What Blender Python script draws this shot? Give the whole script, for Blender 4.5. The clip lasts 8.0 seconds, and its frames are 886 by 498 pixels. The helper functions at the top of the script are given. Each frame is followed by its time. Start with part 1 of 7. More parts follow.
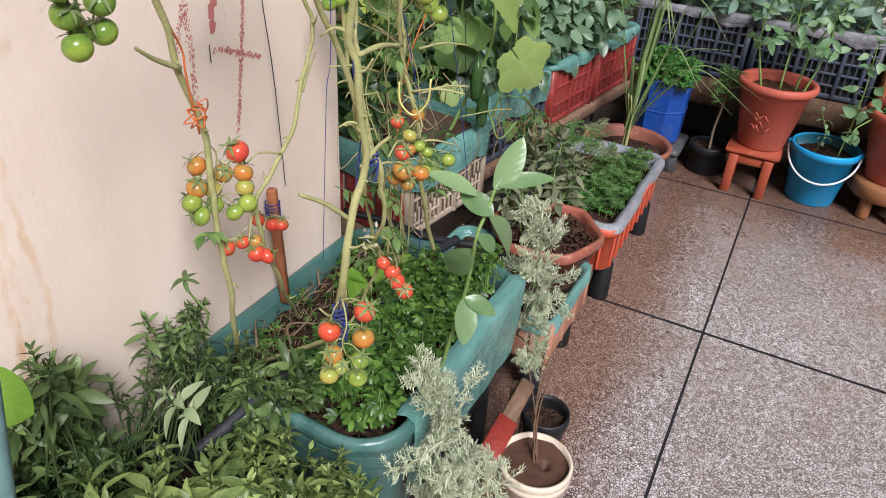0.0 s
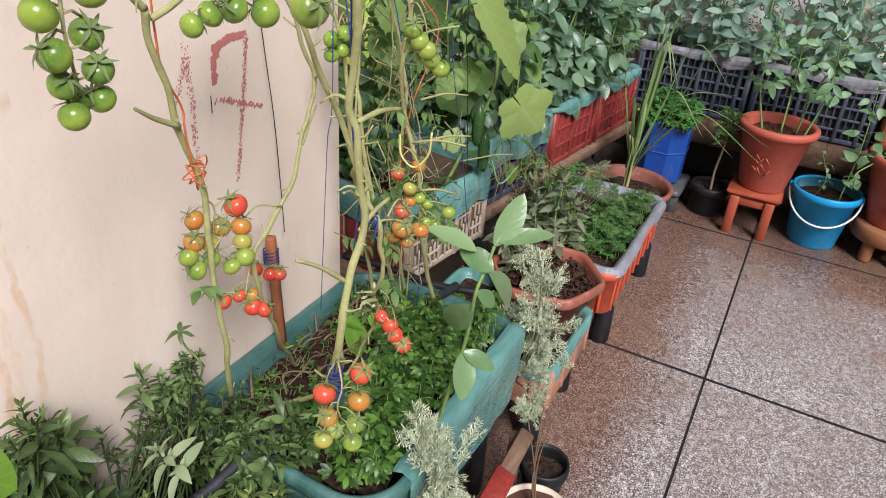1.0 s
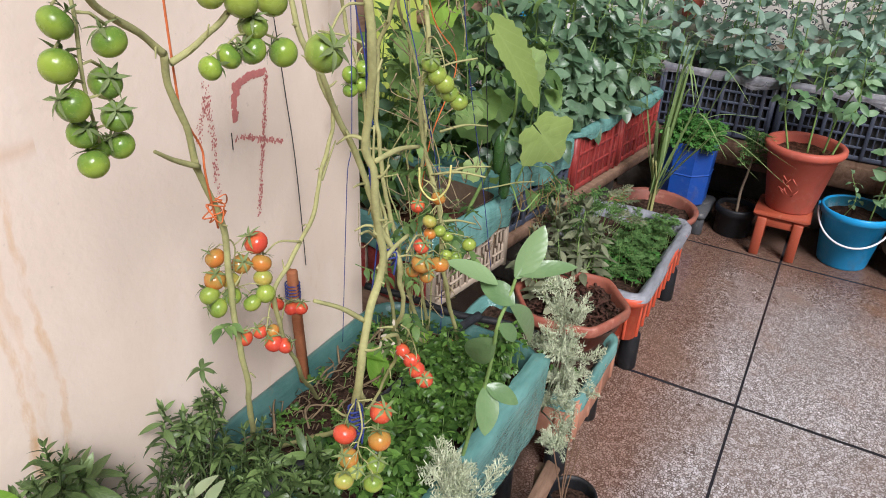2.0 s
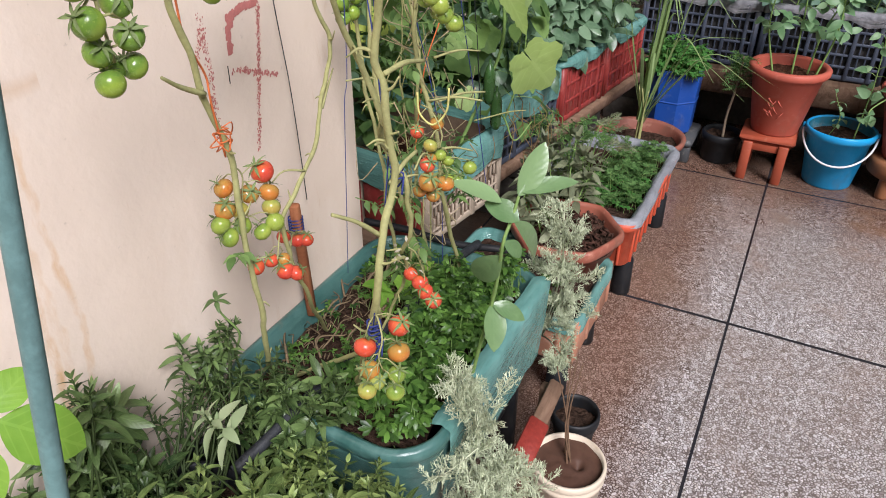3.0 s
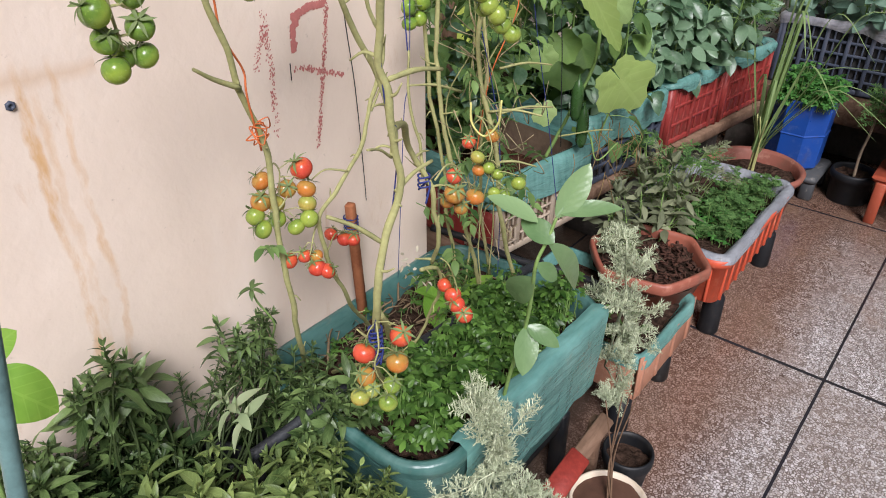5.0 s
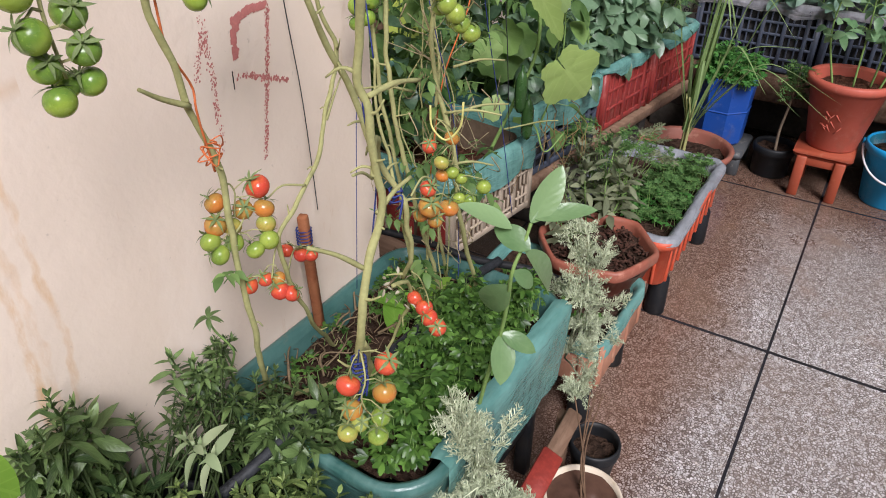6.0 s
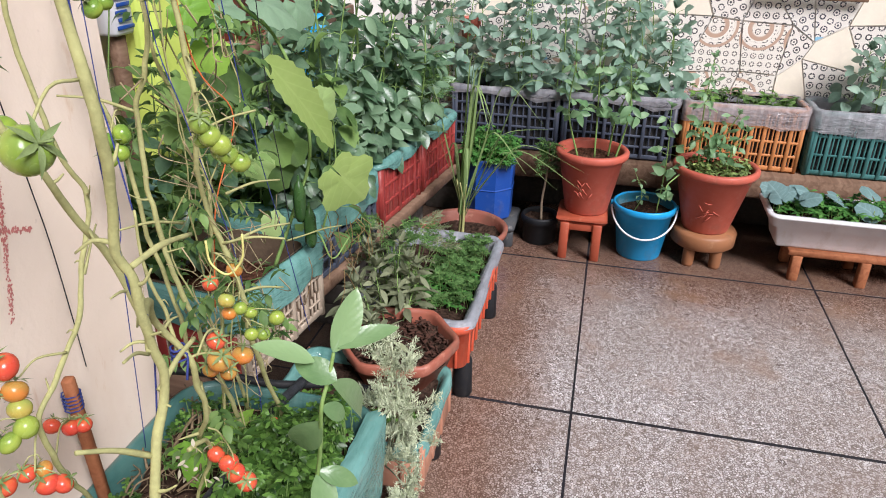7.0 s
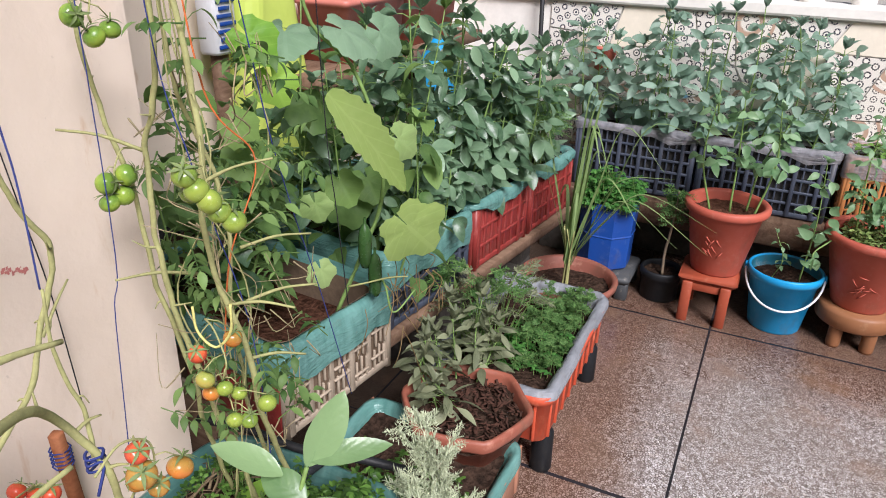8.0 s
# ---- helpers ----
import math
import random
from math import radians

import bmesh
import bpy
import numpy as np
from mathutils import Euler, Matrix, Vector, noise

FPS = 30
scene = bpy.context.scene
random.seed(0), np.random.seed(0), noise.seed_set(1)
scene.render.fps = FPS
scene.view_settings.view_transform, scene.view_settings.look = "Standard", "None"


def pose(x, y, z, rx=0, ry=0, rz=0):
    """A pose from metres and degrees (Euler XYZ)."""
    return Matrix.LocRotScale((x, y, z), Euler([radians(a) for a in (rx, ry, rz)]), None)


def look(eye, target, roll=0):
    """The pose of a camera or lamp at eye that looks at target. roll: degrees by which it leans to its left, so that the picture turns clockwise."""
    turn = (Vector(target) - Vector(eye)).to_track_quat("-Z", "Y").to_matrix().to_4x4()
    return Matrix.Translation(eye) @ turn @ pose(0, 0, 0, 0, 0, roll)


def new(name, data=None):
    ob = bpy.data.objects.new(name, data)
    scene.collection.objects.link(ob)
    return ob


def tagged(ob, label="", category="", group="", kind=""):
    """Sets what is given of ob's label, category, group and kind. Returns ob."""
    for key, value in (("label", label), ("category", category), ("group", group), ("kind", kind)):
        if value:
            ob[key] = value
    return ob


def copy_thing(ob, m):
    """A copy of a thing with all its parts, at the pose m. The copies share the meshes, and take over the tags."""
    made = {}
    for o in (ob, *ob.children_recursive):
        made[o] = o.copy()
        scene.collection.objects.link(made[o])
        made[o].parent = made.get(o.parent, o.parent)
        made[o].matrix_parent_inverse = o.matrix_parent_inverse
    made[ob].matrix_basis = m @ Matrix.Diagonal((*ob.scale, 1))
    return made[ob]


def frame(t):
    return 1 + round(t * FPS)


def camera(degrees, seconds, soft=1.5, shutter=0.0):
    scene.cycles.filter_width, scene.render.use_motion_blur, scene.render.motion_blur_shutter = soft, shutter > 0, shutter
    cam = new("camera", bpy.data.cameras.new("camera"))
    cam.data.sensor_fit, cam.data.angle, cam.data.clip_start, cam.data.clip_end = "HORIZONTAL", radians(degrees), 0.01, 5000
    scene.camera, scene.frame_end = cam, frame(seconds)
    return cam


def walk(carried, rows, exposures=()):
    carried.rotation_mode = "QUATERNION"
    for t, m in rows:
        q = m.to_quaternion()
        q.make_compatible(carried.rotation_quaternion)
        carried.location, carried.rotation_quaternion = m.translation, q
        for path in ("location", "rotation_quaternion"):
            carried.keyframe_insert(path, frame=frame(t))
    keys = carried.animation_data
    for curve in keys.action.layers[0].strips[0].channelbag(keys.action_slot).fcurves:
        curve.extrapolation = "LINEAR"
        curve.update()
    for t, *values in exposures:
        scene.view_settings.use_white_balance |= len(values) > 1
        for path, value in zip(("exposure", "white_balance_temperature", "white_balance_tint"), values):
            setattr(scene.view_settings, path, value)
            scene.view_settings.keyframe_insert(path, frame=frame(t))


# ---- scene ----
cam = camera(63.9, 8.0, soft=1.0)
PATH = [
    (0, (0.024, -1.712, 1.199), (-0.715, -0.194, 0.129), 3.7),
    (0.5, (0.023, -1.707, 1.209), (-0.723, -0.176, 0.16), 4.2),
    (1, (0.012, -1.688, 1.224), (-0.753, -0.135, 0.221), 4.3),
    (1.2, (0.009, -1.678, 1.24), (-0.791, -0.118, 0.277), 3.1),
    (2.3, (0.01, -1.674, 1.228), (-0.837, -0.132, 0.277), 2.3),
    (2.5, (0.009, -1.676, 1.223), (-0.826, -0.155, 0.228), 1.5),
    (3, (0.004, -1.717, 1.211), (-0.765, -0.215, 0.137), 0.2),
    (3.5, (0.032, -1.743, 1.218), (-0.769, -0.265, 0.134), -0.8),
    (4, (0.065, -1.718, 1.216), (-0.817, -0.293, 0.124), 0.4),
    (4.5, (0.101, -1.674, 1.205), (-0.908, -0.312, 0.143), 0.5),
    (4.7, (0.106, -1.655, 1.206), (-0.961, -0.328, 0.156), 0.3),
    (5.8, (0.017, -1.624, 1.2), (-0.94, -0.245, 0.113), 0.7),
    (6, (0.012, -1.626, 1.211), (-0.863, -0.195, 0.122), 0.5),
    (6.3, (0.002, -1.624, 1.217), (-0.662, -0.02, 0.225), 0.6),
    (6.5, (-0.014, -1.592, 1.225), (-0.568, 0.083, 0.282), 1.1),
    (7, (-0.016, -1.576, 1.237), (-0.404, 0.178, 0.357), 1.2),
    (7.5, (0.013, -1.471, 1.239), (-0.547, 0.257, 0.403), -0.4),
    (8, (0.042, -1.358, 1.236), (-0.717, 0.291, 0.395), 1.7),
]
walk(cam, [(t, look(eye, target, roll)) for t, eye, target, roll in PATH], [(0.0, 0.22), (1.2, 0.22), (2.5, 0.16), (3.5, 0.24), (4.5, 0.20), (6.0, 0.10), (6.6, 0.40), (7.2, 0.42), (8.0, 0.36)])

# ---- light ----
world = bpy.data.worlds.new("sky")
scene.world = world
world.use_nodes = True
wn = world.node_tree
sky = wn.nodes.new("ShaderNodeTexSky")
sky.sky_type = "NISHITA"
sky.sun_disc = False
sky.sun_elevation, sky.sun_rotation = radians(45.3), radians(136.5)
sky.air_density, sky.dust_density = 1.0, 3.0
wn.links.new(sky.outputs[0], wn.nodes["Background"].inputs[0])
wn.nodes["Background"].inputs[1].default_value = 0.042
sun = new("sun", bpy.data.lights.new("sun", "SUN"))
sun.data.energy, sun.data.angle, sun.data.color = 4.75, radians(26), (1.01, 0.985, 1.05)
sun.matrix_world = look((2.75, -2.85, 4.0), (0, 0, 0))


# ---- materials ----
class Mat:
    """A node material with short helpers for its texture graph."""

    def __init__(self, name, rough=0.6, metal=0.0, spec=0.5):
        self.m = bpy.data.materials.new(name)
        self.m.use_nodes = True
        self.t = self.m.node_tree
        self.b = self.t.nodes["Principled BSDF"]
        self.out = self.t.nodes["Material Output"]
        self.b.inputs["Roughness"].default_value = rough
        self.b.inputs["Metallic"].default_value = metal
        self.b.inputs["Specular IOR Level"].default_value = spec
        self.co = self.t.nodes.new("ShaderNodeTexCoord")

    def link(self, a, b):
        self.t.links.new(a, b)

    def mapped(self, kind="Object", scale=(1, 1, 1), loc=(0, 0, 0)):
        n = self.t.nodes.new("ShaderNodeMapping")
        n.inputs["Scale"].default_value = scale
        n.inputs["Location"].default_value = loc
        self.link(self.co.outputs[kind], n.inputs[0])
        return n.outputs[0]

    def noise(self, scale, detail=4, rough=0.55, vec=None, dist=0.0):
        n = self.t.nodes.new("ShaderNodeTexNoise")
        n.inputs["Scale"].default_value = scale
        n.inputs["Detail"].default_value = detail
        n.inputs["Roughness"].default_value = rough
        n.inputs["Distortion"].default_value = dist
        self.link(vec or self.co.outputs["Object"], n.inputs["Vector"])
        return n.outputs["Fac"]

    def voronoi(self, scale, feature="F1", vec=None, out="Distance", jitter=1.0):
        n = self.t.nodes.new("ShaderNodeTexVoronoi")
        n.feature = feature
        n.inputs["Scale"].default_value = scale
        n.inputs["Randomness"].default_value = jitter
        self.link(vec or self.co.outputs["Object"], n.inputs["Vector"])
        return n.outputs[out]

    def ramp(self, fac, stops, interp="LINEAR"):
        n = self.t.nodes.new("ShaderNodeValToRGB")
        n.color_ramp.interpolation = interp
        e = n.color_ramp.elements
        while len(e) < len(stops):
            e.new(0.5)
        for q, (p, c) in zip(e, stops):
            q.position = p
            q.color = (*c, 1) if isinstance(c, tuple) else (c, c, c, 1)
        self.link(fac, n.inputs[0])
        return n.outputs[0]

    def mix(self, fac, a, b, mode="MIX"):
        n = self.t.nodes.new("ShaderNodeMix")
        n.data_type, n.blend_type = "RGBA", mode
        for v, i in ((fac, 0), (a, 6), (b, 7)):
            if isinstance(v, (int, float)):
                n.inputs[i].default_value = v if i == 0 else (v, v, v, 1)
            elif isinstance(v, tuple):
                n.inputs[i].default_value = (*v, 1)
            else:
                self.link(v, n.inputs[i])
        return n.outputs[2]

    def math(self, op, a, b=0.0, clamp=False):
        n = self.t.nodes.new("ShaderNodeMath")
        n.operation, n.use_clamp = op, clamp
        for v, i in ((a, 0), (b, 1)):
            if isinstance(v, (int, float)):
                n.inputs[i].default_value = v
            else:
                self.link(v, n.inputs[i])
        return n.outputs[0]

    def xyz(self, kind="Object"):
        n = self.t.nodes.new("ShaderNodeSeparateXYZ")
        self.link(self.co.outputs[kind], n.inputs[0])
        return n.outputs

    def island(self):
        return self.t.nodes.new("ShaderNodeNewGeometry").outputs["Random Per Island"]

    def random(self):
        return self.t.nodes.new("ShaderNodeObjectInfo").outputs["Random"]

    def bump(self, height, strength=0.3, distance=0.01):
        n = self.t.nodes.new("ShaderNodeBump")
        n.inputs["Strength"].default_value = strength
        n.inputs["Distance"].default_value = distance
        self.link(height, n.inputs["Height"])
        self.link(n.outputs[0], self.b.inputs["Normal"])
        return self

    def color(self, c):
        if isinstance(c, tuple):
            self.b.inputs["Base Color"].default_value = (*c, 1)
        else:
            self.link(c, self.b.inputs["Base Color"])
        return self

    def rough(self, r):
        self.link(r, self.b.inputs["Roughness"])
        return self

    def translucent(self, share, tint):
        tr = self.t.nodes.new("ShaderNodeBsdfTranslucent")
        if isinstance(tint, tuple):
            tr.inputs[0].default_value = (*tint, 1)
        else:
            self.link(tint, tr.inputs[0])
        mx = self.t.nodes.new("ShaderNodeMixShader")
        mx.inputs[0].default_value = share
        self.link(self.b.outputs[0], mx.inputs[1])
        self.link(tr.outputs[0], mx.inputs[2])
        self.link(mx.outputs[0], self.out.inputs[0])
        return self


def leaf_mat(name, dark, light, rough=0.45, veins=0.0, share=0.28, per_object=False, spec=0.14):
    m = Mat(name, rough, 0, spec)
    pick = m.random() if per_object else m.island()
    c = m.ramp(pick, [(0.0, dark), (0.75, tuple((a + b) / 2 for a, b in zip(dark, light))), (1.0, light)])
    c = m.mix(m.ramp(m.noise(60, 3), [(0.4, 0.0), (0.8, 0.4)]), c, light)
    if veins:
        u = m.xyz("UV")
        side = m.math("ABSOLUTE", u[0])
        ribs = m.math("SINE", m.math("MULTIPLY", m.math("SUBTRACT", u[1], m.math("MULTIPLY", side, 0.35)), 38.0))
        mid = m.math("LESS_THAN", side, 0.05)
        fine = m.math("MAXIMUM", m.ramp(ribs, [(0.86, 0.0), (1.0, 1.0)]), mid)
        c = m.mix(m.math("MULTIPLY", fine, veins), c, tuple(min(1, v * 1.5 + 0.03) for v in light))
        m.bump(m.math("ADD", m.math("MULTIPLY", ribs, 0.05), m.noise(70, 4)), 0.3, 0.003)
    else:
        m.bump(m.noise(140, 2), 0.2, 0.002)
    m.color(c)
    m.translucent(share, m.mix(0.5, c, tuple(min(1, v * 1.6) for v in light)))
    return m.m


def plastic(name, col, rough=0.42, wear=(0.45, 0.4, 0.34), amount=0.35, grime=(0.1, 0.075, 0.05)):
    m = Mat(name, rough, 0, 0.35)
    c = m.mix(m.ramp(m.noise(7, 5), [(0.3, 0.0), (0.7, 0.6)]), col, tuple(v * 0.72 for v in col))
    c = m.mix(m.ramp(m.noise(26, 6, 0.7), [(0.56, 0.0), (0.72, amount)]), c, wear)
    c = m.mix(m.ramp(m.noise(12, 6, 0.65, m.mapped("Object", (1, 1, 0.5), (3, 1, 2))), [(0.54, 0.0), (0.75, 0.6)]), c, grime)
    m.color(c)
    m.rough(m.ramp(m.noise(18, 4), [(0.3, rough - 0.1), (0.7, rough + 0.18)]))
    m.bump(m.noise(90, 5), 0.12, 0.002)
    return m.m


def film_mat(name, col, rough=0.22, share=0.12, crease=0.75, clear=0.0):
    m = Mat(name, rough, 0, 0.5)
    c = m.mix(m.ramp(m.noise(9, 5, 0.6, m.mapped("Object", (4, 1, 1))), [(0.3, 0.0), (0.75, 0.8)]), col, tuple(min(1, v * 1.7 + 0.06) for v in col))
    c = m.mix(m.ramp(m.noise(30, 6, 0.7), [(0.6, 0.0), (0.78, 0.5)]), c, (0.2, 0.17, 0.12))
    m.color(c)
    w = m.noise(11, 5, 0.6, m.mapped("Object", (1, 0.35, 4.5)), 1.2)
    m.bump(m.math("ADD", w, m.math("MULTIPLY", m.noise(60, 3), 0.3)), crease, 0.012)
    m.translucent(share, c)
    if clear:
        see = m.t.nodes.new("ShaderNodeBsdfTransparent")
        mx = m.t.nodes.new("ShaderNodeMixShader")
        m.link(m.ramp(m.noise(14, 4), [(0.35, clear * 0.6), (0.65, min(1.0, clear * 1.3))]), mx.inputs[0])
        m.link(m.out.inputs[0].links[0].from_socket, mx.inputs[1])
        m.link(see.outputs[0], mx.inputs[2])
        m.link(mx.outputs[0], m.out.inputs[0])
    return m.m


def plain(name, col, rough=0.6, scale=20, vary=0.35, metal=0.0, bump=0.2):
    m = Mat(name, rough, metal, 0.25)
    c = m.mix(m.ramp(m.noise(scale, 5, 0.6), [(0.3, 0.0), (0.7, 1.0)]), col, tuple(v * (1 - vary) for v in col))
    c = m.mix(m.ramp(m.noise(scale * 5, 4, 0.6), [(0.45, 0.0), (0.75, 0.4)]), c, tuple(min(1, v * (1 + vary)) for v in col))
    m.color(c)
    m.bump(m.noise(scale * 6, 4), bump, 0.004)
    return m.m


def make_terrazzo():
    m = Mat("terrazzo", 0.35, 0, 0.5)
    wob = m.t.nodes.new("ShaderNodeMix")
    wob.data_type = "VECTOR"
    wob.inputs[0].default_value = 0.009
    nz = m.t.nodes.new("ShaderNodeTexNoise")
    nz.inputs["Scale"].default_value = 70
    geo = m.t.nodes.new("ShaderNodeNewGeometry")
    m.link(geo.outputs["Position"], nz.inputs["Vector"])
    m.link(geo.outputs["Position"], wob.inputs[4])
    m.link(nz.outputs["Color"], wob.inputs[5])
    vec = wob.outputs[1]
    pos = geo.outputs["Position"]
    edge = m.voronoi(150, "DISTANCE_TO_EDGE", vec)
    cell = m.voronoi(150, "F1", vec, "Color")
    sep = m.t.nodes.new("ShaderNodeSeparateColor")
    m.link(cell, sep.inputs[0])
    chip = m.ramp(sep.outputs[0], [(0.0, (0.62, 0.60, 0.60)), (0.30, (0.52, 0.49, 0.48)), (0.46, (0.74, 0.72, 0.73)), (0.68, (0.42, 0.375, 0.36)), (0.78, (0.22, 0.185, 0.175)), (0.90, (0.60, 0.55, 0.51))], "CONSTANT")
    tone = m.math("MULTIPLY", sep.outputs[1], 0.5)
    chip = m.mix(tone, chip, (0.33, 0.30, 0.295))
    gap = m.math("LESS_THAN", edge, m.math("ADD", m.math("MULTIPLY", sep.outputs[2], 0.20), 0.02))
    base = m.mix(m.noise(40, 3, 0.6, pos), (0.05, 0.039, 0.034), (0.15, 0.118, 0.104))
    c = m.mix(gap, chip, base)
    # wet, soil-brown run-off beside the planters
    sx = m.t.nodes.new("ShaderNodeSeparateXYZ")
    m.link(pos, sx.inputs[0])
    side = m.math("MULTIPLY", m.math("ADD", sx.outputs[0], 0.01), -5.0)
    back = m.math("MULTIPLY", m.math("SUBTRACT", sx.outputs[1], 0.5), 2.4)
    reach = m.math("MAXIMUM", side, back)
    damp = m.math("ADD", reach, m.math("MULTIPLY", m.math("SUBTRACT", m.noise(3.1, 5, 0.62, pos), 0.5), 1.5))
    damp = m.ramp(damp, [(0.1, 0.0), (1.0, 1.0)])
    c = m.mix(m.math("MULTIPLY", damp, 0.78), c, m.mix(1.0, c, (0.46, 0.27, 0.18), "MULTIPLY"))
    c = m.mix(m.math("MULTIPLY", damp, 0.30), c, (0.15, 0.062, 0.032))
    # trodden brown dirt, thicker towards the parapet
    trod = m.math("ADD", sx.outputs[1], m.math("MULTIPLY", m.math("SUBTRACT", m.noise(2.6, 4, 0.6, pos), 0.5), 0.9))
    c = m.mix(m.ramp(trod, [(-0.5, 0.0), (0.9, 0.6)]), c, m.mix(1.0, c, (0.65, 0.57, 0.51), "MULTIPLY"))
    # near-black under the shelf: the shade there is put into the floor colour
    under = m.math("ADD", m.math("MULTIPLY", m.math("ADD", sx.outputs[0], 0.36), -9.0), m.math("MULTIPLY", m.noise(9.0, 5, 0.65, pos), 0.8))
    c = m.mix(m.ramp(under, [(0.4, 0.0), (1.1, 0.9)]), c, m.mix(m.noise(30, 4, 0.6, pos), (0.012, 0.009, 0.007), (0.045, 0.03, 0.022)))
    mud = m.math("MULTIPLY", m.ramp(m.noise(4.2, 6, 0.66, pos), [(0.52, 0.0), (0.64, 0.55)]), m.ramp(sx.outputs[1], [(-0.35, 0.25), (0.45, 1.0)]))
    c = m.mix(mud, c, (0.19, 0.105, 0.06))
    # darker brown towards the parapet, with a noise-broken edge
    rear_dark = m.math("MULTIPLY", m.math("SUBTRACT", sx.outputs[1], m.math("ADD", m.math("MULTIPLY", m.noise(4.0, 4, 0.6, pos), 0.5), 0.5)), 2.5)
    c = m.mix(m.ramp(rear_dark, [(0.0, 0.0), (1.0, 0.5)]), c, (0.06, 0.035, 0.025))
    c = m.mix(m.ramp(m.noise(2.2, 5, 0.6, pos), [(0.36, 0.0), (0.72, 0.38)]), c, (0.21, 0.155, 0.12))
    m.color(c)
    m.rough(m.mix(damp, m.ramp(m.noise(9, 4, 0.6, pos), [(0.3, 0.26), (0.7, 0.42)]), 0.2))
    m.bump(m.math("ADD", m.math("MULTIPLY", gap, -0.5), m.noise(160, 2, 0.5, pos)), 0.22, 0.0016)
    return m.m


def make_wall_paint():
    m = Mat("cream_wall_paint", 0.62, 0, 0.35)
    c = m.mix(m.ramp(m.noise(2.3, 5, 0.6), [(0.35, 0.0), (0.7, 1.0)]), (0.79, 0.668, 0.565), (0.71, 0.585, 0.485))
    c = m.mix(m.ramp(m.noise(7, 5, 0.62, m.mapped("Object", (1, 1, 0.35))), [(0.55, 0.0), (0.78, 0.45)]), c, (0.86, 0.77, 0.69))
    rust = m.noise(5.5, 6, 0.7, m.mapped("Object", (1, 2.6, 0.5), (0, 0.4, 0)), 0.5)
    c = m.mix(m.ramp(rust, [(0.63, 0.0), (0.72, 0.5)]), c, (0.55, 0.33, 0.17))
    y, z = m.xyz()[1], m.xyz()[2]
    wave = m.math("MULTIPLY", m.math("SUBTRACT", m.noise(6.0, 4, 0.6), 0.5), 0.07)
    drift = m.math("MULTIPLY", m.math("SUBTRACT", z, 0.8), 0.01)
    below = m.ramp(z, [(0.955, 1.0), (0.985, 0.0)])
    for at, wide, strong in ((-1.355, 0.008, 0.9), (-1.341, 0.007, 0.45), (-1.316, 0.006, 0.6), (-1.62, 0.03, 0.6)):
        off = m.math("ABSOLUTE", m.math("ADD", m.math("ADD", m.math("SUBTRACT", y, at), wave), drift))
        line = m.ramp(m.math("DIVIDE", off, wide), [(0.0, 1.0), (0.55, 0.75), (1.0, 0.0)])
        line = m.math("MULTIPLY", line, m.ramp(m.noise(16, 5, 0.7, m.mapped("Object", (1, 2, 0.6))), [(0.38, 0.0), (0.62, strong)]))
        line = m.math("MULTIPLY", line, below)
        c = m.mix(line, c, (0.62, 0.36, 0.15))
    low = m.math("ABSOLUTE", m.math("ADD", m.math("SUBTRACT", z, 0.962), m.math("MULTIPLY", wave, 0.5)))
    c = m.mix(m.math("MULTIPLY", m.ramp(m.math("DIVIDE", low, 0.014), [(0.0, 0.45), (1.0, 0.0)]), m.math("LESS_THAN", m.math("ABSOLUTE", m.math("ADD", y, 1.36)), 0.09)), c, (0.60, 0.40, 0.25))
    c = m.mix(m.ramp(m.noise(3.2, 5, 0.65, m.mapped("Object", (1, 1, 0.8), (0, 5, 2))), [(0.6, 0.0), (0.75, 0.3)]), c, (0.66, 0.47, 0.33))
    c = m.mix(m.ramp(m.noise(85, 3, 0.7), [(0.68, 0.0), (0.76, 0.35)]), c, (0.42, 0.34, 0.28))
    m.color(c)
    m.rough(m.ramp(m.noise(6, 4), [(0.3, 0.5), (0.7, 0.72)]))
    m.bump(m.math("ADD", m.noise(9, 5), m.math("MULTIPLY", m.noise(70, 3), 0.25)), 0.22, 0.012)
    return m.m


def make_soil(name, dark, light):
    m = Mat(name, 0.95, 0, 0.05)
    c = m.ramp(m.noise(45, 6, 0.7), [(0.3, dark), (0.62, light), (0.8, tuple(v * 1.5 for v in light))])
    m.color(c)
    m.bump(m.math("ADD", m.noise(60, 6, 0.75), m.voronoi(70)), 0.9, 0.012)
    return m.m


def make_wood(name, a, b, rough=0.75):
    m = Mat(name, rough, 0, 0.12)
    v = m.mapped("Object", (18, 2.2, 18))
    c = m.ramp(m.noise(2.2, 6, 0.6, v, 1.0), [(0.3, a), (0.7, b)])
    c = m.mix(m.ramp(m.noise(14, 5, 0.7), [(0.55, 0.0), (0.75, 0.5)]), c, tuple(x * 0.5 for x in a))
    m.color(c)
    m.bump(m.noise(3, 6, 0.7, v), 0.4, 0.004)
    return m.m


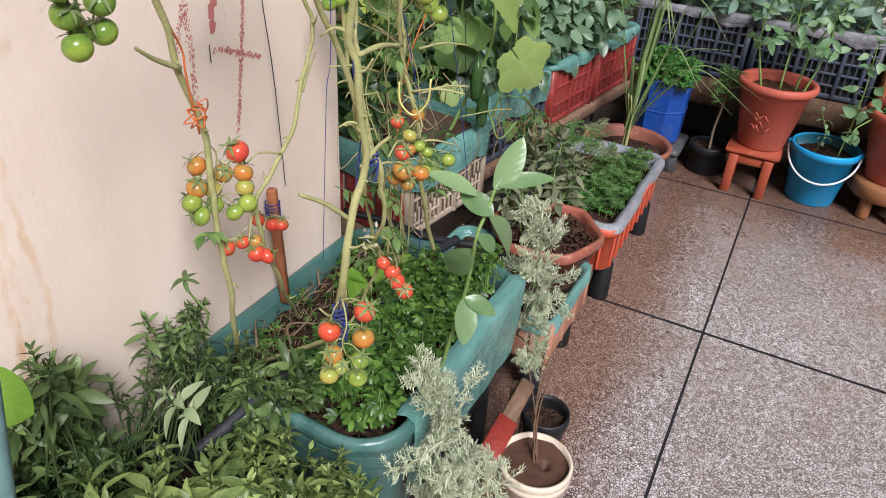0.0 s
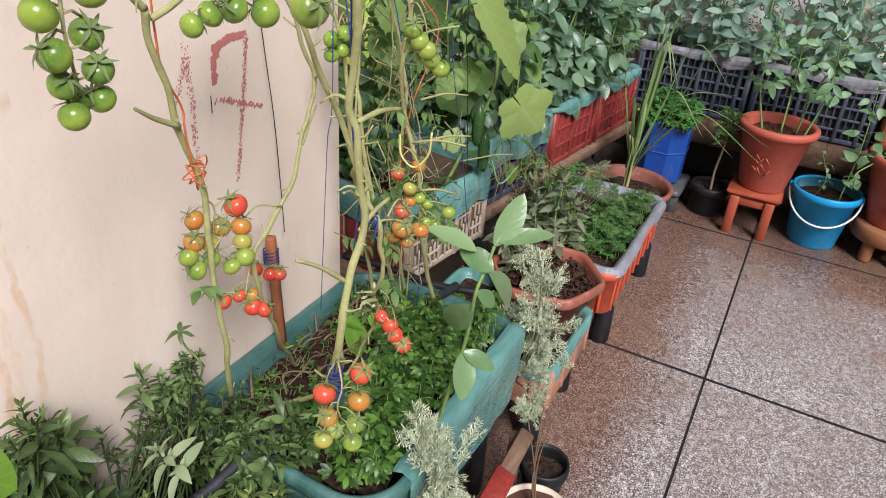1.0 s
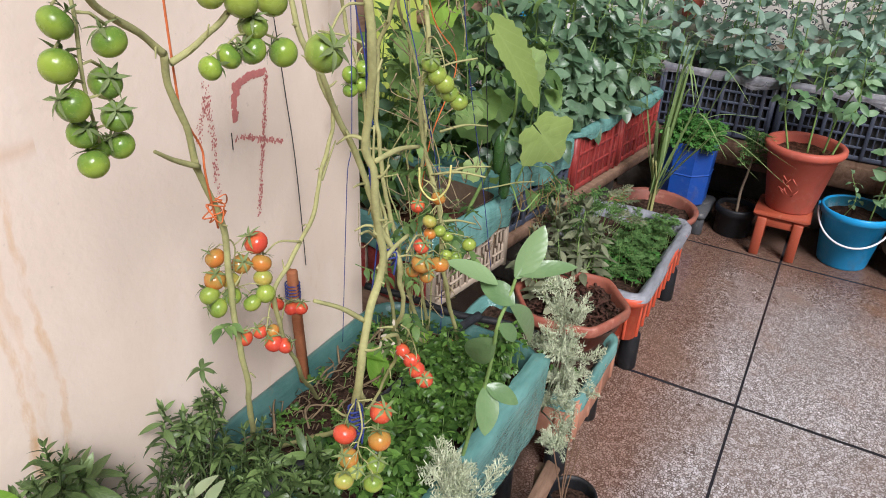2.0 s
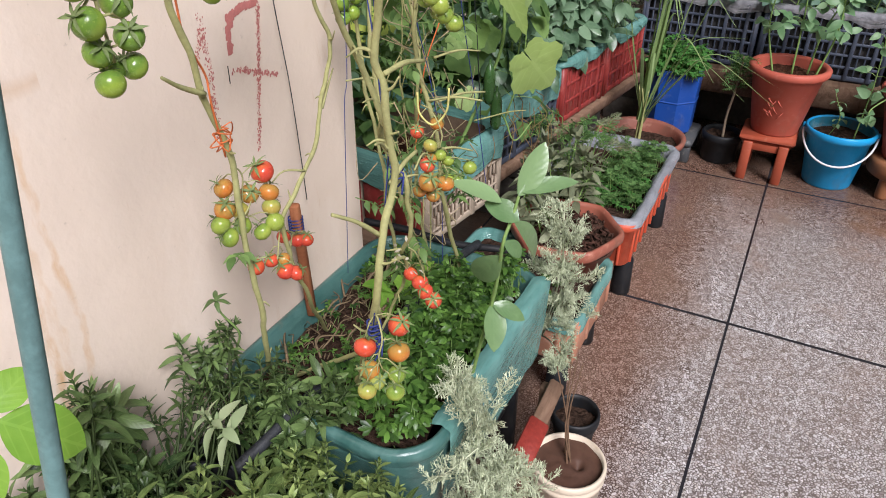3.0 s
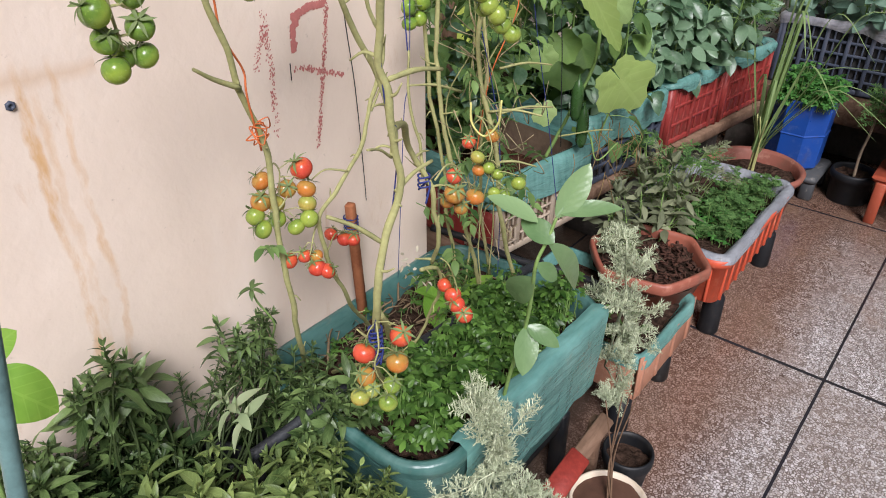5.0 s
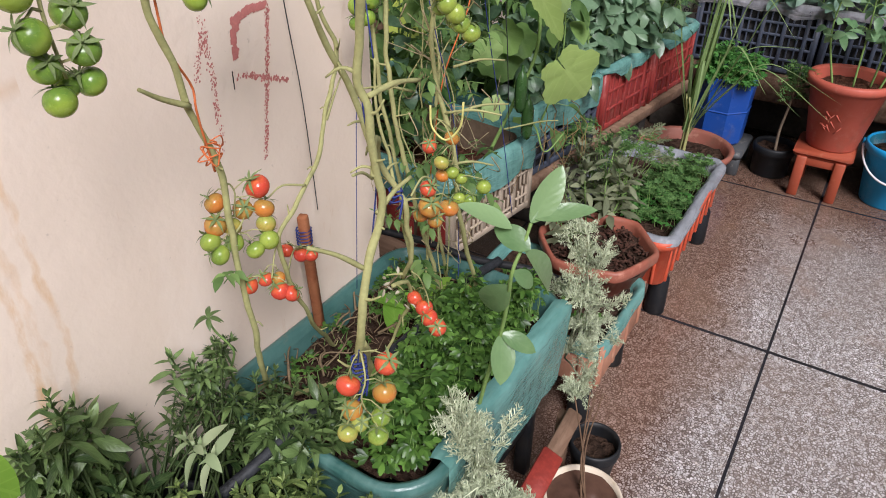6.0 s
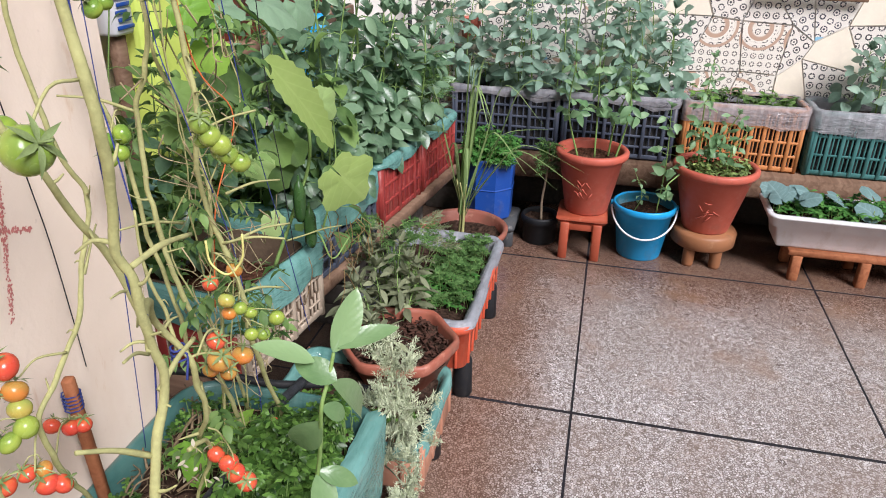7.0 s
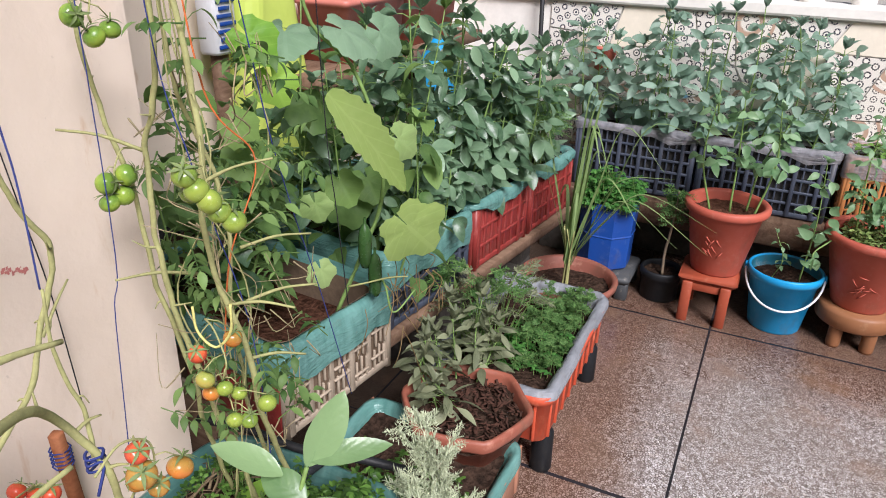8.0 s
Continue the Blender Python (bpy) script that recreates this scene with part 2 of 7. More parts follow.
def make_tomato(name, base, tint, at):
    """Tomato skin; the shoulder colour round the stalk end differs from the body."""
    m = Mat(name, 0.3, 0, 0.4)
    z = m.xyz("Object")[2]
    f = m.math("ADD", m.math("MULTIPLY", z, 28.0), m.math("MULTIPLY", m.noise(60, 3), 0.5))
    c = m.mix(m.ramp(f, [(at, 0.0), (at + 0.35, 1.0)]), base, tint)
    c = m.mix(m.ramp(m.noise(260, 2), [(0.6, 0.0), (0.75, 0.25)]), c, tuple(min(1, v * 1.5 + 0.05) for v in base))
    c = m.mix(m.math("MULTIPLY", m.random(), 0.3), c, tint)
    m.color(c)
    m.b.inputs["Subsurface Weight"].default_value = 0.12
    m.b.inputs["Subsurface Radius"].default_value = (0.006, 0.004, 0.002)
    m.rough(m.ramp(m.noise(40, 3), [(0.3, 0.18), (0.7, 0.32)]))
    return m.m


def make_mosaic(name, field, ink, tint, small, arcs):
    """Printed tile: rows of small rosettes, with bands of larger arcs."""
    m = Mat(name, 0.3, 0, 0.5)
    d = m.voronoi(small, "F1", None, "Distance", 0.08)
    spoke = m.voronoi(small * 4.5, "F1", None, "Distance", 0.1)
    c = m.mix(m.ramp(d, [(0.0, 1.0), (0.07, 0.0), (0.15, 0.0), (0.17, 1.0), (0.21, 1.0), (0.23, 0.0), (0.29, 0.0), (0.32, 1.0), (0.40, 1.0), (0.44, 0.1), (0.5, 0.1)], "LINEAR"), field, ink)
    c = m.mix(m.math("MULTIPLY", m.math("LESS_THAN", spoke, 0.28), m.math("GREATER_THAN", d, 0.3)), c, field)
    c = m.mix(m.math("MULTIPLY", m.math("LESS_THAN", d, 0.16), m.math("GREATER_THAN", d, 0.09)), c, tint)
    if arcs:
        big = m.voronoi(arcs, "F1", m.mapped("Object", (1, 1, 1), (0.3, 0, 0.2)), "Distance", 0.5)
        c = m.mix(m.ramp(big, [(0.0, 1.0), (0.1, 0.0), (0.22, 0.0), (0.24, 1.0), (0.29, 1.0), (0.30, 0.0), (0.40, 0.0), (0.41, 1.0), (0.45, 1.0), (0.46, 0.0)]), c, tint)
        c = m.mix(m.ramp(big, [(0.29, 0.0), (0.295, 1.0), (0.31, 1.0), (0.315, 0.0), (0.34, 0.0), (0.345, 1.0), (0.36, 1.0), (0.365, 0.0)]), c, field)
    c = m.mix(m.ramp(m.noise(9, 4), [(0.4, 0.0), (0.75, 0.12)]), c, field)
    m.color(c)
    m.bump(m.noise(30, 3), 0.08, 0.003)
    return m.m


WALL = make_wall_paint()
TERRAZZO = make_terrazzo()
STRIP = plain("black_joint_strip", (0.028, 0.026, 0.03), 0.25, 30)
CONCRETE = plain("weathered_concrete", (0.42, 0.39, 0.35), 0.85, 9, 0.4)
WHITEWASH = plain("whitewashed_render", (0.78, 0.75, 0.7), 0.8, 6, 0.15)
SOIL = make_soil("dark_soil", (0.018, 0.012, 0.009), (0.07, 0.042, 0.03))
RED_SOIL = make_soil("red_brown_soil", (0.034, 0.016, 0.010), (0.11, 0.05, 0.032))
MUD = plain("smooth_mud", (0.085, 0.042, 0.028), 0.6, 14, 0.3)
BEIGE_BAG = plain("dusty_beige_bag", (0.20, 0.14, 0.095), 0.8, 14, 0.4)
# blue lifted in the base colour for the sky reflected on the sheet
GREEN_FILM = film_mat("green_plastic_sheet", (0.08, 0.20, 0.178), 0.18, 0.1, 0.55)
DARK_FILM = film_mat("dark_green_plastic_sheet", (0.032, 0.10, 0.088), 0.32, 0.05, 0.25)
GREY_FILM = film_mat("grey_plastic_sheet", (0.19, 0.20, 0.22), 0.25)
CLEAR_FILM = film_mat("pale_plastic_sheet", (0.36, 0.35, 0.37), 0.20, 0.3, 0.9, 0.45)
ORANGE_P = plastic("orange_red_plastic", (0.54, 0.085, 0.04), 0.38, (0.72, 0.33, 0.2))
RED_P = plastic("red_plastic", (0.25, 0.034, 0.03), 0.42, (0.55, 0.2, 0.17))
BEIGE_P = plastic("beige_plastic", (0.42, 0.34, 0.26), 0.5, (0.66, 0.58, 0.46))
NAVY_P = plastic("navy_plastic", (0.062, 0.075, 0.108), 0.45, (0.16, 0.17, 0.2))
BLACK_P = plastic("black_plastic", (0.008, 0.009, 0.011), 0.5, (0.05, 0.045, 0.04), 0.3, (0.03, 0.024, 0.018))
TAN_P = plastic("tan_orange_plastic", (0.50, 0.20, 0.07), 0.45, (0.62, 0.4, 0.24))
TEAL_P = plastic("teal_plastic", (0.05, 0.17, 0.165), 0.45, (0.3, 0.36, 0.34))
PEACH_P = plastic("faded_peach_plastic", (0.40, 0.19, 0.12), 0.6, (0.60, 0.45, 0.35), 0.6, (0.12, 0.07, 0.05))
BLUE_P = plastic("blue_plastic", (0.012, 0.06, 0.28), 0.36, (0.25, 0.3, 0.4), 0.15)
SKY_P = plastic("light_blue_plastic", (0.012, 0.28, 0.57), 0.36, (0.2, 0.42, 0.6), 0.15)
SKY_IN = plastic("dull_teal_blue_plastic", (0.02, 0.15, 0.22), 0.45)
STOOL_P = plastic("worn_orange_plastic", (0.31, 0.062, 0.03), 0.5, (0.5, 0.25, 0.15))
MULCH = plain("bark_mulch", (0.075, 0.033, 0.022), 0.9, 60, 0.5)
DARK_BLOCK = plain("dark_concrete", (0.13, 0.115, 0.10), 0.9, 12, 0.5)
FADED = plastic("faded_pink_brown_plastic", (0.25, 0.088, 0.062), 0.55, (0.5, 0.3, 0.22), 0.5)
HEX_P = plastic("dusty_terracotta_plastic", (0.30, 0.095, 0.062), 0.45, (0.55, 0.27, 0.19), 0.5)
BAG = plain("dusty_dark_bag", (0.05, 0.048, 0.05), 0.6, 16, 0.5)
TERRA = plastic("terracotta_plastic", (0.43, 0.095, 0.062), 0.5, (0.5, 0.25, 0.19), 0.3)
CLAY = plastic("clay_coloured_plastic", (0.27, 0.115, 0.052), 0.5, (0.45, 0.28, 0.16), 0.3)
WHITE_P = plastic("white_plastic", (0.72, 0.72, 0.74), 0.4, (0.6, 0.56, 0.5), 0.5, (0.4, 0.34, 0.28))
CREAM_P = plastic("cream_plastic", (0.66, 0.56, 0.44), 0.45, (0.5, 0.38, 0.26), 0.6)
GREY_P = plastic("grey_plastic", (0.055, 0.058, 0.062), 0.5)
PINK_P = plastic("faded_red_planter_plastic", (0.58, 0.19, 0.15), 0.5, (0.7, 0.35, 0.3))
LIME_P = plastic("lime_plastic", (0.50, 0.60, 0.12), 0.5, (0.55, 0.65, 0.2), 0.2, (0.3, 0.4, 0.05))
WOOD = make_wood("weathered_wood", (0.11, 0.062, 0.04), (0.22, 0.14, 0.095))
STAKE_W = make_wood("red_brown_wood", (0.22, 0.075, 0.035), (0.36, 0.145, 0.07))
RED_PAINT = plain("worn_red_paint", (0.27, 0.035, 0.025), 0.6, 26, 0.4)
MARK_PAINT = plain("dry_brushed_red_paint", (0.56, 0.20, 0.18), 0.7, 60, 0.25)
PIPE = plain("black_rubber_pipe", (0.02, 0.02, 0.022), 0.5, 30)
PIPE_GREY = plain("dusty_grey_pipe", (0.032, 0.035, 0.04), 0.55, 60, 0.9)
POLE = plain("green_painted_steel", (0.13, 0.23, 0.225), 0.4, 22, 0.35)
BLUE_TWINE = plain("blue_twine", (0.035, 0.05, 0.20), 0.8, 80)
BLACK_TWINE = plain("black_twine", (0.015, 0.015, 0.018), 0.8, 80)
ORANGE_TWINE = plain("orange_twine", (0.62, 0.16, 0.05), 0.8, 80)
YELLOW_WIRE = plain("yellow_wire", (0.66, 0.62, 0.22), 0.5, 60)
STEM = plain("green_stem", (0.36, 0.355, 0.155), 0.75, 45, 0.30, 0.0, 0.25)
STEM_DRY = plain("dry_stem", (0.34, 0.28, 0.16), 0.8, 40, 0.45)
DEAD_STEM = plain("dead_stem", (0.20, 0.145, 0.085), 0.85, 40, 0.5)
TWIG = plain("dry_twig", (0.15, 0.09, 0.055), 0.85, 40, 0.4)
BARK = plain("pale_bark", (0.30, 0.23, 0.16), 0.85, 40, 0.4)
STALK_DARK = plain("bush_stalk", (0.045, 0.07, 0.022), 0.6, 40, 0.35)
SHEATH = plain("pale_grass_sheath", (0.36, 0.36, 0.15), 0.5, 40, 0.35)
STALK = plain("bean_stalk", (0.19, 0.30, 0.09), 0.5, 40, 0.35)
T_RED = make_tomato("ripe_tomato_skin", (0.50, 0.055, 0.035), (0.55, 0.13, 0.04), 0.45)
T_ORANGE = make_tomato("turning_tomato_skin", (0.52, 0.17, 0.035), (0.36, 0.20, 0.045), 0.15)
T_OLIVE = make_tomato("half_ripe_tomato_skin", (0.40, 0.31, 0.07), (0.28, 0.31, 0.07), 0.1)
T_GREEN = make_tomato("green_tomato_skin", (0.27, 0.34, 0.06), (0.16, 0.24, 0.04), 0.15)
T_CUKE = make_tomato("cucumber_skin", (0.06, 0.13, 0.03), (0.03, 0.075, 0.02), 0.1)
T_DEEP = make_tomato("deep_green_tomato_skin", (0.26, 0.36, 0.05), (0.125, 0.22, 0.035), 0.1)
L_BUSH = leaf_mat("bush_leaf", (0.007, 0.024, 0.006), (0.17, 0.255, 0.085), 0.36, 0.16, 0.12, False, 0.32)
# lighter copy of the bush leaf, with the light on it in the colour
L_BUSH_LIT = leaf_mat("lit_bush_leaf", (0.009, 0.032, 0.006), (0.33, 0.43, 0.14), 0.36, 0.16, 0.2, False, 0.32)
# near-black copy of the bush leaf: the shade under the bushes as colour
L_UNDER = leaf_mat("bush_leaf_shade_tone", (0.004, 0.011, 0.003), (0.022, 0.040, 0.013), 0.5, 0.0, 0.04, False, 0.05)
L_PALE = leaf_mat("pale_leaf", (0.22, 0.30, 0.15), (0.40, 0.46, 0.28))
L_PARSLEY = leaf_mat("parsley_leaf", (0.006, 0.028, 0.005), (0.13, 0.255, 0.05), 0.36, 0.0, 0.16, False, 0.28)
L_BEAN = leaf_mat("bean_leaf", (0.026, 0.072, 0.034), (0.25, 0.375, 0.23), 0.30, 0.06, 0.30, False, 0.4)
# paler, bluer bean leaf: distance haze is mixed into the colour
L_BEAN_FAR = leaf_mat("hazy_far_bean_leaf", (0.075, 0.15, 0.105), (0.36, 0.49, 0.39), 0.40, 0.0, 0.36, False, 0.3)
L_POT = leaf_mat("potted_plant_leaf", (0.08, 0.18, 0.075), (0.30, 0.45, 0.25), 0.40, 0.0, 0.34, False, 0.3)
# pale copy for the two front leaves, their light put into the colour
L_CUKE_LIT = leaf_mat("lit_cucumber_leaf", (0.31, 0.43, 0.12), (0.44, 0.55, 0.21), 0.38, 0.12, 0.45, True)
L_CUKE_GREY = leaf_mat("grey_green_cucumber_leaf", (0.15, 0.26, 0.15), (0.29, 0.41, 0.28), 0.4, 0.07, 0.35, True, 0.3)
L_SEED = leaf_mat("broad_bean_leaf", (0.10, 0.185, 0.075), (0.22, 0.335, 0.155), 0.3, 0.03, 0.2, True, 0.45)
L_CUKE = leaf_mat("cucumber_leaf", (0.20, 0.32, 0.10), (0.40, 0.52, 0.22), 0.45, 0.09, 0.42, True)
L_CUKE_DARK = leaf_mat("dark_cucumber_leaf", (0.06, 0.12, 0.035), (0.20, 0.31, 0.09), 0.45, 0.09, 0.35, True)
L_TOM = leaf_mat("tomato_leaf", (0.025, 0.07, 0.02), (0.20, 0.31, 0.10), 0.45)
L_SAGE = leaf_mat("grey_green_sage_leaf", (0.065, 0.08, 0.042), (0.27, 0.29, 0.175), 0.5, 0.12, 0.2, False, 0.25)
L_SILVER = leaf_mat("silver_wormwood_leaf", (0.25, 0.30, 0.185), (0.68, 0.72, 0.52), 0.6, 0.0, 0.15)
L_FEATHER = leaf_mat("feathery_leaf", (0.04, 0.105, 0.03), (0.15, 0.26, 0.085), 0.5)
L_CELERY = leaf_mat("celery_leaf", (0.03, 0.12, 0.025), (0.12, 0.28, 0.07), 0.4)
L_GRASS = leaf_mat("grass_blade", (0.11, 0.19, 0.06), (0.30, 0.40, 0.17), 0.45)
L_BRIGHT = leaf_mat("bright_green_leaf", (0.14, 0.30, 0.04), (0.28, 0.46, 0.08), 0.4, 0.12, 0.35, True)
L_BLUE = leaf_mat("blue_green_cabbage_leaf", (0.09, 0.17, 0.17), (0.20, 0.30, 0.29), 0.5, 0.3, 0.2)
L_WHITE = leaf_mat("withered_petal", (0.30, 0.26, 0.18), (0.60, 0.57, 0.46), 0.8)
L_DRY = leaf_mat("dry_leaf", (0.16, 0.10, 0.045), (0.34, 0.25, 0.12), 0.8)


# ---- mesh tools ----
class MB:
    """Collects vertices, faces and leaf coordinates of one mesh."""

    def __init__(self):
        self.v, self.f, self.uv = [], [], []

    def add(self, verts, faces, uv=None):
        k = len(self.v)
        self.v.extend(verts)
        self.uv.extend(uv or [(0.0, 0.0)] * len(verts))
        self.f.extend(tuple(i + k for i in q) for q in faces)
        return self


def sweep(mb, pts, r0, r1=None, n=6, cap=True, wob=0.0):
    """A round rod along pts, from radius r0 to r1."""
    r1 = r0 if r1 is None else r1
    pts = [Vector(p) for p in pts]
    verts, faces = [], []
    ref = Vector((0.31, 0.17, 0.93))
    for i, p in enumerate(pts):
        d = (pts[min(i + 1, len(pts) - 1)] - pts[max(i - 1, 0)]).normalized()
        a = d.cross(ref)
        if a.length < 0.05:
            a = d.cross(Vector((1, 0, 0)))
        a.normalize()
        b = d.cross(a)
        r = (r0 + (r1 - r0) * i / max(1, len(pts) - 1)) * (1 + wob * noise.noise((p.x * 40, p.y * 40, p.z * 25)))
        for k in range(n):
            w = 2 * math.pi * k / n
            verts.append(tuple(p + a * (r * math.cos(w)) + b * (r * math.sin(w))))
    for i in range(len(pts) - 1):
        for k in range(n):
            q = (k + 1) % n
            faces.append((i * n + k, i * n + q, (i + 1) * n + q, (i + 1) * n + k))
    if cap:
        faces.append(tuple(range(n - 1, -1, -1)))
        faces.append(tuple(range((len(pts) - 1) * n, len(pts) * n)))
    return mb.add(verts, faces)


def curve(ctrl, steps=5):
    """A smooth line through the control points."""
    c = [Vector(p) for p in ctrl]
    c = [c[0] * 2 - c[1], *c, c[-1] * 2 - c[-2]]
    out = []
    for i in range(1, len(c) - 2):
        a, b, d, e = c[i - 1 : i + 3]
        for s in range(steps):
            t = s / steps
            out.append(0.5 * (2 * b + (d - a) * t + (2 * a - 5 * b + 4 * d - e) * t * t + (3 * b - a - 3 * d + e) * t ** 3))
    return out + [c[-2]]


OUTLINES = {
    "ovate": (0.0, 0.62, 0.95, 0.9, 0.6, 0.0),
    "lance": (0.12, 0.7, 1.0, 0.82, 0.42, 0.0),
    "willow": (0.10, 0.50, 0.84, 1.0, 0.95, 0.76, 0.46, 0.0),
    "round": (0.3, 0.85, 1.0, 0.98, 0.72, 0.1),
    "blade": (0.8, 1.0, 0.95, 0.75, 0.4, 0.0),
    "oval": (0.08, 0.45, 0.70, 0.87, 0.97, 1.0, 0.98, 0.91, 0.79, 0.62, 0.38, 0.0),
    "ragged": (0.30, 0.55, 0.62, 0.86, 0.80, 1.0, 0.88, 0.97, 0.82, 0.95, 0.78, 0.84, 0.66, 0.72, 0.54, 0.62, 0.40, 0.34, 0.22, 0.0),
    "fine": (0.6, 1.0, 0.7, 0.0),
    "wedge": (0.14, 0.40, 0.72, 1.0, 0.78, 0.30),
    "bean": (0.10, 0.66, 0.94, 1.0, 0.90, 0.60, 0.0),
}


def leaf(mb, p, d, up, length, width, droop=0.35, fold=0.25, shape="ovate", twist=0.0):
    """One leaf blade from p along d, folded along its midrib and bending down."""
    p, d, up = Vector(p), Vector(d).normalized(), Vector(up)
    side = d.cross(up)
    if side.length < 0.02:
        side = d.cross(Vector((0.9, 0.3, 0.1)))
    side.normalize()
    nrm = side.cross(d)
    if twist:
        side, nrm = side * math.cos(twist) + nrm * math.sin(twist), nrm * math.cos(twist) - side * math.sin(twist)
    prof = OUTLINES[shape]
    n = len(prof) - 1
    verts, faces, uv = [], [], []
    for i, w in enumerate(prof):
        t = i / n
        ang = droop * t
        c = p + d * (length * t * math.cos(ang * 0.5)) - nrm * (length * t * math.sin(ang * 0.8))
        h = width * 0.5 * w
        lift = nrm * (fold * h)
        verts += [tuple(c - side * h + lift), tuple(c), tuple(c + side * h + lift)]
        uv += [(-w, t), (0.0, t), (w, t)]
    for i in range(n):
        a, b = 3 * i, 3 * i + 3
        faces += [(a, a + 1, b + 1, b), (a + 1, a + 2, b + 2, b + 1)]
    return mb.add(verts, faces, uv)


def lobed(mb, p, d, up, size, lobes=5, depth=0.28, droop=0.4, teeth=3, cup=0.12, long=1.0, sweep_round=338):
    """A broad palmate leaf: rings about the stalk's end, with lobes and a toothed rim."""
    p, d, up = Vector(p), Vector(d).normalized(), Vector(up)
    side = d.cross(up).normalized()
    nrm = side.cross(d)
    span, n = radians(sweep_round), lobes * teeth * 2
    verts, uv, faces = [tuple(p)], [(0.0, 0.0)], []
    rings = (0.3, 0.62, 0.86, 1.0)
    for q in rings:
        for i in range(n + 1):
            a = -span / 2 + span * i / n
            lob = 1 - depth * (0.5 - 0.5 * math.cos(2 * math.pi * lobes * i / n + math.pi)) ** 1.4
            tip = 1 + 0.22 * math.cos(a)
            r = size * q * lob * tip * (1 - (0.05 if i % 2 and q == 1 else 0))
            x, y = r * math.cos(a), r * math.sin(a)
            z = -droop * (r / size) ** 2 * size * 0.5 + cup * size * abs(math.sin(lobes * math.pi * i / n)) * q
            verts.append(tuple(p + d * (x * long + 0.12 * size) + side * y + nrm * z))
            uv.append((math.sin(a) * q, 0.5 + 0.5 * math.cos(a) * q))
    for i in range(n):
        faces.append((0, 1 + i, 2 + i))
        for k in range(len(rings) - 1):
            a, b = 1 + k * (n + 1) + i, 1 + (k + 1) * (n + 1) + i
            faces.append((a, b, b + 1, a + 1))
    return mb.add(verts, faces, uv)


def ball(mb, c, r, squash=0.92, nu=16, nv=10, dip=0.10, ribs=0):
    """A fruit: a globe with a dent at the stalk's end."""
    c = Vector(c)
    verts, faces = [], []
    for j in range(nv + 1):
        th = math.pi * j / nv
        for i in range(nu):
            ph = 2 * math.pi * i / nu
            rr = r * (1 + 0.012 * math.cos(ribs * ph) * math.sin(th))
            z = math.cos(th) * squash - (dip * math.exp(-((th / 0.42) ** 2)))
            verts.append((c.x + rr * math.sin(th) * math.cos(ph), c.y + rr * math.sin(th) * math.sin(ph), c.z + rr * z))
    for j in range(nv):
        for i in range(nu):
            k = (i + 1) % nu
            faces.append((j * nu + i, (j + 1) * nu + i, (j + 1) * nu + k, j * nu + k))
    return mb.add(verts, faces)


def lathe(mb, c, profile, n=32, start=0.0, wob=0.0):
    """Turns a profile of (radius, height) about the upright through c."""
    verts, faces = [], []
    for r, z in profile:
        for i in range(n):
            a = start + 2 * math.pi * i / n
            q = r * (1 + wob * noise.noise((math.cos(a) * 2, math.sin(a) * 2, z * 9)))
            verts.append((c[0] + q * math.cos(a), c[1] + q * math.sin(a), c[2] + z))
    for j in range(len(profile) - 1):
        for i in range(n):
            k = (i + 1) % n
            faces.append((j * n + i, j * n + k, (j + 1) * n + k, (j + 1) * n + i))
    return mb.add(verts, faces)


def box(mb, lo, hi, m=None, soft=0.0):
    """A box between two corners, with its upright edges cut by soft."""
    (x0, y0, z0), (x1, y1, z1) = lo, hi
    if soft:
        s = soft
        ring = [(x0 + s, y0), (x1 - s, y0), (x1, y0 + s), (x1, y1 - s), (x1 - s, y1), (x0 + s, y1), (x0, y1 - s), (x0, y0 + s)]
        cx, cy = (x0 + x1) / 2, (y0 + y1) / 2
        kx, ky = 1 - s / max(1e-6, (x1 - x0)), 1 - s / max(1e-6, (y1 - y0))
        lay = [(z0, 0), (z0 + s, 1), (z1 - s, 1), (z1, 0)]
        v = []
        for z, full in lay:
            for x, y in ring:
                v.append((x, y, z) if full else (cx + (x - cx) * kx, cy + (y - cy) * ky, z))
        f = [tuple(range(7, -1, -1)), tuple(range(24, 32))]
        for j in range(3):
            for i in range(8):
                k = (i + 1) % 8
                f.append((j * 8 + i, j * 8 + k, j * 8 + 8 + k, j * 8 + 8 + i))
    else:
        v = [(x, y, z) for z in (z0, z1) for x, y in ((x0, y0), (x1, y0), (x1, y1), (x0, y1))]
        f = [(3, 2, 1, 0), (4, 5, 6, 7), (0, 1, 5, 4), (1, 2, 6, 5), (2, 3, 7, 6), (3, 0, 4, 7)]
    if m is not None:
        v = [tuple(m @ Vector(q)) for q in v]
    return mb.add(v, f)


def rounded(x0, y0, x1, y1, r, k=5):
    """The corner points of a rounded rectangle, counter-clockwise."""
    out = []
    for cx, cy, a in ((x1 - r, y0 + r, -90), (x1 - r, y1 - r, 0), (x0 + r, y1 - r, 90), (x0 + r, y0 + r, 180)):
        for i in range(k + 1):
            w = radians(a + 90 * i / k)
            out.append((cx + r * math.cos(w), cy + r * math.sin(w)))
    return out


def shell(mb, loops, wob=0.0, seed=0.0):
    """Skin over loops of equal length: each is a list of (x, y) and a height."""
    verts, faces = [], []
    n = len(loops[0][0])
    for ring, z in loops:
        for x, y in ring:
            w = wob * noise.noise((x * 14 + seed, y * 14, z * 30))
            u = wob * noise.noise((x * 9, y * 23 + seed, z * 12 + 7))
            verts.append((x + w, y + u, z + w * 0.6))
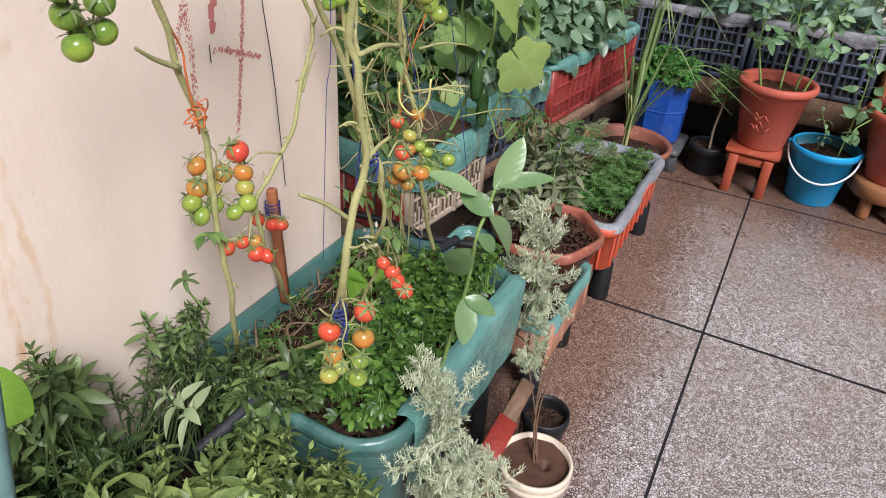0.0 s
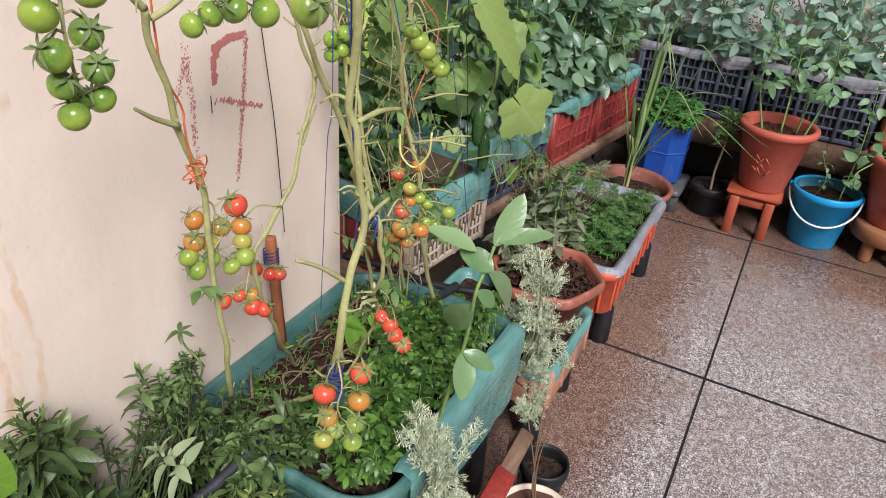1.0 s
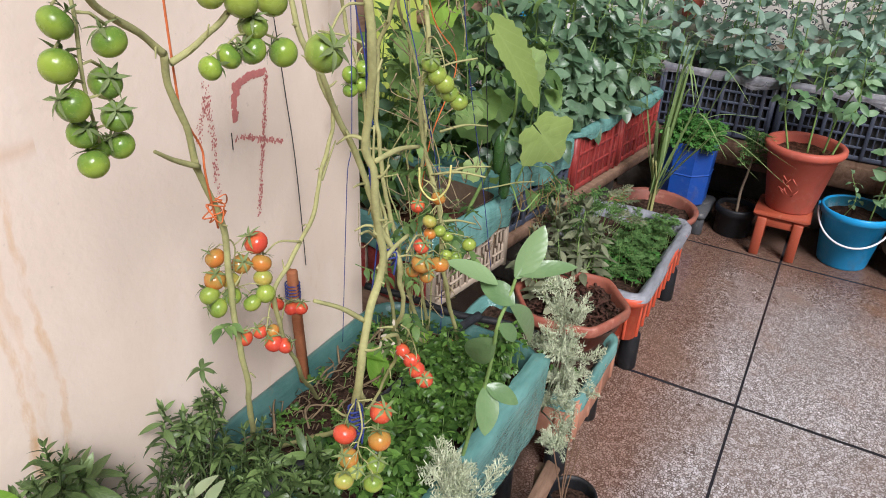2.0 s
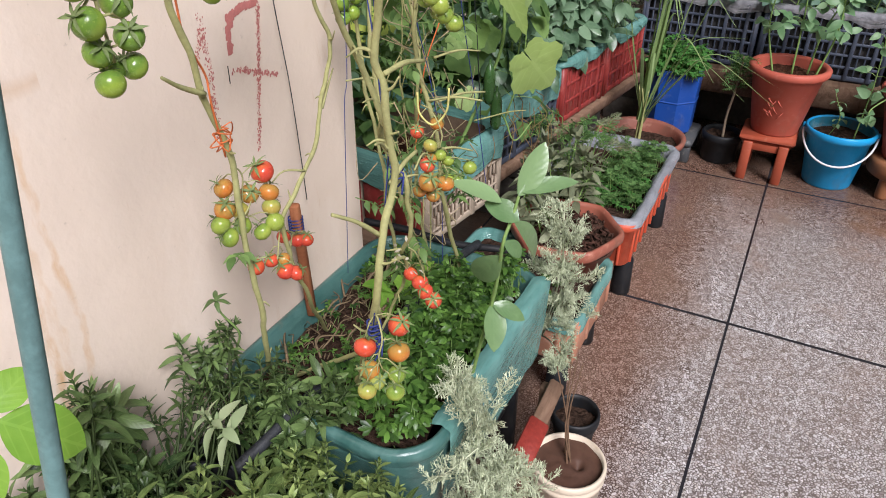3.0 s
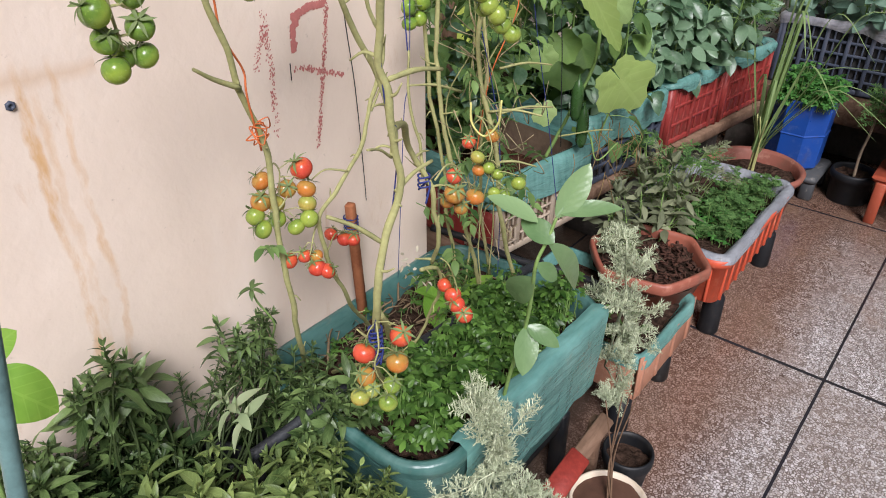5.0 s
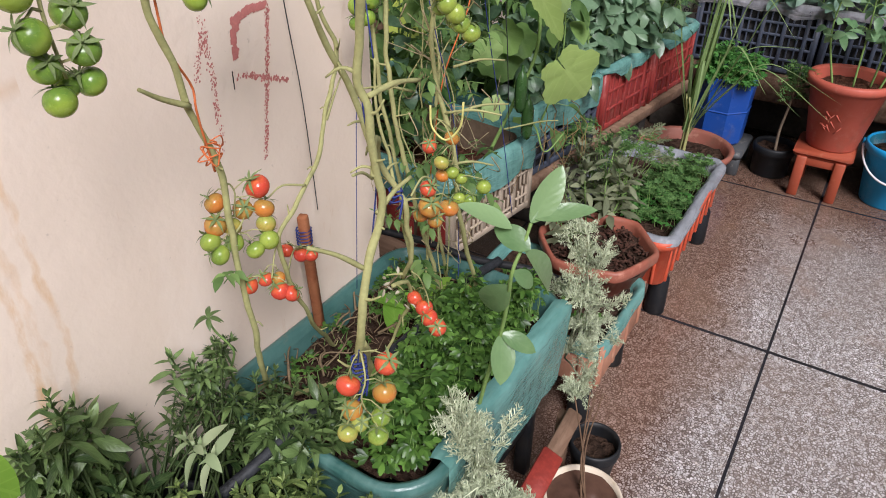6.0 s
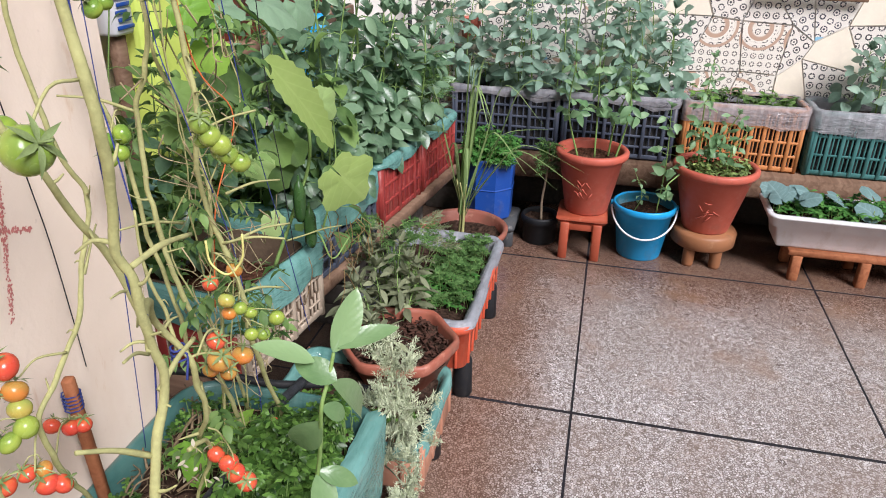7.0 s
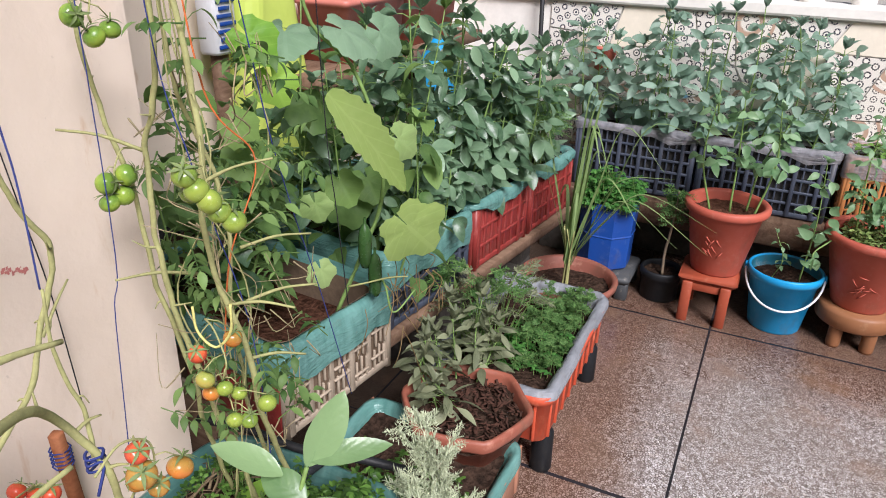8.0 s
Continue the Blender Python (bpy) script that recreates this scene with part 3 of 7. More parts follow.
    for j in range(len(loops) - 1):
        for i in range(n):
            k = (i + 1) % n
            faces.append((j * n + i, j * n + k, (j + 1) * n + k, (j + 1) * n + i))
    return mb.add(verts, faces)


def sheet(mb, ring, z, rough=0.012, inner=6, seed=0.0):
    """A lumpy bed that fills a loop."""
    n = len(ring)
    cx, cy = sum(p[0] for p in ring) / n, sum(p[1] for p in ring) / n
    verts, faces = [(cx, cy, z + 0.4 * rough)], []
    for j in range(1, inner + 1):
        t = j / inner
        for x, y in ring:
            px, py = cx + (x - cx) * t, cy + (y - cy) * t
            verts.append((px, py, z + rough * noise.noise((px * 22 + seed, py * 22, 1.7)) + 0.6 * rough * noise.noise((px * 61, py * 61 + seed, 3.1))))
    for i in range(n):
        k = (i + 1) % n
        faces.append((0, 1 + i, 1 + k))
        for j in range(inner - 1):
            a, b = 1 + j * n, 1 + (j + 1) * n
            faces.append((a + i, b + i, b + k, a + k))
    return mb.add(verts, faces)


def origin(ob):
    at = Vector((0, 0, 0))
    while ob is not None:
        at += ob.location
        ob = ob.parent
    return at


def part(name, mb, material, parent=None, label="", smooth=True):
    """Links the mesh, given in world places, under its thing."""
    o = origin(parent)
    me = bpy.data.meshes.new(name)
    me.from_pydata([(x - o.x, y - o.y, z - o.z) for x, y, z in mb.v], [], mb.f)
    me.materials.append(material)
    if any(u != (0.0, 0.0) for u in mb.uv):
        lay = me.uv_layers.new(name="blade")
        idx = np.empty(len(me.loops), dtype=np.int32)
        me.loops.foreach_get("vertex_index", idx)
        lay.data.foreach_set("uv", np.array(mb.uv, dtype=np.float32)[idx].ravel())
    me.polygons.foreach_set("use_smooth", [smooth] * len(me.polygons))
    me.validate()
    me.update()
    ob = new(name, me)
    ob.parent = parent
    if label:
        ob["label"] = label
    return ob


def thing(name, at, label, category, group="", kind=""):
    ob = new(name)
    ob.empty_display_size = 0.05
    ob.location = at
    return tagged(ob, label, category, group, kind)


def setting(name, mb, material, label, category, smooth=False):
    return tagged(part(name, mb, material, None, "", smooth), label, category, "", "structure")


rnd = random.Random(7)


def jit(a):
    return rnd.uniform(-a, a)


# ---- setting ----
PX, PY = 0.81, 0.915
mb = MB()
box(mb, (-1.5, -5.49, -0.12), (4.86, 1.5, -0.0012))
floor = setting("floor", mb, STRIP, "terrazzo terrace floor with black dividing strips", "floor")
mb = MB()
box(mb, (-200, -200, -3.3), (200, 200, -3.2))
setting("ground", mb, CONCRETE, "far grey ground below the terrace", "ground")
mb = MB()
box(mb, (-1.5, -5.49, -0.1), (-0.70, -0.70, 2.7))
setting("wall_left", mb, WALL, "cream painted wall with rust streaks and red brush marks", "wall")
mb = MB()
box(mb, (-1.5, -0.70, -0.1), (-1.32, 1.62, 1.28))
setting("wall_recess", mb, WALL, "cream wall behind the crowded planters", "wall")
mb = MB()
box(mb, (-1.5, 1.5, -0.1), (4.86, 1.62, 0.965))
parapet = setting("wall_far", mb, WHITEWASH, "low parapet wall clad in broken patterned tiles", "wall")
mb = MB()
box(mb, (-1.5, 1.475, 0.965), (4.86, 1.66, 1.01), None, 0.008)
setting("parapet_ledge", mb, WHITEWASH, "pale ledge along the parapet under the balusters", "trim")
mb = MB()
box(mb, (-1.5, 1.50, 1.335), (4.86, 1.63, 1.405), None, 0.01)
setting("parapet_rail", mb, WHITEWASH, "white handrail over the balusters", "rail")
# unseen walls, added to close the terrace and hold back low sky light
mb = MB()
box(mb, (4.86, -5.49, -0.1), (5.02, 1.66, 2.2))
box(mb, (-1.5, -5.64, -0.1), (5.02, -5.49, 2.7))
setting("wall_near", mb, WALL, "unseen plain cream walls added round the rest of the terrace", "wall")

# added dark board that stands for the shade behind the far bench
mb = MB()
box(mb, (-1.3, 1.482, -0.002), (4.85, 1.4992, 0.232), None, 0.004)
setting("plinth", mb, DARK_BLOCK, "added dark strip for the shade along the parapet's foot", "trim")

bal = thing("baluster", (0, 0, 0), "white turned baluster standing on the parapet ledge", "baluster", "balusters on the parapet")
mb = MB()
lathe(mb, (0, 0, 1.01), [(0.04, 0), (0.04, 0.03), (0.022, 0.045), (0.028, 0.07), (0.046, 0.13), (0.04, 0.18), (0.02, 0.24), (0.026, 0.265), (0.04, 0.28), (0.04, 0.325)], 16)
part("shaft", mb, WHITEWASH, bal)
bal.matrix_basis = pose(-1.35, 1.57, 0)
for i in range(1, 39):
    copy_thing(bal, pose(-1.35 + 0.16 * i, 1.57, 0))


# ---- crates and planters ----
def crate(name, ln, wd, h, mat, label, group="", bars=5, posts=9, liner=None, soil=SOIL, drape=0.06, solid=False, category="crate", inner=BAG, sunk=0.035):
    """A moulded crate, long side along x, its base at z 0: lattice sides, rim, corners, lining and soil."""
    ob = thing(name, (0, 0, 0), label, category, group)
    mb = MB()
    box(mb, (-ln / 2 + 0.006, -wd / 2 + 0.006, 0), (ln / 2 - 0.006, wd / 2 - 0.006, 0.012), None, 0.004)
    part("base", mb, mat, ob)
    shapes = {}

    def slat(kind, ax, sg, a0, a1, z0, z1, o0, o1):
        """One bar of the lattice; bars of one size share their mesh."""
        size = (round(a1 - a0, 4), round(z1 - z0, 4), round(abs(o1 - o0), 4), ax)
        if size not in shapes:
            mb = MB()
            hx, hy = (size[0] / 2, size[2] / 2) if ax == 0 else (size[2] / 2, size[0] / 2)
            box(mb, (-hx, -hy, -size[1] / 2), (hx, hy, size[1] / 2), None, 0.0014)
            shapes[size] = part(kind, mb, mat, ob)
            q = shapes[size]
        else:
            q = new(kind, shapes[size].data)
            q.parent = ob
        a, o = (a0 + a1) / 2, sg * (o0 + o1) / 2
        q.location = (a, o, (z0 + z1) / 2) if ax == 0 else (o, a, (z0 + z1) / 2)

    for ax, sg in ((0, 1), (0, -1), (1, 1), (1, -1)):
        half, off = (ln / 2, wd / 2) if ax == 0 else (wd / 2, ln / 2)
        cnt = max(3, round(posts * (half * 2) / ln))
        if solid:
            slat("side_panel", ax, sg, -half + 0.004, half - 0.004, 0.004, h - 0.004, off - 0.008, off - 0.005)
        for i in range(bars):
            z = 0.006 + (h - 0.034) * i / (bars - 1)
            slat("slat", ax, sg, -half + 0.006, half - 0.006, z, z + (0.016 if i in (0, bars - 1) else 0.009), off - 0.007, off)
        for i in range(cnt + 1):
            a = -half + 0.016 + (2 * half - 0.032) * i / cnt
            w = 0.007 if i % 3 == 0 or posts < 9 else 0.003
            slat("rib", ax, sg, a - w, a + w, 0.006, h - 0.006, off - 0.0065, off + (0.003 if i % 3 == 0 else -0.001))
    mb = MB()
    o1, i1 = rounded(-ln / 2 - 0.006, -wd / 2 - 0.006, ln / 2 + 0.006, wd / 2 + 0.006, 0.03), rounded(-ln / 2 + 0.01, -wd / 2 + 0.01, ln / 2 - 0.01, wd / 2 - 0.01, 0.02)
    shell(mb, [(i1, h - 0.018), (o1, h - 0.018), (o1, h), (i1, h), (i1, h - 0.018)])
    part("rim", mb, mat, ob)
    for sx in (-1, 1):
        for sy in (-1, 1):
            mb = MB()
            sweep(mb, [(sx * (ln / 2 - 0.008), sy * (wd / 2 - 0.008), 0), (sx * (ln / 2 - 0.008), sy * (wd / 2 - 0.008), h - 0.01)], 0.010, n=8)
            part("corner_post", mb, mat, ob)
    mb = MB()
    g = 0.024 if solid else 0.014
    a = rounded(-ln / 2 + g, -wd / 2 + g, ln / 2 - g, wd / 2 - g, 0.03)
    shell(mb, [(a, 0.016), (a, h * 0.5), (a, h - 0.004)], 0.004)
    part("inner_bag", mb, inner, ob, "dark bag inside the lattice")
    if liner:
        mb = MB()
        k = 10
        grow = lambda g, r: rounded(-ln / 2 - g, -wd / 2 - g, ln / 2 + g, wd / 2 + g, r, k)
        dense = lambda ring: [tuple(np.array(ring[i]) * (1 - s / 6) + np.array(ring[(i + 1) % len(ring)]) * s / 6) for i in range(len(ring)) for s in range(6)]
        shell(mb, [(dense(grow(-0.018, 0.03)), h - sunk - 0.01), (dense(grow(-0.014, 0.03)), h + 0.002), (dense(grow(0.002, 0.035)), h + 0.008), (dense(grow(0.012, 0.04)), h), (dense(grow(0.014, 0.04)), h - drape * 0.5), (dense(grow(0.012, 0.04)), h - drape)], 0.006, ln * 31 + h * 7)
        ring = len(mb.v) // 6
        for q in range(4 * ring, 6 * ring):
            x, y, z = mb.v[q]
            mb.v[q] = (x, y, z + (0.5 if q < 5 * ring else 1.0) * drape * (0.7 if drape < 0.06 else 0.22) * noise.noise((x * 13 + ln * 50, y * 13, h * 40)))
        part("plastic_lining", mb, liner, ob, "wrinkled plastic sheet folded over the rim")
    mb = MB()
    sheet(mb, rounded(-ln / 2 + 0.016, -wd / 2 + 0.016, ln / 2 - 0.016, wd / 2 - 0.016, 0.03), h - sunk, 0.014, 8, ln * 10)
    part("soil", mb, soil, ob, "crumbly dark soil")
    return ob


# the row on the left shelf runs a little askew to the floor's strips
ROW = 82.0
beige = crate("vegetable_crate", 0.32, 0.50, 0.195, BEIGE_P, "beige lattice crate lined with green plastic on the shelf", "", 2, 5, GREEN_FILM, RED_SOIL, 0.072, True, inner=BEIGE_BAG, sunk=0.085)
mb = MB()
for i in range(3):
    box(mb, (-0.166, -0.245 + 0.09 * i, 0.004), (-0.161, -0.165 + 0.09 * i, 0.12), None, 0.002)
for q in beige.children:
    if q.name.startswith("side_panel"):
        q.data.materials[0] = BEIGE_BAG
part("end_panel", mb, RED_P, beige, "red end panel with moulded ribs")
for k in range(5):
    a = -0.144 + 0.0576 * k
    for row, (z0, z1) in enumerate(((0.022, 0.066), (0.072, 0.118), (0.122, 0.16))):
        for i in range(3):
            mb = MB()
            x = a + 0.013 + 0.0155 * i + (0.005 if row % 2 else 0.0)
            box(mb, (x, -0.2525, z0 + 0.006 * (i % 2)), (x + 0.0042, -0.2465, z1 + 0.008 * ((i + row) % 2)), None, 0.0012)
            part("slat", mb, BEIGE_P, beige)
        mb = MB()
        z = z0 + 0.012 + 0.012 * ((k + row) % 3)
        box(mb, (a + 0.004, -0.2535, z), (a + 0.050, -0.2470, z + 0.0045), None, 0.0012)
        part("slat", mb, BEIGE_P, beige)
beige.matrix_basis = pose(-0.872, -0.335, 0.347, 0, 0, ROW)

dark = crate("vegetable_crate", 0.36, 0.50, 0.20, NAVY_P, "dark lattice crate lined with green plastic sheet", "", 5, 10, GREEN_FILM, SOIL, 0.085)
dark.matrix_basis = pose(-0.893, 0.105, 0.347, 0, 0, ROW)

red = crate("vegetable_crate", 0.31, 0.50, 0.20, RED_P, "red ribbed crate lined with green plastic on the shelf", "red crates on the shelf", 4, 7, GREEN_FILM, SOIL, 0.03, True)
red.matrix_basis = pose(-0.845, 0.478, 0.347, 0, 0, ROW)
copy_thing(red, pose(-0.80, 0.80, 0.347, 0, 0, ROW))

mb = MB()
box(mb, (-0.96, -0.26, 0.312), (0.635, 0.28, 0.345), None, 0.004)
shelf = part("shelf_board", mb, WOOD, None)
tagged(shelf, "weathered wooden board carrying the crates", "shelf")
shelf.matrix_basis = pose(-0.86, 0.33, 0, 0, 0, ROW)


def stack(name, x, y, w, d, n, h, label, category, group, piece):
    """Loose masonry pieces piled up, each a piece of its own."""
    ob = thing(name, (x, y, 0), label, category, group)
    for k in range(n):
        mb = MB()
        box(mb, (x - w + jit(0.008), y - d + jit(0.006), h * k), (x + w + jit(0.008), y + d, h * (k + 1) - 0.001), None, 0.004)
        part(piece, mb, DARK_BLOCK, ob)


for x, y in ((-0.90, -0.45), (-0.80, 0.30), (-0.74, 0.82)):
    stack("brick_stack", x, y, 0.1, 0.05, 4, 0.078, "stack of dark concrete bricks under the shelf board", "bricks", "brick stacks", "brick")

# far row, in front of the tiled parapet
navy = crate("vegetable_crate", 0.44, 0.21, 0.25, NAVY_P, "navy lattice crate with pale plastic lining before the parapet", "navy crates along the parapet", 6, 16, CLEAR_FILM, SOIL, 0.034)
navy.matrix_basis = pose(-0.40, 1.375, 0.312)
copy_thing(navy, pose(0.055, 1.375, 0.312))
tan = crate("vegetable_crate", 0.44, 0.21, 0.25, TAN_P, "tan orange lattice crate lined with pale plastic", "", 5, 26, CLEAR_FILM, SOIL, 0.075)
tan.matrix_basis = pose(0.525, 1.375, 0.312)
teal = crate("vegetable_crate", 0.46, 0.21, 0.25, TEAL_P, "teal lattice crate lined with pale plastic", "", 4, 26, CLEAR_FILM, SOIL, 0.09)
teal.matrix_basis = pose(1.0, 1.375, 0.312)
copy_thing(teal, pose(1.48, 1.375, 0.312))
mb = MB()
box(mb, (-0.72, 1.22, 0.215), (1.9, 1.495, 0.31), None, 0.006)
tagged(part("bench_board", mb, WOOD), "thick weathered timber bench under the far crates", "bench")
for x in (-0.65, 0.1, 0.85, 1.6):
    stack("block_stack", x, 1.37, 0.09, 0.07, 2, 0.107, "concrete blocks holding up the timber bench", "blocks", "block stacks", "block")

# the long tub with the tomatoes
tub = thing("planter_tub", (-0.52, -0.87, 0.0), "long tub wrapped in green plastic sheet on a dark stand", "planter")
X0, Y0, X1, Y1 = -0.694, -1.148, -0.320, -0.625


def tub_ring(g, r, k=8):
    ring = rounded(X0 - g, Y0 - g, X1 + g, Y1 + g, max(0.01, r), k)
    out = []
    for i in range(len(ring)):
        a, b = np.array(ring[i]), np.array(ring[(i + 1) % len(ring)])
        m = max(1, int(np.linalg.norm(b - a) / 0.02))
        out += [tuple(a + (b - a) * s / m) for s in range(m)]
    return out


mb = MB()
shell(mb, [(tub_ring(g, 0.075 + g), z) for g, z in ((-0.04, 0.16), (-0.03, 0.20), (-0.018, 0.28), (-0.006, 0.36), (0.0, 0.405))], 0.004)
part("tub_wall", mb, DARK_FILM, tub)
mb = MB()
shell(mb, [(tub_ring(g, 0.075 + g), z) for g, z in ((0.0, 0.395), (0.005, 0.408), (0.004, 0.419), (-0.004, 0.424), (-0.011, 0.421), (-0.016, 0.40), (-0.03, 0.36))], 0.003)
part("rolled_rim", mb, DARK_FILM, tub)
mb = MB()
flap = []
for j, (dx, z) in enumerate(((-0.028, 0.424), (-0.006, 0.431), (0.006, 0.424), (0.006, 0.39), (0.002, 0.34), (-0.002, 0.29), (-0.006, 0.25))):
    row = []
    for i in range(41):
        y = Y0 + 0.075 + (Y1 - Y0 - 0.10) * i / 40
        rag = 0.012 * noise.noise((y * 24, 3.3, 1.0)) if j == 6 else 0.0
        row.append((X1 + dx + 0.004 * noise.noise((y * 11, z * 45, 2.0)) + 0.003 * noise.noise((y * 40, z * 120, 5.0)), y, z + rag))
    flap.append(row)
mb.add([q for row in flap for q in row], [(j * 41 + i, j * 41 + i + 1, j * 41 + 42 + i, j * 41 + 41 + i) for j in range(6) for i in range(40)])
part("hanging_sheet", mb, GREEN_FILM, tub, "stretched glossy green plastic hanging over the side")
mb = MB()
sheet(mb, tub_ring(-0.034, 0.05), 0.388, 0.02, 9, 4.0)
part("soil", mb, SOIL, tub, "dark crumbly soil with straw")
for x in (X0 + 0.04, X1 - 0.05):
    for y in (Y0 + 0.07, Y1 - 0.05):
        mb = MB()
        box(mb, (x - 0.014, y - 0.014, 0), (x + 0.014, y + 0.014, 0.17), None, 0.003)
        part("stand_leg", mb, BLACK_P, tub)
mb = MB()
for lo, hi in (((X0 + 0.03, Y0 + 0.05, 0.14), (X1 - 0.04, Y0 + 0.08, 0.165)), ((X0 + 0.03, Y1 - 0.07, 0.14), (X1 - 0.04, Y1 - 0.04, 0.165)), ((X1 - 0.06, Y0 + 0.08, 0.14), (X1 - 0.04, Y1 - 0.07, 0.165)), ((X0 + 0.03, Y0 + 0.08, 0.14), (X0 + 0.05, Y1 - 0.07, 0.165))):
    box(mb, lo, hi, None, 0.003)
part("stand_frame", mb, BLACK_P, tub)
mb = MB()
shell(mb, [(tub_ring(-0.042, 0.03), 0.166), (tub_ring(-0.2, 0.005), 0.167)])
part("tub_floor", mb, BLACK_P, tub)
tub.scale.z = 1.045

# shallow orange tray on a black stub, lined with grey plastic
otray = thing("planting_tray", (-0.44, 0.24, 0.12), "shallow orange-red plastic tray lined with grey sheet", "planter")
o0, o1 = (-0.592, -0.06), (-0.282, 0.475)


def oring(g, r=0.035, k=6):
    return rounded(o0[0] - g, o0[1] - g, o1[0] + g, o1[1] + g, max(0.006, r + g), k)


mb = MB()
shell(mb, [(oring(-0.1, 0.03), 0.122), (oring(-0.012), 0.121), (oring(-0.005), 0.128), (oring(0.0), 0.235), (oring(0.012), 0.24), (oring(0.014), 0.262), (oring(0.0), 0.264), (oring(-0.006), 0.25), (oring(-0.014), 0.2)])
part("tray_body", mb, ORANGE_P, otray)
for i in range(9):
    mb = MB()
    y = o0[1] + 0.035 + (o1[1] - o0[1] - 0.07) * i / 8
    box(mb, (o1[0] - 0.018, y - 0.004, 0.130), (o1[0] + 0.0015, y + 0.004, 0.242), None, 0.002)
    part("rib", mb, ORANGE_P, otray)
for i in range(5):
    mb = MB()
    x = o0[0] + 0.05 + (o1[0] - o0[0] - 0.08) * i / 4
    box(mb, (x - 0.004, o0[1] - 0.0015, 0.130), (x + 0.004, o0[1] + 0.018, 0.242), None, 0.002)
    part("rib", mb, ORANGE_P, otray)
mb = MB()
dense = lambda ring: [tuple(np.array(ring[i]) * (1 - s / 8) + np.array(ring[(i + 1) % len(ring)]) * s / 8) for i in range(len(ring)) for s in range(8)]
shell(mb, [(dense(oring(-0.03)), 0.215), (dense(oring(-0.02)), 0.255), (dense(oring(-0.006)), 0.275), (dense(oring(0.004)), 0.274), (dense(oring(0.014)), 0.266), (dense(oring(0.016)), 0.252)], 0.009, 3.0)
part("plastic_lining", mb, GREY_FILM, otray, "creased grey plastic sheet over the tray rim")
mb = MB()
sheet(mb, oring(-0.02), 0.228, 0.012, 8, 9.0)
part("soil", mb, SOIL, otray)
for x, y in ((-0.305, 0.015), (-0.56, 0.02), (-0.305, 0.44), (-0.56, 0.44)):
    mb = MB()
    lathe(mb, (x, y, 0), [(0.0, 0.0), (0.026, 0.0), (0.028, 0.006), (0.026, 0.11), (0.02, 0.12), (0.0, 0.12)], 16)
    part("pipe_foot", mb, BLACK_P, otray, "black pipe stub foot")

# hexagonal terracotta planter, resting on the peach crate and the tray's end
hexa = thing("hexagonal_planter", (-0.425, -0.20, 0.0), "faded terracotta coloured six-sided plastic planter", "planter")
mb = MB()


def hexring(r):
    """Six sides with well rounded corners."""
    out = []
    for i in range(48):
        w = 2 * math.pi * i / 48
        f = (w - radians(10)) % (math.pi / 3) - math.pi / 6
        flat = math.cos(math.pi / 6) / math.cos(f)
        q = r * (0.22 * 0.955 + 0.78 * flat)
        out.append((-0.425 + q * math.cos(w), -0.20 + q * math.sin(w)))
    return out


shell(mb, [(hexring(r), 0.165 + z) for r, z in ((0.02, 0.0), (0.098, 0.0), (0.104, 0.006), (0.137, 0.106), (0.147, 0.109), (0.150, 0.115), (0.151, 0.133), (0.147, 0.139), (0.140, 0.139), (0.135, 0.128), (0.128, 0.09))], 0.002)
part("pot_body", mb, HEX_P, hexa)
mb = MB()
sheet(mb, [(-0.425 + 0.13 * math.cos(radians(10) + i * math.pi / 12), -0.20 + 0.13 * math.sin(radians(10) + i * math.pi / 12)) for i in range(24)], 0.27, 0.018, 6, 2.0)
part("soil", mb, SOIL, hexa, "mulched dark soil")
mb = MB()
for k in range(420):
    a, r = rnd.uniform(0, 6.3), 0.122 * math.sqrt(rnd.random())
    p = Vector((-0.425 + r * math.cos(a), -0.20 + r * math.sin(a), 0.272 + rnd.uniform(0, 0.014)))
    u, w = Vector((jit(1), jit(1), jit(0.5))).normalized() * rnd.uniform(0.004, 0.011), Vector((jit(1), jit(1), jit(0.8))).normalized() * rnd.uniform(0.002, 0.004)
    n = u.cross(w).normalized() * 0.0012
    c = [p - u - w, p + u - w, p + u + w, p - u + w]
    mb.add([tuple(q - n) for q in c] + [tuple(q + n) for q in c], [(3, 2, 1, 0), (4, 5, 6, 7), (0, 1, 5, 4), (1, 2, 6, 5), (2, 3, 7, 6), (3, 0, 4, 7)])
part("mulch", mb, MULCH, hexa, "reddish bark mulch")["kind"] = "stuff"

peach = thing("peach_crate", (-0.46, -0.38, 0.0), "broken peach coloured crate with green sheet hanging out", "crate")
for a, b in (((-0.30, -0.50), (-0.288, -0.2)), ((-0.66, -0.50), (-0.648, -0.2)), ((-0.648, -0.50), (-0.30, -0.488)), ((-0.648, -0.212), (-0.30, -0.2))):
    mb = MB()
    box(mb, (a[0] + 0.003, a[1] + 0.003, 0.125), (b[0] - 0.003, b[1] - 0.003, 0.236), None, 0.002)
    part("side_panel", mb, PEACH_P, peach)
    ln = max(b[0] - a[0], b[1] - a[1])
    for k in range(4):
        s = 0.012 + (ln - 0.05) * k / 3
        mb = MB()
        if b[0] - a[0] < 0.05:
            box(mb, (a[0] - 0.002, a[1] + s, 0.13), (b[0] + 0.001, a[1] + s + 0.014, 0.225), None, 0.002)
        else:
            box(mb, (a[0] + s, a[1] - 0.001, 0.13), (a[0] + s + 0.014, b[1] + 0.002, 0.225), None, 0.002)
        part("rib", mb, PEACH_P, peach)
mb = MB()
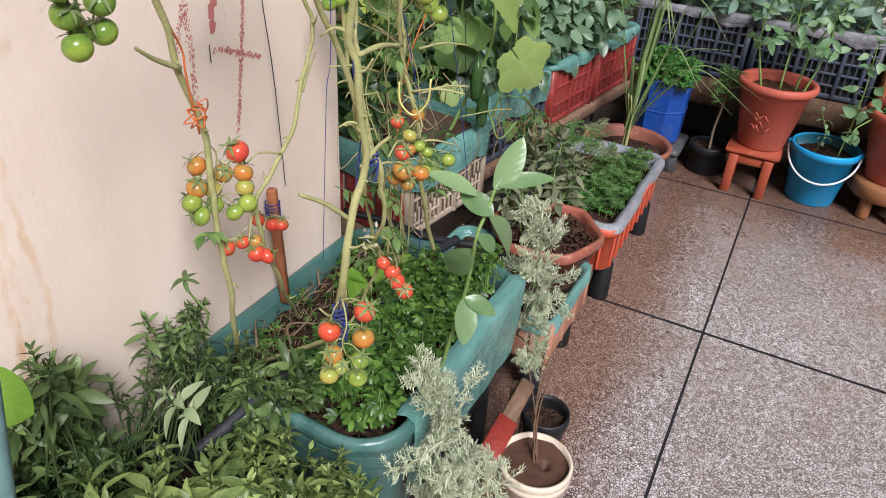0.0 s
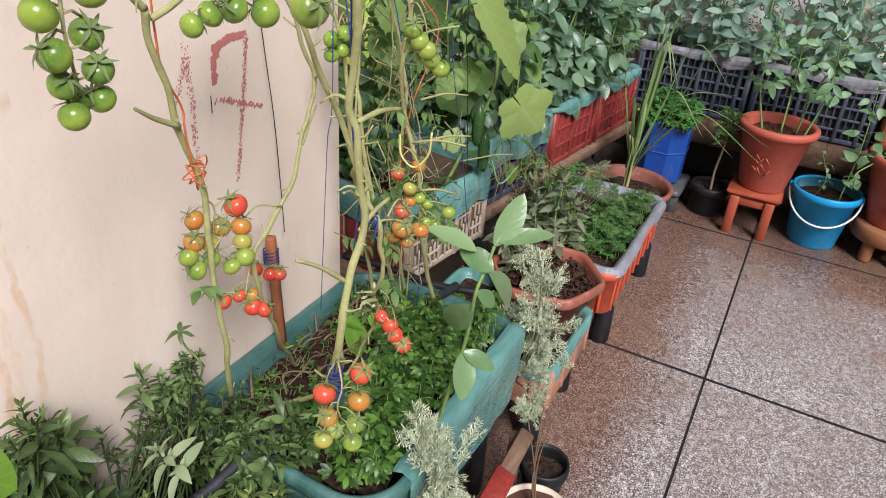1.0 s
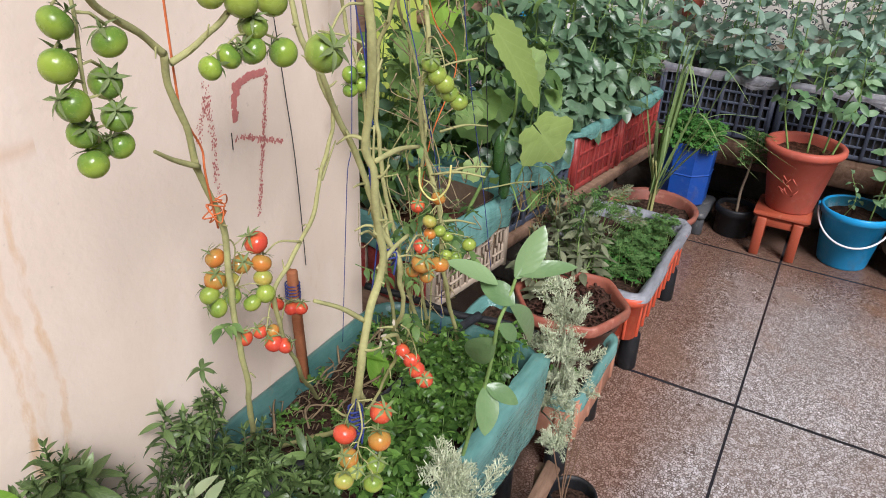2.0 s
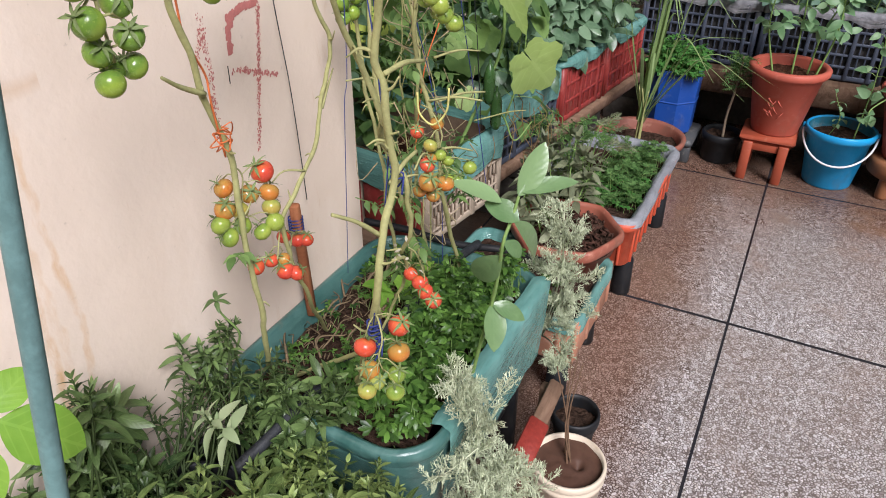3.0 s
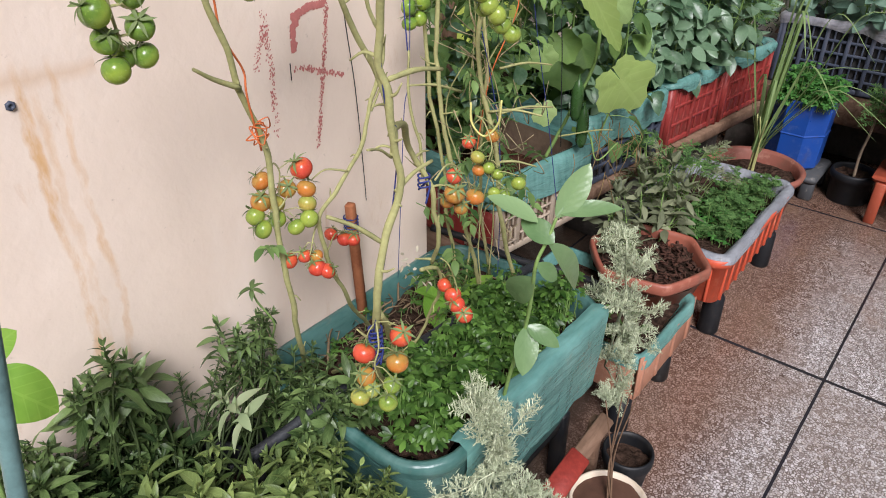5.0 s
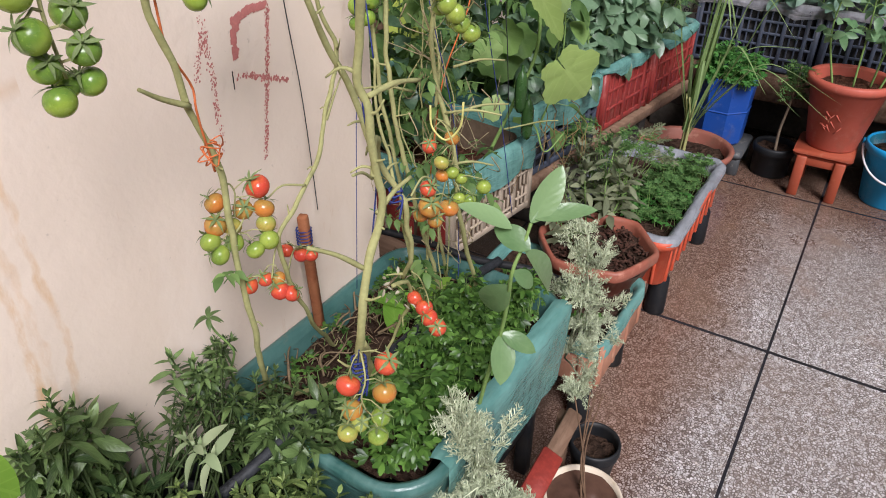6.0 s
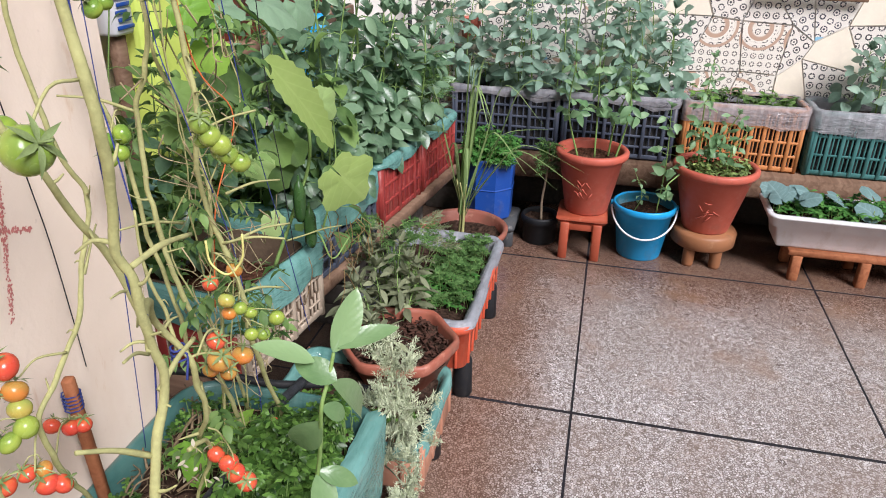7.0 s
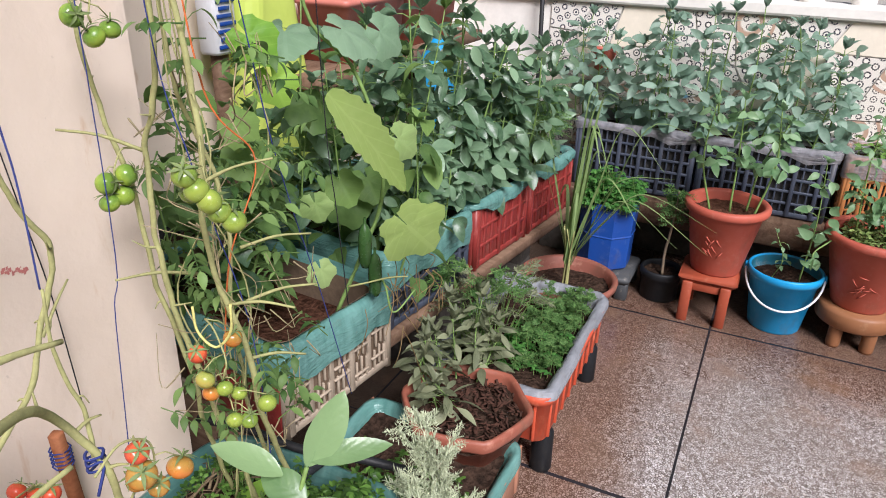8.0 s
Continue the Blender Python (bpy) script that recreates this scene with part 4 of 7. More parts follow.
pr = lambda g: rounded(-0.655 - g, -0.495 - g, -0.293 + g, -0.205 + g, 0.03 + max(0, g))
shell(mb, [(dense(pr(-0.05)), 0.132), (dense(pr(-0.02)), 0.16), (dense(pr(-0.014)), 0.225), (dense(pr(-0.004)), 0.238), (dense(pr(0.005)), 0.237), (dense(pr(0.008)), 0.205)], 0.006, 6.0)
part("plastic_lining", mb, GREEN_FILM, peach, "torn green plastic sheet")
mb = MB()
sheet(mb, pr(-0.02), 0.222, 0.03, 7, 5.0)
part("soil", mb, SOIL, peach)
mb = MB()
box(mb, (-0.655, -0.495, 0.12), (-0.295, -0.205, 0.131), None, 0.002)
part("crate_floor", mb, PEACH_P, peach)
for x in (-0.62, -0.33):
    for y in (-0.47, -0.25):
        mb = MB()
        lathe(mb, (x, y, 0), [(0.0, 0.0), (0.024, 0.0), (0.026, 0.006), (0.024, 0.118), (0.0, 0.1195)], 14)
        part("pipe_foot", mb, BLACK_P, peach, "black pipe stub foot")

# round basin with the long grass
basin = thing("round_basin", (-0.43, 0.60, 0.0), "round faded terracotta plastic basin", "planter")
mb = MB()
lathe(mb, (-0.43, 0.60, 0.0), [(0.0, 0.05), (0.11, 0.05), (0.115, 0.06), (0.14, 0.22), (0.152, 0.224), (0.155, 0.24), (0.146, 0.246), (0.136, 0.235), (0.13, 0.19)], 40)
part("basin_body", mb, FADED, basin)
mb = MB()
sheet(mb, [(-0.43 + 0.134 * math.cos(i * math.pi / 16), 0.60 + 0.134 * math.sin(i * math.pi / 16)) for i in range(32)], 0.205, 0.012, 6)
part("soil", mb, SOIL, basin)
mb = MB()
box(mb, (-0.50, 0.55, 0.0), (-0.33, 0.69, 0.049), None, 0.005)
tagged(part("concrete_block", mb, DARK_BLOCK), "low concrete block under the round basin", "block")


# ---- pots and stools by the parapet ----
def round_pot(name, c, z, h, r0, r1, mat, label, soil=RED_SOIL, lip=0.012, depth=0.04, category="flower pot"):
    ob = thing(name, (c[0], c[1], z), label, category)
    mb = MB()
    lathe(mb, (c[0], c[1], z), [(0.0, 0.0), (r0 * 0.96, 0.0), (r0, 0.006), (r1 - lip * 0.5, h - 0.035), (r1 + lip * 0.4, h - 0.030), (r1 + lip, h - 0.020), (r1 + lip, h - 0.006), (r1 + lip * 0.5, h), (r1 - lip * 0.4, h), (r1 - lip * 0.9, h - 0.01), (r1 - lip, h - depth - 0.02)], 48)
    part("pot_body", mb, mat, ob)
    mb = MB()
    sheet(mb, [(c[0] + (r1 - lip * 1.0) * math.cos(i * math.pi / 16), c[1] + (r1 - lip * 1.0) * math.sin(i * math.pi / 16)) for i in range(32)], z + h - depth, 0.012, 6, c[0] * 9)
    part("soil", mb, soil, ob)
    return ob


def motif(ob, c, z, h, r0, r1, zs):
    """Raised sprig moulded on a pot's front."""
    mb = MB()
    for k in range(9):
        a, b = jit(0.32), zs + jit(0.035)
        t = (b - z) / h
        r = r0 + (r1 - r0) * t + 0.001
        w = radians(-100) + a
        p = Vector((c[0] + r * math.cos(w), c[1] + r * math.sin(w), b))
        out = Vector((math.cos(w), math.sin(w), 0))
        along = Vector((-math.sin(w), math.cos(w), jit(1.6))).normalized()
        sweep(mb, [p - along * 0.014, p + out * 0.003, p + along * 0.014], 0.003, 0.001, 5)
    part("moulded_sprig", mb, TERRA, ob)


pot1 = round_pot("flower_pot", (-0.030, 1.045), 0.172, 0.245, 0.082, 0.125, TERRA, "large terracotta plastic pot on an orange stool")
motif(pot1, (-0.030, 1.045), 0.172, 0.245, 0.082, 0.125, 0.29)
pot2 = round_pot("flower_pot", (0.422, 1.075), 0.137, 0.25, 0.086, 0.142, TERRA, "large terracotta plastic pot on a round stand")
motif(pot2, (0.422, 1.075), 0.137, 0.25, 0.086, 0.142, 0.24)

stool = thing("stool", (-0.035, 1.02, 0.0), "small orange plastic stool under a pot", "stool")
mb = MB()
box(mb, (-0.135, 0.935, 0.148), (0.057, 1.13, 0.171), None, 0.012)
part("seat", mb, STOOL_P, stool)
for x in (-0.10, 0.022):
    for y in (0.938, 1.105):
        mb = MB()
        box(mb, (x - 0.017, y - 0.006, 0), (x + 0.017, y + 0.018, 0.15), None, 0.004)
        part("leg", mb, STOOL_P, stool)
mb = MB()
box(mb, (-0.118, 0.944, 0.118), (0.04, 0.952, 0.15), None, 0.002)
part("apron", mb, STOOL_P, stool)

stand = thing("round_stand", (0.422, 1.075, 0.0), "round clay coloured pot stand on short feet", "pot stand")
mb = MB()
lathe(mb, (0.422, 1.075, 0.0), [(0.0, 0.075), (0.11, 0.075), (0.118, 0.082), (0.12, 0.125), (0.112, 0.136), (0.0, 0.136)], 40)
part("ring", mb, CLAY, stand)
for a in (-125, -55, 90):
    mb = MB()
    x, y = 0.422 + 0.085 * math.cos(radians(a)), 1.075 + 0.085 * math.sin(radians(a))
    lathe(mb, (x, y, 0), [(0.0, 0.0), (0.019, 0.0), (0.022, 0.01), (0.022, 0.076)], 14)
    part("foot", mb, CLAY, stand)

drum = thing("plastic_drum", (-0.418, 1.075, 0.092), "cut-down eight-sided blue plastic drum used as a planter", "drum")
mb = MB()
lathe(mb, (-0.418, 1.075, 0.092), [(0.0, 0.0), (0.085, 0.0), (0.098, 0.012), (0.101, 0.13), (0.104, 0.134), (0.101, 0.138), (0.106, 0.252), (0.102, 0.257), (0.098, 0.247), (0.096, 0.22)], 8, radians(22.5))
part("drum_body", mb, BLUE_P, drum, smooth=False)
mb = MB()
sheet(mb, [(-0.418 + 0.094 * math.cos(i * math.pi / 8), 1.075 + 0.094 * math.sin(i * math.pi / 8)) for i in range(16)], 0.322, 0.01, 4)
part("soil", mb, SOIL, drum)
low = thing("low_stool", (-0.40, 1.075, 0.0), "low grey plastic stool under the blue drum", "stool")
mb = MB()
box(mb, (-0.515, 0.965, 0.066), (-0.295, 1.185, 0.0915), None, 0.010)
part("seat", mb, GREY_P, low)
for x in (-0.51, -0.345):
    for y in (0.972, 1.14):
        mb = MB()
        box(mb, (x, y, 0.0), (x + 0.045, y + 0.034, 0.067), None, 0.006)
        part("leg", mb, GREY_P, low)

black = round_pot("flower_pot", (-0.205, 1.085), 0.0, 0.115, 0.066, 0.070, BLACK_P, "small black plastic pot holding a sapling", SOIL, 0.006, 0.02)

pail = thing("bucket", (0.19, 1.065, 0.0), "light blue plastic bucket with a pale carrying handle", "bucket")
mb = MB()
lathe(mb, (0.19, 1.065, 0.0), [(0.0, 0.0), (0.08, 0.0), (0.084, 0.006), (0.108, 0.185), (0.116, 0.187), (0.119, 0.20), (0.119, 0.212), (0.114, 0.216), (0.109, 0.212), (0.104, 0.16)], 48)
part("bucket_body", mb, SKY_P, pail)
mb = MB()
lathe(mb, (0.19, 1.065, 0.0), [(0.1075, 0.211), (0.105, 0.19), (0.101, 0.165), (0.0, 0.16)], 48)
part("inside", mb, SKY_IN, pail, "duller, darker inside of the bucket")
mb = MB()
sheet(mb, [(0.19 + 0.102 * math.cos(i * math.pi / 16), 1.065 + 0.102 * math.sin(i * math.pi / 16)) for i in range(32)], 0.178, 0.008, 6)
part("soil", mb, SOIL, pail)
mb = MB()
sweep(mb, [(0.19 - 0.122 * math.cos(radians(a)), 1.065 - 0.10 * math.sin(radians(a)) - 0.03 * math.sin(radians(a)), 0.20 - 0.088 * math.sin(radians(a))) for a in range(0, 181, 9)], 0.0036, n=8)
part("handle", mb, WHITE_P, pail, "pale plastic-sleeved handle hanging down")
for sx in (-1, 1):
    mb = MB()
    box(mb, (0.19 + sx * 0.121 - 0.006, 1.055, 0.185), (0.19 + sx * 0.121 + 0.006, 1.077, 0.21), None, 0.003)
    part("lug", mb, SKY_P, pail)

tray = thing("white_tray", (0.93, 1.06, 0.12), "long white plastic tray of seedlings on a stand", "planter")
wr = lambda g: rounded(0.62 - g, 0.95 - g, 1.26 + g, 1.185 + g, max(0.008, 0.03 + g))
mb = MB()
shell(mb, [(wr(-0.1), 0.122), (wr(-0.05), 0.121), (wr(-0.045), 0.128), (wr(-0.03), 0.205), (wr(-0.012), 0.21), (wr(-0.006), 0.245), (wr(0.01), 0.247), (wr(0.01), 0.257), (wr(-0.01), 0.259), (wr(-0.016), 0.23)])
part("tray_body", mb, WHITE_P, tray)
mb = MB()
sheet(mb, wr(-0.016), 0.238, 0.01, 7, 3.0)
part("soil", mb, SOIL, tray)
tstand = thing("tray_stand", (0.93, 1.06, 0.0), "low red-brown wooden stand under the white tray", "stand")
for x in (0.745, 0.975, 1.19):
    for y in (0.985, 1.14):
        mb = MB()
        box(mb, (x - 0.017, y - 0.017, 0), (x + 0.017, y + 0.017, 0.10), None, 0.003)
        part("leg", mb, STAKE_W, tstand)
mb = MB()
box(mb, (0.71, 0.97, 0.10), (1.22, 1.16, 0.1205), None, 0.003)
part("top", mb, STAKE_W, tstand)

# small buckets beside the tub
wb = thing("paint_bucket", (-0.203, -0.785, 0.0), "stained cream bucket filled with smooth mud", "bucket")
mb = MB()
lathe(mb, (-0.203, -0.785, 0.0), [(0.0, 0.0), (0.058, 0.0), (0.060, 0.005), (0.067, 0.115), (0.071, 0.118), (0.071, 0.127), (0.0685, 0.13), (0.072, 0.135), (0.072, 0.144), (0.070, 0.149), (0.0655, 0.149), (0.0645, 0.12)], 40)
part("bucket_body", mb, CREAM_P, wb)
mb = MB()
sheet(mb, [(-0.203 + 0.0655 * math.cos(i * math.pi / 16), -0.785 + 0.0655 * math.sin(i * math.pi / 16)) for i in range(32)], 0.136, 0.004, 16)
for i, (x, y, z) in enumerate(mb.v):
    q = math.hypot(x + 0.185, y + 0.778)
    mb.v[i] = (x, y, z - 0.018 * math.exp(-((q / 0.009) ** 2)))
part("mud", mb, MUD, wb, "smooth brown mud with a hole")
round_pot("flower_pot", (-0.236, -0.635), 0.0, 0.13, 0.035, 0.047, BLACK_P, "small black pot with dry twigs", SOIL, 0.004, 0.03)
tw = thing("dry_plant", (-0.21, -0.775, 0.12), "thin dry brown twigs standing in the mud bucket", "dry plant")
for k in range(4):
    mb = MB()
    a = jit(0.02), jit(0.016)
    sweep(mb, curve([(-0.213 + a[0], -0.775 + a[1], 0.12), (-0.222 + jit(0.01), -0.755 + jit(0.02), 0.21), (-0.24 + jit(0.03), -0.70 + jit(0.05), 0.30 + jit(0.03))], 4), 0.0022, 0.0012, 5)
    part("twig", mb, TWIG, tw)
# a red painted board; its two legs are added to hold it up
rb = thing("broken_stool", (-0.28, -0.76, 0.0), "red painted wooden board on two added legs beside the tub", "stool")
mb = MB()
box(mb, (-0.02, 0.0, -0.006), (0.02, 0.10, 0.006), pose(-0.262, -0.90, 0.225, 8, 24, 4), 0.003)
part("painted_end", mb, RED_PAINT, rb, "worn red painted board end")
mb = MB()
box(mb, (-0.015, 0.10, -0.005), (0.015, 0.20, 0.005), pose(-0.262, -0.90, 0.225, 8, 24, 4), 0.003)
part("bare_end", mb, WOOD, rb, "faded bare board end")
for x, y in ((-0.272, -0.84), (-0.285, -0.70)):
    mb = MB()
    box(mb, (x - 0.012, y - 0.012, 0.0), (x + 0.012, y + 0.012, 0.232), None, 0.003)
    part("leg", mb, WOOD, rb)


# ---- plants ----
def away(az, el):
    return Vector((math.cos(az) * math.cos(el), math.sin(az) * math.cos(el), math.sin(el)))


UP = Vector((0, 0, 1))


def stuff(name, mb, material, parent, label=""):
    ob = part(name, mb, material, parent, label)
    ob["kind"] = "stuff"
    return ob


def leafy(name, at, top, label, category, mat, nodes=9, per=3, size=0.055, wide=0.55, shape="ovate", stem_r=0.0035, stem_mat=STALK, group="", bare=0.2, side=0, droop=0.5, spread=1.0, tuft=5, facing=None):
    """An upright leafy plant: a bending stem, side stalks and a crown of leaves."""
    ob = thing(name, at, label, category, group)
    a, b = Vector(at), Vector(top)
    mid = (a + b) / 2 + Vector((jit(0.03), jit(0.03), 0))
    line = curve([a, mid, b], 8)
    mb, fol = MB(), MB()
    sweep(mb, line, stem_r, stem_r * 0.45, 6)
    for i in range(nodes):
        t = bare + (1 - bare) * (i + 0.5 + jit(0.45)) / nodes
        p = line[min(len(line) - 1, int(t * (len(line) - 1)))]
        grow = (1.1 - 0.45 * t) * size
        turn = rnd.uniform(0, 6.3)
        for k in range(per):
            az = turn + 2 * math.pi * k / per + jit(0.4)
            d = away(az, rnd.uniform(-0.1, 0.7))
            reach = grow * rnd.uniform(0.4, 1.0) * spread
            q = p + d * reach
            sweep(mb, [p, p + d * reach * 0.5 + UP * 0.004, q], stem_r * 0.35, stem_r * 0.25, 4, False)
            for s in ((-0.7, 0.7) if side else (0,)):
                e = away(az + s + jit(0.2), rnd.uniform(-0.9, 0.6) if facing else rnd.uniform(-0.5, 0.5))
                leaf(fol, q, e, Vector(facing or UP) + Vector((jit(0.5), jit(0.5), jit(0.3) if facing else 0)), grow * rnd.uniform(0.75, 1.2), grow * wide * rnd.uniform(0.8, 1.15), droop * rnd.uniform(0.4, 1.6), rnd.uniform(0.1, 0.5), shape, jit(0.5))
    for k in range(tuft):
        d = away(2 * math.pi * k / max(1, tuft) + jit(0.5), rnd.uniform(0.7, 1.4))
        leaf(fol, line[-1], d, UP + Vector((0.2, 0, 0)), size * rnd.uniform(0.4, 0.75), size * wide * 0.6, droop * 0.6, 0.5, shape, jit(0.4))
    part("stem", mb, stem_mat, ob)
    stuff("foliage", fol, mat, ob)
    return ob


def frond(st, fol, p, d, length, pins=9, pin=0.03, sub=5, thick=0.0016, wide=0.0028):
    """A feathery frond: an axis with pinnae, each split into narrow lobes."""
    p, d = Vector(p), Vector(d).normalized()
    side = d.cross(UP)
    side = side.normalized() if side.length > 0.05 else Vector((1, 0, 0))
    nrm = side.cross(d)
    pts = [p + d * (length * t) - UP * (0.28 * length * t * t) for t in (0, 0.25, 0.5, 0.75, 1.0)]
    sweep(st, pts, thick, thick * 0.5, 4, False)
    for i in range(pins):
        t = 0.18 + 0.8 * i / pins
        q = p + d * (length * t) - UP * (0.28 * length * t * t)
        for s in (-1, 1):
            w = (side * s + d * 0.75 + nrm * jit(0.5)).normalized()
            pl = pin * (1.15 - 0.75 * t) * rnd.uniform(0.75, 1.2)
            leaf(fol, q, w, nrm, pl, wide, 0.3, 0.3, "fine")
            for k in range(sub):
                u = 0.3 + 0.6 * k / sub
                z = (w + (d if k % 2 else -d * 0.6 + side * s * 0.5) * 0.9 + nrm * jit(0.6)).normalized()
                leaf(fol, q + w * (pl * u), z, nrm, pl * 0.5 * (1.1 - 0.5 * u), wide, 0.3, 0.3, "fine")


def feathery(name, at, radius, height, label, category, fronds, mat, length=0.09, pins=8, pin=0.03, sub=4, wide=0.003, lean=(0, 0, 0), stem_mat=STALK, out=0.8):
    ob = thing(name, at, label, category)
    st, fol = MB(), MB()
    a = Vector(at)
    for i in range(fronds):
        az = rnd.uniform(0, 6.3)
        rr = radius * math.sqrt(rnd.random())
        base = a + Vector((rr * 0.5 * math.cos(az), rr * 0.5 * math.sin(az), 0))
        tip = a + Vector((rr * math.cos(az), rr * math.sin(az), height * rnd.uniform(0.45, 1.0))) + Vector(lean)
        sweep(st, curve([base, (base + tip) / 2 + Vector((jit(0.01), jit(0.01), 0.01)), tip], 4), 0.0018, 0.001, 4, False)
        for k in range(2):
            d = away(az + jit(1.2), rnd.uniform(0.0, 1.0) * (1 - out * 0.3))
            frond(st, fol, tip, d, length * rnd.uniform(0.6, 1.15), pins, pin, sub, 0.0011, wide)
    part("stem_spray", st, stem_mat, ob)["kind"] = "stuff"
    stuff("foliage", fol, mat, ob)
    return ob


def carpet(name, x0, y0, x1, y1, z, h, count, size, mat, label, category, kind="leaf", lobes=3):
    """A low bed of small leaves on fine stalks."""
    ob = thing(name, ((x0 + x1) / 2, (y0 + y1) / 2, z), label, category)
    st, fol = MB(), MB()
    for i in range(count):
        x, y = rnd.uniform(x0, x1), rnd.uniform(y0, y1)
        hh = h * (0.25 + 0.75 * (0.5 + 0.8 * noise.noise((x * 24, y * 24, 0.5)))) * rnd.uniform(0.3, 1.2)
        p = Vector((x, y, z + hh))
        sweep(st, [(x + jit(0.008), y + jit(0.008), z - 0.01), (x + jit(0.004), y + jit(0.004), z + hh * 0.6), p], 0.0009, 0.0007, 4, False)
        az = rnd.uniform(0, 6.3)
        if kind == "lobed":
            for s in (-1.25, 0, 1.25):
                d = away(az + s, rnd.uniform(-0.2, 0.35))
                lobed(fol, p + d * size * 0.3, d, UP + Vector((jit(0.6), jit(0.6), 0)), size * rnd.uniform(0.55, 0.9), lobes, 0.66, 0.3, 3, 0.18)
        elif kind == "cut":
            for s in (-1.15, 0, 1.15):
                d = away(az + s, rnd.uniform(-0.25, 0.45))
                up = UP + Vector((jit(0.6), jit(0.6), 0))
                side, g = d.cross(up).normalized(), size * rnd.uniform(0.75, 1.15)
                for a in (-0.85, -0.28, 0.28, 0.85):
                    leaf(fol, p + d * g * 0.45, d * math.cos(a) + side * math.sin(a), up, g * (1.0 - 0.3 * abs(a)), g * 0.40, rnd.uniform(0.1, 0.7), 0.25, "wedge", jit(0.25))
        elif kind == "fine":
            for s in range(3):
                d = away(az + s * 2.1 + jit(0.4), rnd.uniform(0.0, 0.8))
                frond(st, fol, p, d, size * rnd.uniform(0.7, 1.2), 4, size * 0.5, 2, 0.0006, size * 0.13)
        else:
            for s in range(4):
                d = away(az + s * 1.57 + jit(0.3), rnd.uniform(0.0, 0.7))
                leaf(fol, p, d, UP, size * rnd.uniform(0.6, 1.1), size * 0.55, 0.5, 0.3, "round" if kind == "round" else "ovate", jit(0.4))
    part("stem_spray", st, STALK, ob)["kind"] = "stuff"
    stuff("foliage", fol, mat, ob)
    return ob


def big_leaf(plant, p, d, up, size, mat, lobes=5, depth=0.25, droop=0.5, name="leaf", teeth=3, long=1.0):
    mb = MB()
    lobed(mb, p, d, up, size, lobes, depth, droop, teeth, 0.12, long)
    return part(name, mb, mat, plant)


# --- tomatoes: skins by ripeness, r red, o orange, y half ripe, g green, d deep green
SKIN = {"r": T_RED, "o": T_ORANGE, "y": T_OLIVE, "g": T_GREEN, "d": T_DEEP}
CALYX = plain("calyx_green", (0.17, 0.225, 0.085), 0.6, 60)
FRUIT = []
for k in range(3):
    mb = MB()
    ball(mb, (0, 0, 0), 1.0, (0.9, 0.96, 0.86)[k], 20, 14, 0.14, (0, 5, 4)[k])
    FRUIT.append(mb)
SEPALS = MB()
for k in range(6):
    a = k * math.pi / 3 + jit(0.25)
    leaf(SEPALS, (0, 0, 0.86), away(a, 0.25 + jit(0.2)), UP, 1.30, 0.30, 0.30 + jit(0.5), 0.3, "lance")
sweep(SEPALS, [(0, 0, 0.7), (0.05, 0, 1.05), (0.22, 0.05, 1.5)], 0.09, 0.07, 6)
FRUIT_MESH = {}


def tomato(plant, x, y, z, r, ripe, tip=0.8):
    key = (ripe, rnd.randrange(3))
    if key not in FRUIT_MESH:
        me = bpy.data.meshes.new("tomato")
        me.from_pydata([tuple(0.02 * c for c in v) for v in FRUIT[key[1]].v], [], FRUIT[key[1]].f)
        me.polygons.foreach_set("use_smooth", [True] * len(me.polygons))
        me.materials.append(SKIN[ripe])
        FRUIT_MESH[key] = me
    if "calyx" not in FRUIT_MESH:
        me = bpy.data.meshes.new("calyx")
        me.from_pydata([tuple(0.02 * c for c in v) for v in SEPALS.v], [], SEPALS.f)
        me.polygons.foreach_set("use_smooth", [True] * len(me.polygons))
        me.materials.append(CALYX)
        FRUIT_MESH["calyx"] = me
    ob = new("tomato", FRUIT_MESH[key])
    cal = new("calyx", FRUIT_MESH["calyx"])
    cal.parent = ob
    ob.parent = plant
    o = origin(plant)
    s = 1.14 * r / 0.02
    face = 0.40 if ripe in "dg" else 0.15
    ob.matrix_basis = Matrix.LocRotScale((x - o.x, y - o.y, z - o.z), Euler((face + jit(tip), face + jit(tip), rnd.uniform(0, 6.3))), (s, s, s))
    return ob


def vine(plant, mb, ctrl, r0, r1, knots=True):
    line = [p + Vector((noise.noise(p * 40), noise.noise(p * 40 + UP * 9), 0)) * 0.0020 + Vector((noise.noise(p * 13 + UP * 3), noise.noise(p * 13 + UP * 6), 0)) * 0.007 for p in curve(ctrl, 8)]
    sweep(mb, line, r0 * 0.72, r1 * 0.72, 10, True, 0.14)
    if knots:
        for p in line[2::9]:
            d, ln = away(rnd.uniform(0, 6.3), 0.3), rnd.uniform(0.006, 0.03)
            sweep(mb, curve([p - d * 0.001, p + d * ln * 0.5, p + d * ln + UP * jit(0.012)], 3), r0 * 0.36, r0 * 0.14, 5, True, 0.3)
    return line


def truss(mb, fruits, root, r=0.0012):
    """Fruit stalks that join a truss to its vine."""
    n = len(fruits)
    c = Vector((sum(f[0] for f in fruits) / n, sum(f[1] for f in fruits) / n, max(f[2] for f in fruits) + 0.005))
    low = Vector((c.x, c.y, min(f[2] for f in fruits) + 0.012))
    line = curve([root, (Vector(root) + c) / 2 + UP * 0.012, c, (c + low) / 2 + Vector((jit(0.006), jit(0.006), 0)), low], 4)
    sweep(mb, line, r, r * 0.7, 5)
    for x, y, z, *_ in fruits:
        f = Vector((x, y, z + 0.012))
